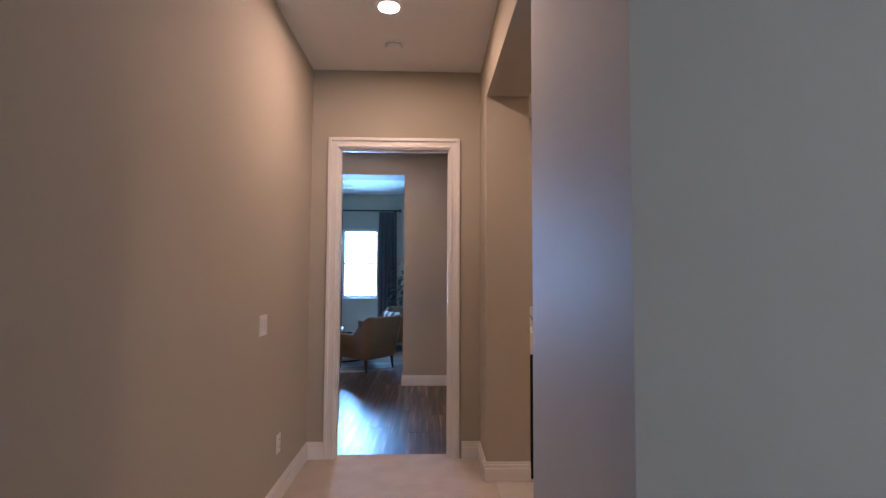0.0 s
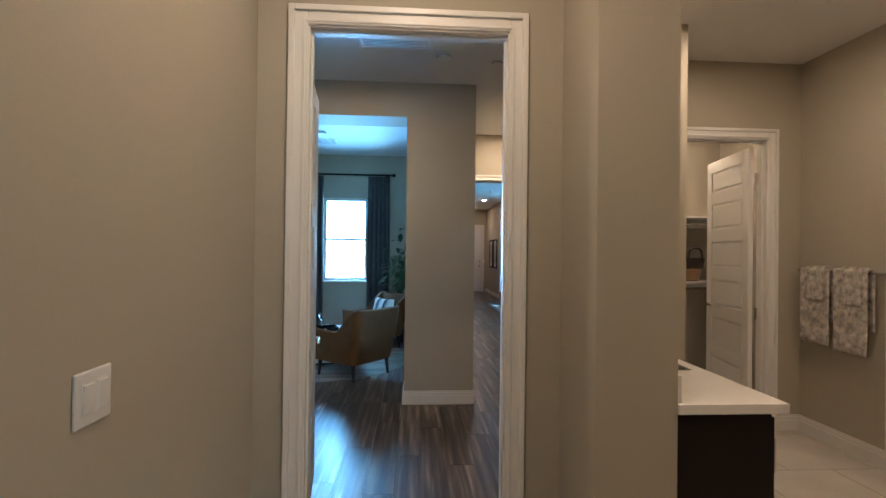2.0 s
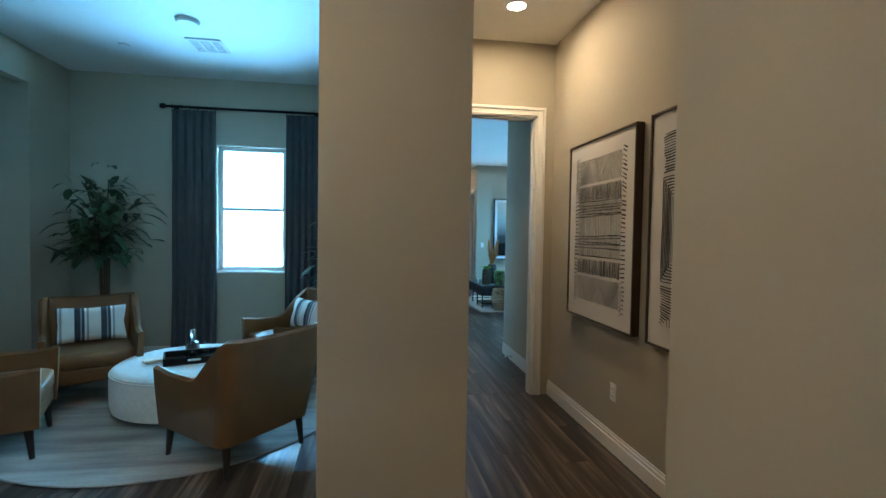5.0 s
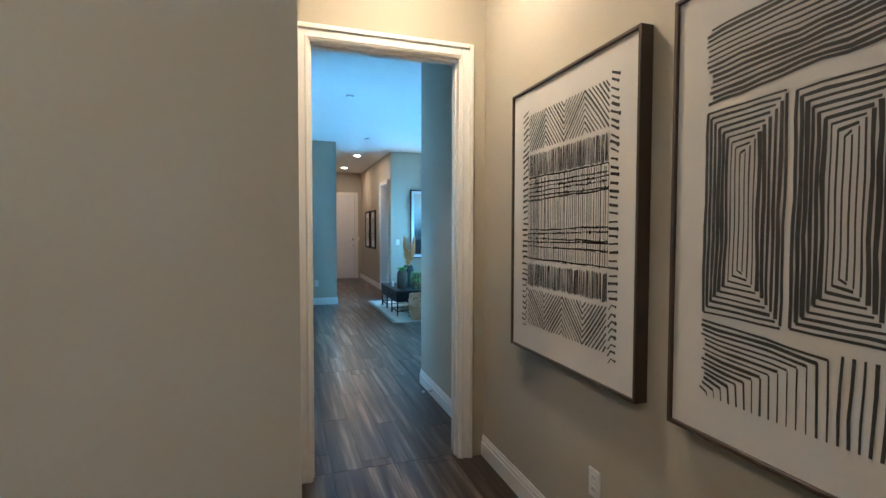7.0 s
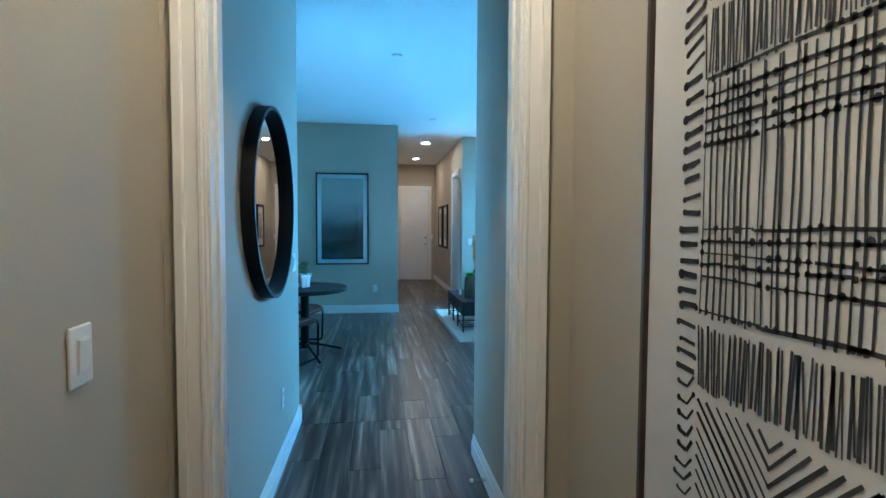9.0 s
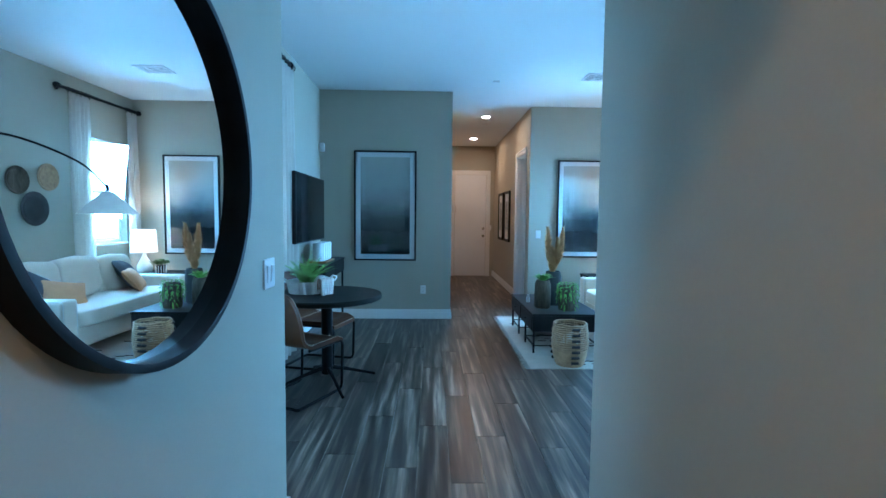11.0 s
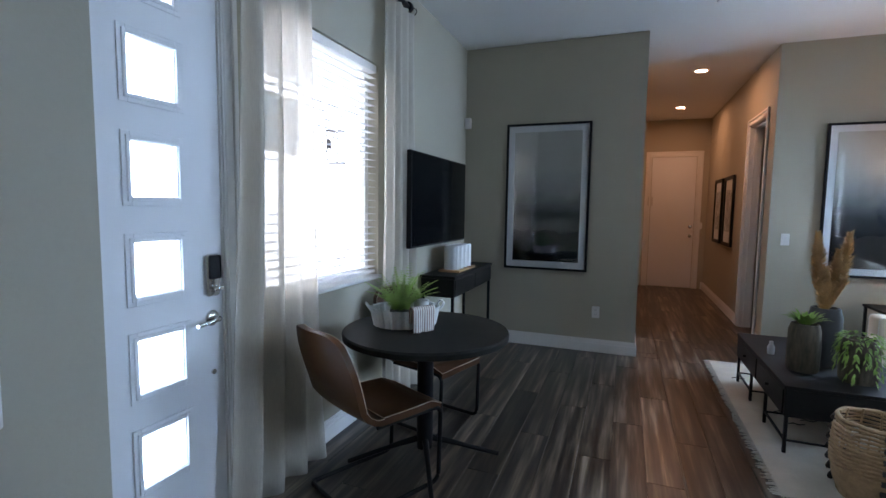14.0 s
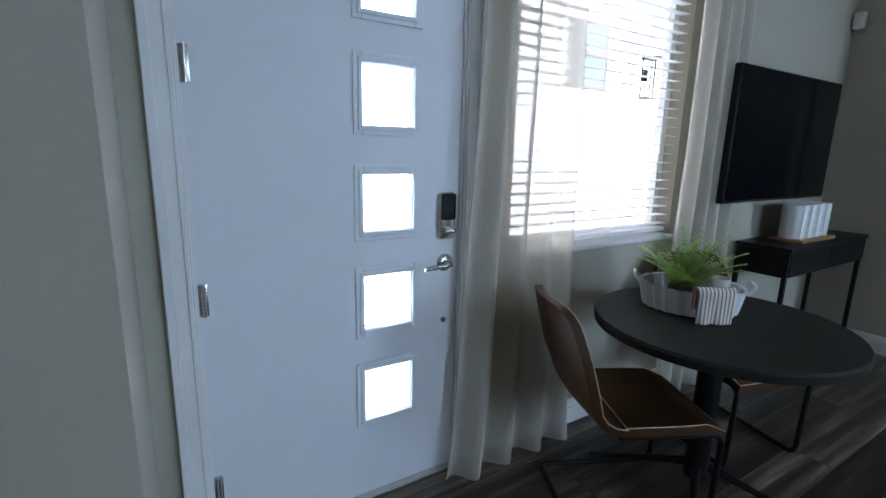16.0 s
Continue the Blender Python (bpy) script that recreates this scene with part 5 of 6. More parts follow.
def armchair():
    """Low lounge chair: leather shell whose arms sweep up into the back, loose seat, tapered legs. Faces -y, origin on the floor."""
    th = thing("armchair", "tan leather lounge armchair with low arms and tapered dark legs", "armchair", group="lounge armchairs")
    W, F, B, r = 0.325, -0.36, 0.28, 0.075
    left = [Vector((-W - 0.0 + 0.015 * (1 - smooth01(q / 12)), F + (B - r - F) * q / 12, 0)) for q in range(13)]
    arc = [Vector((-W + r - r * math.cos(a), B - r + r * math.sin(a), 0)) for a in [math.pi / 2 * q / 6 for q in range(7)]]
    back = arc + [Vector((-W + r + (2 * W - 2 * r) * q / 12, B, 0)) for q in range(1, 12)] + [Vector((-p.x, p.y, 0)) for p in reversed(arc)]
    part("backrest", shell_side(back), LEATHER, th, "", True)
    part("armrest", shell_side(left), LEATHER, th, "", True)
    part("armrest", shell_side([Vector((-p.x, p.y, 0)) for p in left]), LEATHER, th, "", True)
    bm = bm_new()
    box(bm, -0.272, -0.345, 0.19, 0.272, 0.215, 0.31, 0.02, 3)
    part("seat_frame", bm, LEATHER, th, "", True)
    bm = cushion(bm_new(), (0, -0.065, 0.365), (0.272, 0.30, 0.062), 0.28, 28, 0.008)
    part("seat_cushion", bm, LEATHER, th, "", True)
    for sx in (-1, 1):
        for sy in (-1, 1):
            bm = tube(bm_new(), [(sx * 0.265, sy * 0.265 - 0.035, 0.20), (sx * 0.275, sy * 0.285 - 0.035, 0.0)], 0.026, 12, 0.014)
            part("leg", bm, WALNUT, th, "tapered dark wooden leg", True)
    return th


chair = armchair()
chair.matrix_basis = pose(-0.455, 6.17, 0.012, 0, 0, 231)
CHAIRS = [((-2.05, 6.33, 0.012), 112), ((-1.93, 7.38, 0.012), 29), ((-0.36, 7.78, 0.012), -52)]
for loc, rz in CHAIRS:
    copy_thing(chair, pose(*loc, 0, 0, rz))
for loc, rz in CHAIRS[1:]:
    bm = pillow(bm_new(), 0.50, 0.30, 0.13)
    p = solid("lumbar_cushion", bm, STRIPES, "white lumbar cushion with broad navy stripes on an armchair", "cushion", group="striped cushions", smooth=True)
    p.matrix_basis = pose(*loc, 0, 0, rz) @ pose(0, 0.13, 0.575, -16, 0, 0)

th = thing("ottoman", "large round ivory boucle ottoman on a dark plinth", "ottoman", (-1.03, 7.09, 0.012))
bm = bm_new()
lathe(bm, [(0.02, 0.035), (0.53, 0.035), (0.565, 0.05), (0.575, 0.10), (0.575, 0.28), (0.565, 0.33), (0.535, 0.352), (0.3, 0.360), (0.01, 0.362)], 64)
part("upholstery", bm, IVORY, th, "", True)
bm = bm_new()
tube(bm, [(0.571 * math.cos(a), 0.571 * math.sin(a), 0.315) for a in [2 * math.pi * k / 64 for k in range(65)]], 0.006, 8)
part("piping", bm, PIPING, th, "", True)
bm = bm_new()
lathe(bm, [(0.46, 0.0), (0.46, 0.034), (0.1, 0.034)], 48)
part("plinth", bm, WALNUT, th, "dark wooden plinth")
bm = bm_new()
lathe(bm, [(1.235, 0.0), (1.24, 0.005), (1.232, 0.011), (0.01, 0.012)], 96, (-1.08, 7.05, 0.0005))
solid("round_rug", bm, LAKERUG, "large round washed grey and beige rug", "rug")
TZ = 0.375
th = thing("tray", "black rectangular serving tray with cut-out handles", "tray", (-1.02, 7.03, TZ), 20)
bm = bm_new()
box(bm, -0.21, -0.14, 0, 0.21, 0.14, 0.010, 0.003)
for a in ((-0.21, -0.14, 0.21, -0.128), (-0.21, 0.128, 0.21, 0.14), (-0.21, -0.128, -0.198, 0.128), (0.198, -0.128, 0.21, 0.128)):
    box(bm, a[0], a[1], 0.010, a[2], a[3], 0.055, 0.003)
part("body", bm, BLACKWOOD, th)
bm = bm_new()
for s in (-1, 1):
    box(bm, -0.045, s * 0.1405 - 0.002, 0.026, 0.045, s * 0.1405 + 0.002, 0.042, 0.006)
part("handle", bm, MATBOARD, th, "pale handle opening")
th = thing("decanter", "clear cut-glass decanter with stopper on the tray", "decanter", (-1.06, 7.12, TZ + 0.0105))
bm = bm_new()
lathe(bm, [(0.01, 0.0), (0.05, 0.0), (0.055, 0.01), (0.052, 0.09), (0.045, 0.11), (0.016, 0.125), (0.014, 0.155), (0.021, 0.16), (0.017, 0.161), (0.010, 0.155), (0.012, 0.122), (0.042, 0.105), (0.048, 0.09), (0.05, 0.012), (0.01, 0.01)], 10)
part("bottle", bm, GLASS, th, "", True)
bm = bm_new()
lathe(bm, [(0.009, 0.150), (0.012, 0.165), (0.024, 0.185), (0.020, 0.21), (0.006, 0.218)], 10)
part("stopper", bm, GLASS, th, "", True)
for gx, gy in ((-0.93, 7.02), (-1.01, 6.98)):
    th = thing("tumbler", "clear whisky glass on the black tray", "glass", (gx, gy, TZ + 0.0105), group="whisky glasses")
    bm = bm_new()
    lathe(bm, [(0.01, 0), (0.036, 0), (0.04, 0.085), (0.037, 0.085), (0.033, 0.014), (0.01, 0.014)], 16)
    part("cup", bm, GLASS, th, "", True)
th = thing("napkin", "cream folded napkin beside the tray", "napkin", (-1.30, 6.98, TZ), 30)
bm = bm_new()
cushion(bm, (0, 0, 0.017), (0.075, 0.055, 0.014), 0.5, 16, 0.004)
part("cloth", bm, CREAM, th, "", True)


def leaf_blade(bm, base, d, length, width, droop, up=Vector((0, 0, 1))):
    """One pointed leaf that arches from its base."""
    d = d.normalized()
    side = d.cross(up)
    side = side.normalized() if side.length > 1e-3 else Vector((1, 0, 0))
    prev = None
    for k in range(6):
        f = k / 5
        p = base + d * length * f - Vector((0, 0, droop * length * f * f))
        w = width * math.sin(math.pi * min(0.97, 0.08 + 0.9 * f)) / 2
        q = [bm.verts.new(p + side * w + Vector((0, 0, 0.25 * w))), bm.verts.new(p), bm.verts.new(p - side * w + Vector((0, 0, 0.25 * w)))]
        if prev:
            bm.faces.new((prev[0], q[0], q[1], prev[1]))
            bm.faces.new((prev[1], q[1], q[2], prev[2]))
        prev = q


def indoor_tree(loc, seed, crown_z, r, h, label):
    """A potted fiddle-leaf-like tree: pot, stems and some hundred large leaves."""
    rr = random.Random(seed)
    th = thing("potted_tree", label, "plant", loc)
    bm = bm_new()
    lathe(bm, [(0.12, 0.0), (0.15, 0.02), (0.20, 0.40), (0.205, 0.58), (0.19, 0.58), (0.18, 0.50), (0.02, 0.49)], 32)
    part("pot", bm, BLUEPOT, th, "blue-grey glazed planter", True)
    bm = bm_new()
    lathe(bm, [(0.178, 0.525), (0.01, 0.535)], 24)
    part("soil", bm, SOIL, th)
    bm = bm_new()
    ends = []
    for k in range(7):
        a = k * 0.9 + rr.random()
        e = Vector((math.cos(a) * r * rr.uniform(0.25, 0.75), math.sin(a) * r * rr.uniform(0.25, 0.75), crown_z + h * rr.uniform(-0.25, 0.45)))
        tube(bm, [(0.02 * math.cos(a), 0.02 * math.sin(a), 0.32), (0.04 * math.cos(a), 0.04 * math.sin(a), crown_z - h * 0.45), (e.x * 0.6, e.y * 0.6, (crown_z - h * 0.4 + e.z) / 2), tuple(e)], 0.014, 7, 0.005)
        ends.append(e)
    part("stem", bm, BARK, th, "", True)
    bm = bm_new()
    for k in range(340):
        e = rr.choice(ends)
        b = e * rr.uniform(0.75, 1.0) + Vector((rr.gauss(0, 0.10), rr.gauss(0, 0.10), rr.gauss(0, h * 0.16)))
        b.z = max(crown_z - h * 0.6, b.z - rr.random() ** 2 * h * 0.5)
        d = Vector((b.x + rr.gauss(0, 0.2), b.y + rr.gauss(0, 0.2), rr.uniform(-0.2, 0.7) * 0.5))
        leaf_blade(bm, b, d, rr.uniform(0.13, 0.25), rr.uniform(0.045, 0.085), rr.uniform(0.1, 0.7))
    part("crown", bm, DARKLEAF, th, "dense dark green leaves", True)


indoor_tree((-2.22, 8.16, 0), 3, 1.62, 0.30, 0.80, "tall leafy indoor tree in a blue-grey planter behind an armchair")
indoor_tree((0.16, 8.15, 0), 8, 1.30, 0.30, 0.75, "leafy indoor tree in a blue-grey planter beside the curtain")


# ---- living room ----
th = thing("sofa", "long cream linen sofa with low arms and loose cushions", "sofa", (0, 0, 0))
SX, SB, SY0, SY1 = 3.47, 4.40, 11.31, 13.46
bm = bm_new()
box(bm, SX + 0.02, SY0 + 0.19, 0.11, SB - 0.02, SY1 - 0.19, 0.30, 0.02, 3)
part("base", bm, CREAM, th, "", True)
for a, b in ((SY0, SY0 + 0.19), (SY1 - 0.19, SY1)):
    bm = bm_new()
    box(bm, SX, a, 0.085, SB, b, 0.595, 0.035, 4)
    ar = part("armrest", bm, CREAM, th, "", True)
    bm = bm_new()
    for yy in (a + 0.012, b - 0.012):
        tube(bm, bend([(SX + 0.005, yy, 0.10), (SX + 0.005, yy, 0.588), (SB - 0.02, yy, 0.588)], 0.03), 0.004, 6)
    part("seam", bm, PIPING, ar)
bm = bm_new()
box(bm, SB - 0.17, SY0 + 0.191, 0.30, SB, SY1 - 0.191, 0.76, 0.04, 4)
part("backrest", bm, CREAM, th, "", True)
bm = cushion(bm_new(), ((SX + SB - 0.17) / 2 + 0.0, (SY0 + SY1) / 2, 0.385), ((SB - 0.17 - SX) / 2 + 0.02, (SY1 - SY0) / 2 - 0.195, 0.085), 0.22, 40, 0.014)
part("seat_cushion", bm, CREAM, th, "", True)
for k in range(3):
    yc = SY0 + 0.19 + (SY1 - SY0 - 0.38) * (k + 0.5) / 3
    bm = bm_new()
    t = bmesh.new()
    cushion(t, (0, 0, 0), (0.115, 0.285, 0.225), 0.42, 28, 0.035)
    join(bm, t, pose(SB - 0.26, yc, 0.665 + 0.012 * math.sin(k * 2.2), 0, 14, 0))
    part("back_cushion", bm, CREAM, th, "", True)
for xx in (SX + 0.10, SB - 0.10):
    for yy in (SY0 + 0.10, SY1 - 0.10):
        bm = bm_new()
        tube(bm, [(xx, yy, 0.085), (xx, yy, 0.008)], 0.024, 12, 0.018)
        part("leg", bm, WALNUT, th, "dark wooden foot", True)


def scatter(w, h, d, m, loc, label, piped=False):
    th = thing("scatter_cushion", label, "cushion", group="sofa cushions")
    th.matrix_basis = m
    bm = pillow(bm_new(), w, h, d)
    part("cover", bm, loc, th, "", True)
    if piped:
        bm = bm_new()
        tube(bm, [(math.copysign(min(1, abs(1.25 * math.cos(a))), math.cos(a)) * w / 2 * 0.985, 0, math.copysign(min(1, abs(1.25 * math.sin(a))), math.sin(a)) * h / 2 * 0.985) for a in [2 * math.pi * k / 40 for k in range(41)]], 0.006, 6)
        part("piping", bm, PIPING, th, "white piping", True)


scatter(0.44, 0.44, 0.15, pose(4.02, 13.10, 0.64, 34, 0, 72), SLATE, "slate blue scatter cushion leaning on the sofa")
scatter(0.50, 0.32, 0.13, pose(3.82, 12.92, 0.59, 38, 0, 66), PEACH, "apricot lumbar cushion on the cream sofa")
scatter(0.44, 0.29, 0.12, pose(3.86, 11.86, 0.575, 30, 12, 112), PEACH, "apricot and white lumbar cushion on the sofa")
scatter(0.40, 0.40, 0.14, pose(4.00, 11.68, 0.62, 24, 30, 104), SLATE, "slate blue scatter cushion with white piping", True)

th = thing("coffee_table", "black box coffee table with drawers on slim metal legs", "coffee table", (2.48, 11.80, 0.008))
TW, TD, ZT = 0.70, 1.27, 0.405
bm = bm_new()
box(bm, 0, 0, ZT - 0.185, TW, TD, ZT - 0.022, 0.003)
part("box_body", bm, BLACKWOOD, th)
bm = bm_new()
box(bm, -0.006, -0.006, ZT - 0.021, TW + 0.006, TD + 0.006, ZT, 0.003)
part("tabletop", bm, BLACKWOOD, th)
for k in range(2):
    bm = bm_new()
    box(bm, -0.009, 0.02 + 0.62 * k, ZT - 0.175, -0.001, 0.61 + 0.62 * k, ZT - 0.032, 0.002)
    dr = part("drawer", bm, BLACKWOOD, th)
    bm = bm_new()
    tube(bm, [(-0.009, 0.315 + 0.62 * k, ZT - 0.10), (-0.028, 0.315 + 0.62 * k, ZT - 0.10)], 0.009, 12)
    part("knob", bm, BLACK, dr, "", True)
for xx in (0.015, TW - 0.015):
    for yy in (0.015, 0.44, TD - 0.44, TD - 0.015):
        bm = bm_new()
        box(bm, xx - 0.009, yy - 0.009, 0, xx + 0.009, yy + 0.009, ZT - 0.186, 0.001, 1)
        part("leg", bm, BLACK, th, "slim black metal leg")
for y0, y1 in ((0.015, 0.44), (TD - 0.44, TD - 0.015)):
    bm = bm_new()
    for xx in (0.015, TW - 0.015):
        box(bm, xx - 0.006, y0 + 0.009, 0.07, xx + 0.006, y1 - 0.009, 0.082)
    for yy in (y0, y1):
        box(bm, 0.009, yy - 0.006, 0.071, TW - 0.009, yy + 0.006, 0.081)
    part("stretcher", bm, BLACK, th, "black metal stretcher ring")
CZ = 0.413
for (vx, vy, r, h, m, lab) in ((2.66, 12.17, 0.088, 0.30, CERAMICGREY, "weathered grey bark-textured cylinder vase"), (2.90, 12.05, 0.095, 0.26, CERAMICGREY, "weathered grey round vase with trailing greenery"), (2.82, 12.36, 0.095, 0.38, DARKCERAMIC, "tall dark vase with dried pampas plumes")):
    rr = random.Random(int(vx * 100))
    th = thing("vase", lab, "vase", (vx, vy, CZ), group="coffee table vases")
    bm = bm_new()
    lathe(bm, [(r * 0.9, 0), (r, 0.02), (r * 1.03, h * 0.5), (r * 0.97, h * 0.85), (r * 0.82, h), (r * 0.72, h), (r * 0.8, h * 0.85), (r * 0.5, h * 0.6)], 28)
    for v in bm.verts:
        v.co += Vector((v.co.x, v.co.y, 0)).normalized() * 0.006 * noise.noise(v.co * 40)
    part("vessel", bm, m, th, "", True)
    if "pampas" in lab:
        for k in range(4):
            bm = bm_new()
            a = -0.50 + 0.36 * k
            top = Vector((0.20 * math.sin(a), 0.04 * (k - 2), 0.82 - 0.11 * ((k * 2) % 3)))
            tube(bm, [(0, 0, h * 0.8), tuple(top * 0.7), tuple(top)], 0.003, 5)
            for q in range(900):
                f = rr.random()
                p = top * (0.56 + 0.46 * f) + Vector((rr.uniform(-1, 1), rr.uniform(-1, 1), 0)) * 0.022 * math.sin(math.pi * min(0.95, 0.1 + f))
                ang, sp = rr.random() * 6.28, 0.046 * math.sin(math.pi * min(0.95, 0.1 + f * 0.9)) + 0.008
                d = Vector((math.cos(ang) * sp, math.sin(ang) * sp, 0.05))
                leaf_blade(bm, p, d, rr.uniform(0.035, 0.07), 0.013, 0.15)
            part("plume", bm, PAMPAS, th, "feathery dried plume")
    else:
        bm = bm_new()
        trail = "trailing" in lab
        for k in range(520 if trail else 110):
            a = rr.random() * 6.28
            if trail:
                f = rr.random()
                strand = math.floor(a * 2.2) * 0.455 + 0.1
                a = a * 0.35 + strand * 0.65
                drop = (0.12 + 0.16 * abs(math.sin(strand * 2.7))) * (1.3 if math.cos(a - 5.2) > 0.2 else 0.7)
                p = Vector((math.cos(a) * r * (0.75 + 0.35 * min(1, 2 * f)), math.sin(a) * r * (0.75 + 0.35 * min(1, 2 * f)), h + 0.02 - drop * f * f))
                d = Vector((math.cos(a + rr.uniform(-0.9, 0.9)) * 0.4, math.sin(a + rr.uniform(-0.9, 0.9)) * 0.4, 0.35 - 0.9 * f))
                leaf_blade(bm, p, d, rr.uniform(0.018, 0.042), 0.010, 0.5)
            else:
                p = Vector((math.cos(a) * r * 0.4, math.sin(a) * r * 0.4, h))
                d = Vector((math.cos(a) * 0.5, math.sin(a) * 0.5, rr.uniform(0.4, 1.4)))
                leaf_blade(bm, p, d, rr.uniform(0.06, 0.15), 0.015, 0.4)
        part("greenery", bm, LEAF, th, "fine green foliage", True)
th = thing("bottle", "small pale glass bottle on the coffee table", "bottle", (2.57, 12.50, CZ))
bm = bm_new()
lathe(bm, [(0.012, 0), (0.022, 0.0), (0.024, 0.05), (0.012, 0.07), (0.012, 0.09), (0.003, 0.092)], 16)
part("body", bm, WHITECERAMIC, th, "", True)

# woven basket
th = thing("basket", "round open rattan basket with dark woven bands", "basket", (2.76, 11.45, 0.008))
R = lambda z: 0.120 + 0.048 * math.sin(math.pi * min(1, 0.12 + z / 0.42 * 0.72))
for k in range(13):
    z = 0.155 + 0.235 * k / 12
    bm = bm_new()
    tube(bm, [(R(z) * math.cos(a), R(z) * math.sin(a), z + 0.003 * math.sin(a * 7 + k)) for a in [2 * math.pi * q / 40 for q in range(41)]], 0.0065 if k < 12 else 0.011, 7)
    part("hoop", bm, RATTAN, th, "", True)
bm = bm_new()
lathe(bm, [(0.02, 0), (0.125, 0.0), (R(0.08), 0.08), (R(0.15), 0.15), (R(0.15) - 0.008, 0.15), (0.12, 0.01), (0.02, 0.01)], 36)
part("base", bm, RATTAN, th, "solid woven base", True)
for a in [2 * math.pi * q / 12 for q in range(12)]:
    bm = bm_new()
    tube(bm, [((R(z) - 0.009) * math.cos(a), (R(z) - 0.009) * math.sin(a), z) for z in (0.02, 0.12, 0.22, 0.32, 0.40)], 0.005, 6)
    part("stake", bm, RATTAN, th, "", True)
for a0 in (-1.75, 0.35, 2.4):
    for k in range(7):
        bm = bm_new()
        z = 0.05 + 0.052 * k
        tube(bm, [((R(z) + 0.007) * math.cos(a), (R(z) + 0.007) * math.sin(a), z) for a in [a0 + 0.42 * q / 6 for q in range(7)]], 0.013, 7)
        part("dark_band", bm, RATTANDARK, th, "dark woven cord band", True)

# rug with fringe
th = thing("area_rug", "ivory shaggy wool rug with dark dashes and fringe", "rug", (0, 0, 0))
bm = bm_new()
n, m2 = 60, 60
g = [[bm.verts.new((2.36 + 2.05 * i / n, 11.31 + 2.30 * j / m2, 0.0075 + 0.0018 * noise.noise(Vector((i * 0.9, j * 0.9, 0))))) for j in range(m2 + 1)] for i in range(n + 1)]
for i in range(n):
    for j in range(m2):
        bm.faces.new((g[i][j], g[i + 1][j], g[i + 1][j + 1], g[i][j + 1]))
part("rug_surface", bm, RUGIVORY, th, "", True)
bm = bm_new()
box(bm, 2.36, 11.31, 0.0005, 4.41, 13.61, 0.0045)
part("backing", bm, FRINGE, th)
rr = random.Random(5)
bm = bm_new()
for k in range(230):
    y = 11.31 + 2.30 * k / 229
    stroke_l = rr.uniform(0.02, 0.055)
    tube(bm, [(2.365, y, 0.006), (2.36 - stroke_l, y + rr.uniform(-0.012, 0.012), 0.003)], 0.0028, 4)
for k in range(205):
    x = 2.36 + 2.05 * k / 204
    tube(bm, [(x, 11.315, 0.006), (x + rr.uniform(-0.008, 0.008), 11.31 - rr.uniform(0.004, 0.016), 0.003)], 0.0028, 4)
part("fringe", bm, FRINGE, th, "loose wool fringe")
for k in range(26):
    bm = bm_new()
    x, y, a = rr.uniform(2.45, 3.5), rr.uniform(11.36, 13.5), rr.uniform(0, 3.1)
    for q in range(3):
        xx, yy = x + 0.03 * q, y + (0.02 if q % 2 else 0)
        tube(bm, [(xx, yy, 0.011), (xx + 0.035, yy + (0.022 if q % 2 == 0 else -0.022), 0.011)], 0.004, 5)
    part("zigzag_dash", bm, RATTANDARK, th, "dark knotted zigzag dash")

# side table, lamp, plant
th = thing("side_table", "small black side table beside the sofa", "side table", (4.12, 13.86, 0))
bm = bm_new()
box(bm, -0.42, -0.32, 0.535, 0.36, 0.32, 0.56, 0.004)
part("tabletop", bm, BLACKWOOD, th)
for sx in (-0.40, 0.34):
    for sy in (-0.30, 0.30):
        bm = bm_new()
        box(bm, sx - 0.011, sy - 0.011, 0, sx + 0.011, sy + 0.011, 0.534, 0.001, 1)
        part("leg", bm, BLACK, th)
th = thing("table_lamp", "lit white table lamp with ceramic base and linen shade", "lamp", (4.25, 13.86, 0.561))
bm = bm_new()
lathe(bm, [(0.03, 0), (0.085, 0.0), (0.095, 0.02), (0.10, 0.09), (0.06, 0.17), (0.025, 0.23), (0.02, 0.27)], 28)
part("base", bm, WHITECERAMIC, th, "white ceramic base", True)
bm = bm_new()
lathe(bm, [(0.168, 0.285), (0.150, 0.605), (0.147, 0.605), (0.165, 0.285), (0.168, 0.285)], 40, cap=False)
part("shade", bm, SHADEWHITE, th, "glowing linen drum shade", True)
bm = bm_new()
bmesh.ops.create_uvsphere(bm, u_segments=16, v_segments=10, radius=0.035)
bmesh.ops.translate(bm, vec=(0, 0, 0.44), verts=bm.verts)
part("bulb", bm, BULB, th, "warm glowing bulb", True)
bm = bm_new()
tube(bm, [(0, 0, 0.26), (0, 0, 0.41)], 0.008)
part("stem", bm, CHROME, th, "", True)
th = thing("succulent", "green succulent in a ribbed wooden pot", "plant", (3.98, 13.78, 0.561))
bm = bm_new()
lathe(bm, [(0.05, 0), (0.062, 0.01), (0.066, 0.11), (0.058, 0.112), (0.02, 0.10)], 24)
part("pot", bm, RATTANDARK, th, "", True)
for k in range(12):
    a = 2 * math.pi * k / 12
    bm = tube(bm_new(), [(0.063 * math.cos(a), 0.063 * math.sin(a), 0.004), (0.067 * math.cos(a), 0.067 * math.sin(a), 0.108)], 0.006, 6)
    part("rib", bm, WHITECERAMIC, th, "pale rib", True)
bm = bm_new()
rr = random.Random(12)
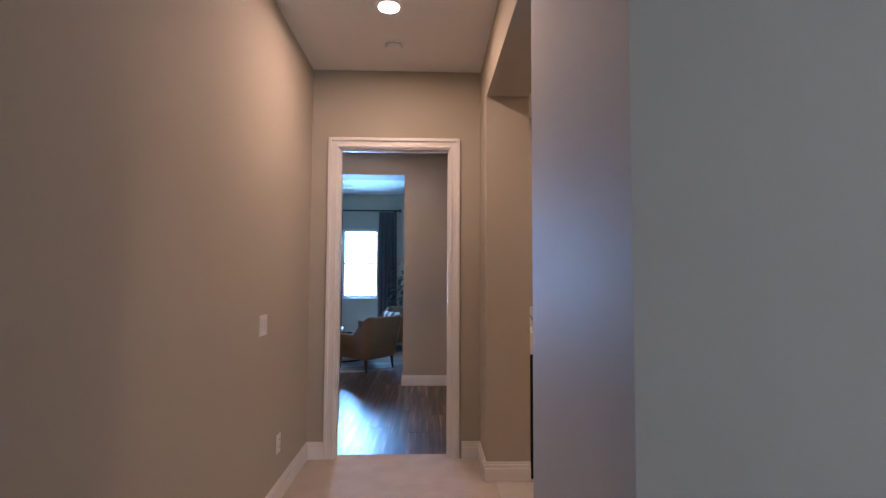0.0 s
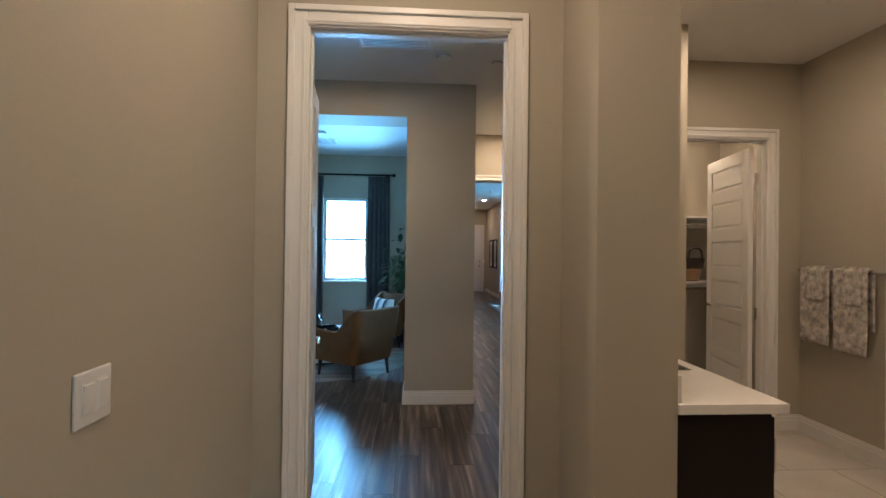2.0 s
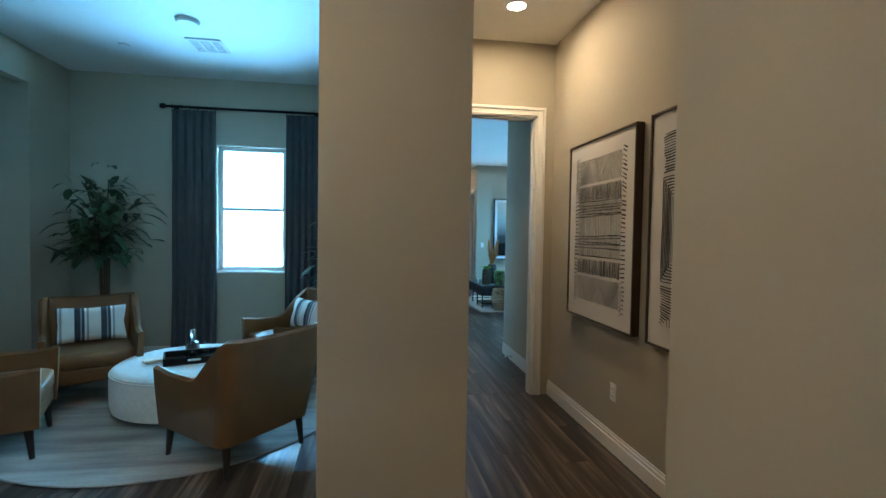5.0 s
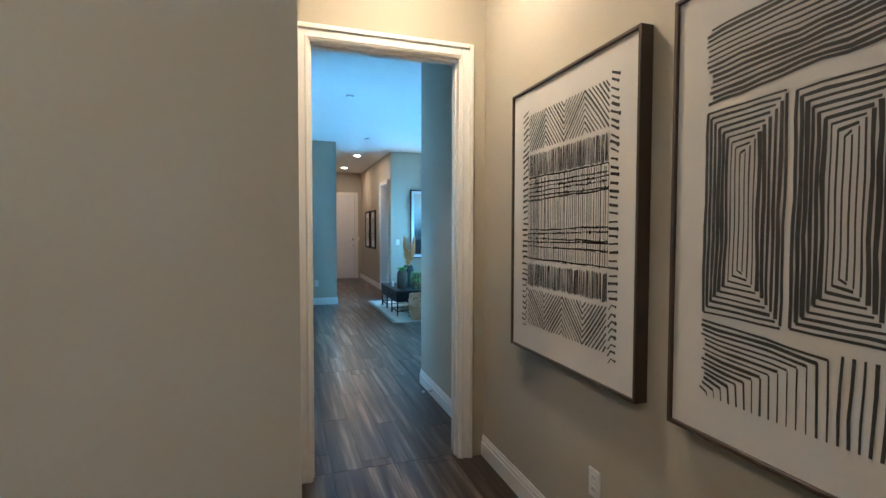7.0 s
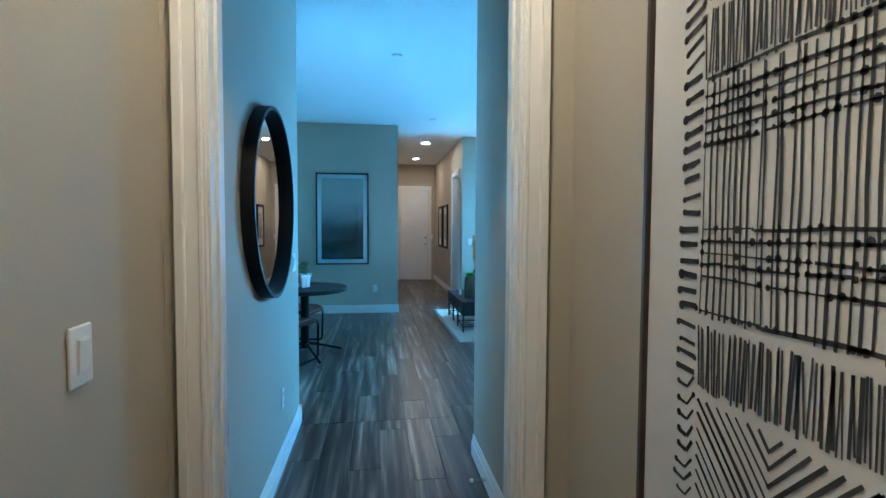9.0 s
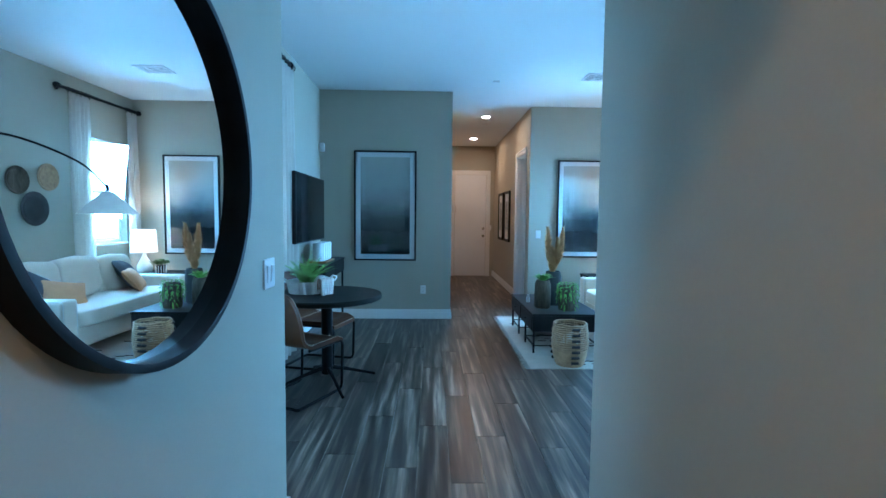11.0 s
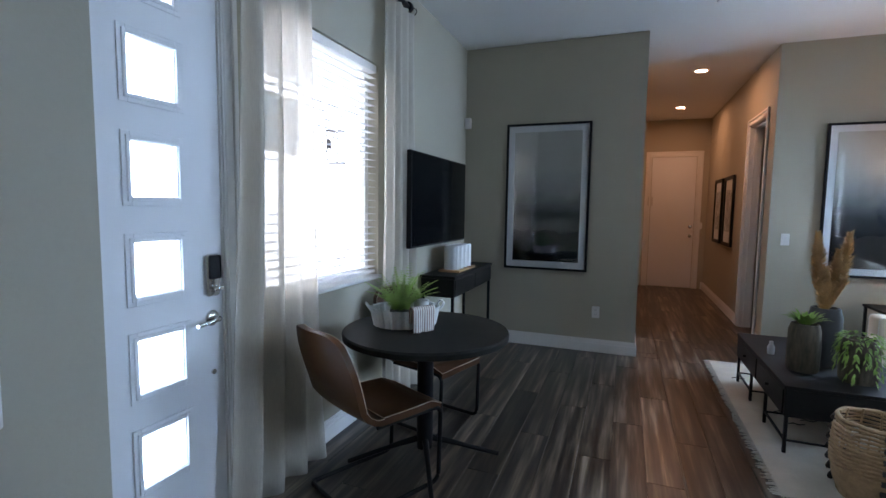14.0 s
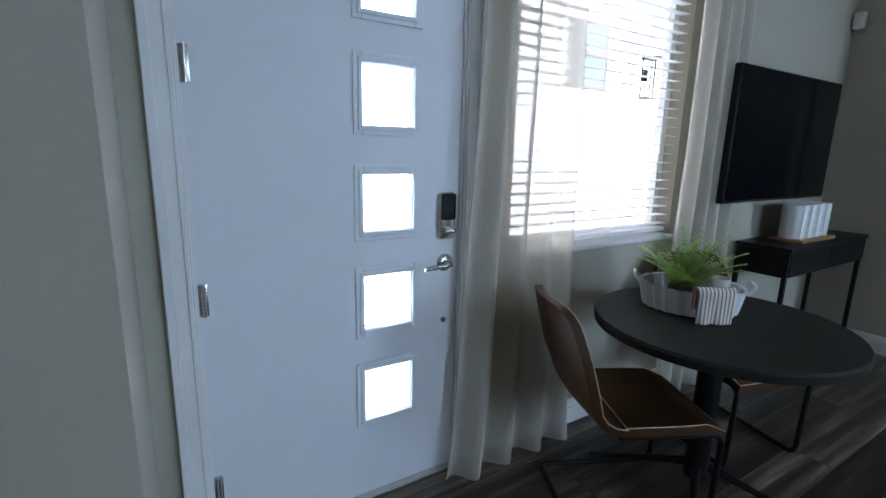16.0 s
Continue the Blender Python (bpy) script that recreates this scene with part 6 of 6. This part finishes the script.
for k in range(130):
    a, e = rr.random() * 6.28, rr.uniform(0.1, 1.4)
    leaf_blade(bm, Vector((rr.gauss(0, 0.035), rr.gauss(0, 0.035), 0.12 + 0.04 * rr.random())), Vector((math.cos(a), math.sin(a), e)), rr.uniform(0.05, 0.10), 0.032, 0.3)
part("leaves", bm, SUCC, th, "", True)

# arc lamp
th = thing("arc_lamp", "black arching floor lamp with a cone linen shade", "floor lamp", (4.30, 10.75, 0))
bm = bm_new()
lathe(bm, [(0.17, 0), (0.17, 0.03), (0.15, 0.04), (0.02, 0.045)], 36)
part("base", bm, BLACK, th, "heavy round base", True)
arc = []
P = [Vector((0, 0, 0.04)), Vector((0.04, -0.06, 1.2)), Vector((-0.04, 0.20, 1.95)), Vector((-0.20, 0.75, 2.10)), Vector((-0.40, 1.40, 1.93)), Vector((-0.475, 1.74, 1.68))]
for s in range(5):
    p0, p1, p2, p3 = P[max(0, s - 1)], P[s], P[s + 1], P[min(5, s + 2)]
    for k in range(10):
        t = k / 10
        arc.append(0.5 * ((2 * p1) + (p2 - p0) * t + (2 * p0 - 5 * p1 + 4 * p2 - p3) * t * t + (3 * p1 - p0 - 3 * p2 + p3) * t ** 3))
bm = tube(bm_new(), arc + [P[5]], 0.011, 12)
part("arm", bm, BLACK, th, "", True)
bm = bm_new()
lathe(bm, [(0.012, 1.72), (0.022, 1.70), (0.022, 1.62), (0.012, 1.60)], 14, (-0.475, 1.74, 0))
part("lamp_holder", bm, BLACK, th, "", True)
bm = bm_new()
lathe(bm, [(0.035, 1.635), (0.06, 1.625), (0.295, 1.385), (0.292, 1.380), (0.055, 1.615), (0.035, 1.625), (0.035, 1.635)], 40, (-0.475, 1.75, 0), cap=False)
part("shade", bm, ARCSHADE, th, "pale linen cone shade", True)

# television and console
th = thing("television", "large black flat television mounted on the wall", "television", (-0.05, 12.42, 1.465), 90)
bm = bm_new()
box(bm, -0.625, -0.145, -0.365, 0.625, -0.105, 0.365, 0.006)
part("housing", bm, BLACK, th)
bm = bm_new()
box(bm, -0.615, -0.1475, -0.350, 0.615, -0.1455, 0.357)
part("screen", bm, SCREEN, th, "glossy black screen")
bm = bm_new()
box(bm, -0.2, -0.104, -0.15, 0.2, -0.002, 0.15, 0.004)
part("wall_bracket", bm, BLACK, th)
th = thing("console_table", "slim black wooden console table with drawers", "console table", (-0.03, 12.27, 0))
bm = bm_new()
box(bm, 0.0, 0, 0.66, 0.30, 1.14, 0.815, 0.003)
part("body", bm, BLACKWOOD, th)
bm = bm_new()
box(bm, -0.003, -0.01, 0.816, 0.31, 1.15, 0.84, 0.003)
part("tabletop", bm, BLACKWOOD, th)
for k in range(2):
    bm = bm_new()
    box(bm, 0.301, 0.015 + 0.56 * k, 0.672, 0.308, 0.565 + 0.56 * k, 0.806, 0.002)
    part("drawer", bm, BLACKWOOD, th)
for xx in (0.015, 0.285):
    for yy in (0.015, 1.125):
        bm = bm_new()
        box(bm, xx - 0.012, yy - 0.012, 0, xx + 0.012, yy + 0.012, 0.659, 0.001, 1)
        part("leg", bm, BLACK, th)
th = thing("candle_holder", "white ribbed ceramic candle row on a wooden tray", "candle holder", (0.14, 12.73, 0.841))
bm = bm_new()
box(bm, -0.10, -0.24, 0, 0.10, 0.24, 0.022, 0.008, 3)
part("tray", bm, OAK, th, "honey-coloured wooden tray", True)
for k in range(4):
    bm = bm_new()
    yy = -0.165 + 0.11 * k
    t = bmesh.new()
    lathe(t, [(0.02, 0.0), (0.053, 0.0), (0.0545, 0.20), (0.050, 0.208), (0.045, 0.20), (0.043, 0.165), (0.005, 0.163)], 24, sx=1.3)
    for v in t.verts:
        v.co.z += 0.0225
        v.co.x += 0.004 * math.cos(14 * math.atan2(v.co.y, v.co.x)) * (v.co.x > 0)
    join(bm, t, pose(0, yy, 0))
    part("candle_cup", bm, WHITECERAMIC, th, "", True)

# dining table, chairs, tray of greenery
th = thing("dining_table", "round charcoal dining table on a black pedestal", "table", (0.58, 10.95, 0))
bm = bm_new()
lathe(bm, [(0.02, 0.705), (0.435, 0.705), (0.45, 0.712), (0.452, 0.738), (0.445, 0.748), (0.01, 0.75)], 80)
part("tabletop", bm, TABLETOP, th, "", True)
bm = bm_new()
lathe(bm, [(0.045, 0.08), (0.045, 0.66), (0.13, 0.69), (0.16, 0.7045), (0.02, 0.7045)], 28)
part("pedestal", bm, BLACK, th, "", True)
for k in range(4):
    a = radians(28 + 90 * k)
    bm = bm_new()
    tube(bm, bend([(0.03 * math.cos(a), 0.03 * math.sin(a), 0.13), (0.15 * math.cos(a), 0.15 * math.sin(a), 0.10), (0.42 * math.cos(a), 0.42 * math.sin(a), 0.014)], 0.06), 0.018, 10, 0.012)
    part("foot", bm, BLACK, th, "", True)


def dining_chair(loc, rz):
    """Cantilever chair: leather shell on a black sled frame. Faces -y."""
    th = thing("dining_chair", "brown leather cantilever chair with a black sled frame", "chair", loc, rz, "dining chairs")
    def back(u, v):
        """The shell turns up out of the seat, hollows towards the middle and rounds off at its top corners."""
        a = min(1.0, v / 0.28) * math.pi / 2
        y, z = 0.125 + 0.10 * math.sin(a), 0.535 - 0.085 * math.cos(a)
        f = max(0.0, v - 0.28) / 0.72
        return (u * (0.228 + 0.010 * math.sin(math.pi * f) - 0.030 * f ** 4), y + 0.085 * f + 0.05 * (1 - u * u) * min(1, v / 0.5), z + 0.325 * f - 0.045 * f * abs(u) ** 5)

    for nm, fn in (("seat", lambda u, v: (u * (0.225 - 0.02 * (1 - v) ** 3), -0.24 + 0.37 * v, 0.455 - 0.022 * (1 - u * u) * math.sin(math.pi * v) - 0.035 * max(0, 0.2 - v) / 0.2)),
                   ("backrest", back)):
        bm = bm_new()
        n = 14
        g = [[[bm.verts.new(Vector(fn(2 * i / n - 1, j / n)) + (Vector((0, 0, -0.036 * k)) if nm == "seat" else Vector((0, 0.034 * k * min(1, 0.3 + 2.5 * j / n), -0.030 * k * max(0, 1 - 3.0 * j / n))))) for j in range(n + 1)] for i in range(n + 1)] for k in (0, 1)]
        for k in (0, 1):
            for i in range(n):
                for j in range(n):
                    bm.faces.new((g[k][i][j], g[k][i + 1][j], g[k][i + 1][j + 1], g[k][i][j + 1]))
        rim = [(i, 0) for i in range(n)] + [(n, j) for j in range(n)] + [(i, n) for i in range(n, 0, -1)] + [(0, j) for j in range(n, 0, -1)]
        for (a, b), (c, d) in zip(rim, rim[1:] + rim[:1]):
            bm.faces.new((g[0][a][b], g[0][c][d], g[1][c][d], g[1][a][b]))
        bmesh.ops.bevel(bm, geom=[e for e in bm.edges if len(e.link_faces) == 2 and e.calc_face_angle(0) > 0.9], offset=0.012, segments=3, affect="EDGES")
        pt = part(nm, bm, BROWNLEATHER, th, "", True)
        bm = bm_new()
        tube(bm, [Vector(fn(2 * a / n - 1, b / n)) * 1.0 + Vector((0, 0, 0.001 if nm == "seat" else 0)) for a, b in rim + rim[:1]], 0.0022, 5)
        part("stitching", bm, STITCH, pt, "pale edge stitching", True)
    bm = bm_new()
    for s in (-1, 1):
        x = s * 0.205
        tube(bm, bend([(x, 0.15, 0.410), (x, -0.235, 0.408), (x, -0.225, 0.02), (x, 0.26, 0.014)], 0.05, 6), 0.0115, 10)
    tube(bm, bend([(-0.205, 0.22, 0.0135), (-0.205, 0.27, 0.0135), (0.205, 0.27, 0.0135), (0.205, 0.22, 0.0135)], 0.03), 0.0115, 10)
    part("sled_frame", bm, BLACK, th, "black tubular sled frame", True)
    return th


dining_chair((0.45, 10.66, 0), 153)
dining_chair((0.42, 11.44, 0), 74)
th = thing("serving_tray", "washed grey scalloped oval tray on the table", "tray", (0.44, 10.98, 0.751), 35)
bm = bm_new()
n = 96
prof = [(0.0, 0.004), (0.90, 0.004), (1.0, 0.10), (1.02, 0.105), (0.96, 0.10), (0.87, 0.012), (0.0, 0.012)]
rings = []
for r, z in prof:
    rings.append([bm.verts.new(((0.19 * r * (1 + (0.032 if r > 0.85 else 0) * math.cos(24 * a))) * math.cos(a), (0.155 * r * (1 + (0.032 if r > 0.85 else 0) * math.cos(24 * a))) * math.sin(a), z)) for a in [2 * math.pi * k / n for k in range(n)]])
for A, C in zip(rings, rings[1:]):
    for k in range(n):
        bm.faces.new((A[k], A[(k + 1) % n], C[(k + 1) % n], C[k]))
part("body", bm, TRAYTIN, th, "", True)
for s in (-1, 1):
    bm = bm_new()
    tube(bm, bend([(s * 0.188, -0.05, 0.09), (s * 0.215, -0.05, 0.125), (s * 0.215, 0.05, 0.125), (s * 0.188, 0.05, 0.09)], 0.02), 0.006)
    part("handle", bm, TRAYTIN, th, "", True)
th = thing("fern", "fresh green fern in the grey tray", "plant", (0.41, 10.99, 0.764))
bm = bm_new()
lathe(bm, [(0.04, 0), (0.06, 0.01), (0.065, 0.07), (0.02, 0.075)], 20)
part("pot", bm, DARKCERAMIC, th, "", True)
rr = random.Random(21)
for k in range(52):
    bm = bm_new()
    a, el = 2 * math.pi * k / 26 + rr.uniform(-0.25, 0.25), rr.uniform(0.55, 1.5)
    d = Vector((math.cos(a) * math.cos(el), math.sin(a) * math.cos(el), math.sin(el)))
    L = rr.uniform(0.16, 0.36)
    side = Vector((-math.sin(a), math.cos(a), 0))
    for q in range(14):
        f = (q + 1) / 14
        p = Vector((0, 0, 0.06)) + d * L * f - Vector((0, 0, 0.24 * L * f * f))
        for s in (-1, 1):
            leaf_blade(bm, p, side * s + d * 0.5, 0.066 * (1.05 - 0.75 * f) * rr.uniform(0.7, 1.15), 0.014, 0.3)
    part("frond", bm, LEAF, th, "", True)
th = thing("mug", "white ceramic mug in the grey tray", "mug", (0.50, 11.07, 0.764), 200)
bm = bm_new()
lathe(bm, [(0.01, 0.001), (0.033, 0.001), (0.042, 0.02), (0.044, 0.115), (0.040, 0.115), (0.038, 0.02), (0.01, 0.01)], 24)
part("cup", bm, WHITECERAMIC, th, "", True)
bm = tube(bm_new(), bend([(-0.042, 0, 0.10), (-0.075, 0, 0.10), (-0.075, 0, 0.04), (-0.042, 0, 0.04)], 0.022), 0.006)
part("handle", bm, WHITECERAMIC, th, "", True)
bm = towel(bm_new(), 0.14, 0.115, 0.07, 3, 0.01)
tw = part("tea_towel", bm, TEASTRIPE, None, "", True)
tw.matrix_basis = pose(0.585, 10.885, 0.865, 0, 0, -122)
so = tw.modifiers.new("cloth", "SOLIDIFY")
so.thickness = 0.006
tagged(tw, "cream tea towel with thin red stripes over the tray", "towel")

# ---- floor pieces ----
PW, PL = 0.182, 1.22
AREAS = [(-0.05, 1.925, 9.06, 13.478), (1.925, 4.588, 8.465, 14.247), (0.78, 1.925, 7.06, 9.06), (1.705, 1.925, 13.478, 14.247), (0.78, 1.925, 3.88, 7.06), (-0.60, 0.78, 2.74, 5.15), (0.78, 0.93, 2.74, 3.88),
         (1.705, 2.917, 14.247, 18.287), (-2.30, -0.60, 2.74, 5.15), (-2.76, 0.656, 5.15, 8.60), (-4.3, -2.76, 6.0, 7.98), (2.917, 4.5, 14.367, 16.0)]
NEAR = 7
shared, count = {}, 0
vs, fs = [], []
floor_ob = bpy.data.objects["floor"]
rnd = random.Random(4)
for ai, (ax0, ax1, ay0, ay1) in enumerate(AREAS):
    for i in range(math.floor((ax0 + 5) / PW), math.ceil((ax1 + 5) / PW)):
        x0, x1 = max(ax0, i * PW - 5), min(ax1, (i + 1) * PW - 5)
        if x1 - x0 < 0.004:
            continue
        shift = (i * 0.437) % 1.0 * PL
        for j in range(math.floor((ay0 - shift) / PL), math.ceil((ay1 - shift) / PL)):
            y0, y1 = max(ay0, j * PL + shift), min(ay1, (j + 1) * PL + shift)
            if y1 - y0 < 0.004:
                continue
            w, d = round(x1 - x0 - 0.0012, 4), round(y1 - y0 - 0.0012, 4)
            if ai < NEAR and count < 300:
                if (w, d) not in shared:
                    bm = bm_new()
                    lo = [bm.verts.new(p) for p in ((0, 0, -0.007), (w, 0, -0.007), (w, d, -0.007), (0, d, -0.007))]
                    mi = [bm.verts.new(p) for p in ((0, 0, -0.0012), (w, 0, -0.0012), (w, d, -0.0012), (0, d, -0.0012))]
                    to = [bm.verts.new(p) for p in ((0.0012, 0.0012, 0), (w - 0.0012, 0.0012, 0), (w - 0.0012, d - 0.0012, 0), (0.0012, d - 0.0012, 0))]
                    for A, C in ((lo, mi), (mi, to)):
                        for k in range(4):
                            bm.faces.new((A[k], A[(k + 1) % 4], C[(k + 1) % 4], C[k]))
                    bm.faces.new(to)
                    ob = part("plank", bm, PLANK_O, floor_ob)
                    shared[(w, d)] = ob.data
                else:
                    ob = new("plank", shared[(w, d)])
                    ob.parent = floor_ob
                ob.location = (x0 + 0.0006, y0 + 0.0006, 0)
                count += 1
            else:
                b0 = len(vs)
                vs += [(x0 + 0.0006 + a * w + (e if a == 0 else -e), y0 + 0.0006 + c * d + (e if c == 0 else -e), z) for z, e in ((-0.007, 0), (-0.0012, 0), (0, 0.0012)) for a, c in ((0, 0), (1, 0), (1, 1), (0, 1))]
                for r0 in (0, 4):
                    fs += [(b0 + r0 + k, b0 + r0 + (k + 1) % 4, b0 + r0 + 4 + (k + 1) % 4, b0 + r0 + 4 + k) for k in range(4)]
                fs.append((b0 + 8, b0 + 9, b0 + 10, b0 + 11))
me = bpy.data.meshes.new("plank_field")
me.from_pydata(vs, [], fs)
me.materials.append(PLANK_I)
tagged(new("plank_field", me), "dark brown-grey wood planks of the farther rooms", "floor", kind="stuff")

bm = bm_new()
box(bm, 0.92, -0.02, -0.14, 4.9, 2.65, -0.006)
box(bm, 1.05, 2.65, -0.14, 4.9, 3.82, -0.006)
box(bm, 2.07, 3.82, -0.14, 4.9, 4.35, -0.006)
box(bm, 2.09, 4.35, -0.14, 3.88, 6.10, -0.006)
tile_floor = solid("tile_floor", bm, GROUT, "beige stone-look tile floor of the bathroom", "floor", **S)
tshared = {}
for i in range(-1, 9):
    for j in range(0, 11):
        x0, y0 = 0.92 + i * 0.61 + (0.305 if j % 2 else 0), j * 0.61 - 0.02
        x1, y1 = x0 + 0.605, y0 + 0.605
        if y0 > 4.2:
            x0, x1, y1 = max(x0, 2.095), min(x1, 3.87), min(y1, 6.09)
        else:
            x0, x1 = max(x0, 0.922), min(x1, 4.88)
            if y1 > 2.66:
                x0 = max(x0, 1.052)
            if y1 > 3.76 and x0 < 2.09:
                if x1 < 2.4:
                    y1 = 3.76
                else:
                    x0 = 2.09
        if x1 - x0 < 0.05 or y1 - y0 < 0.05:
            continue
        key = (round(x1 - x0, 3), round(y1 - y0, 3))
        if key not in tshared:
            bm = bm_new()
            box(bm, 0, 0, -0.006, key[0], key[1], 0, 0.0015, 1)
            ob = part("tile", bm, TILE, tile_floor)
            tshared[key] = ob.data
        else:
            ob = new("tile", tshared[key])
            ob.parent = tile_floor
        ob.location = (x0, y0, 0)
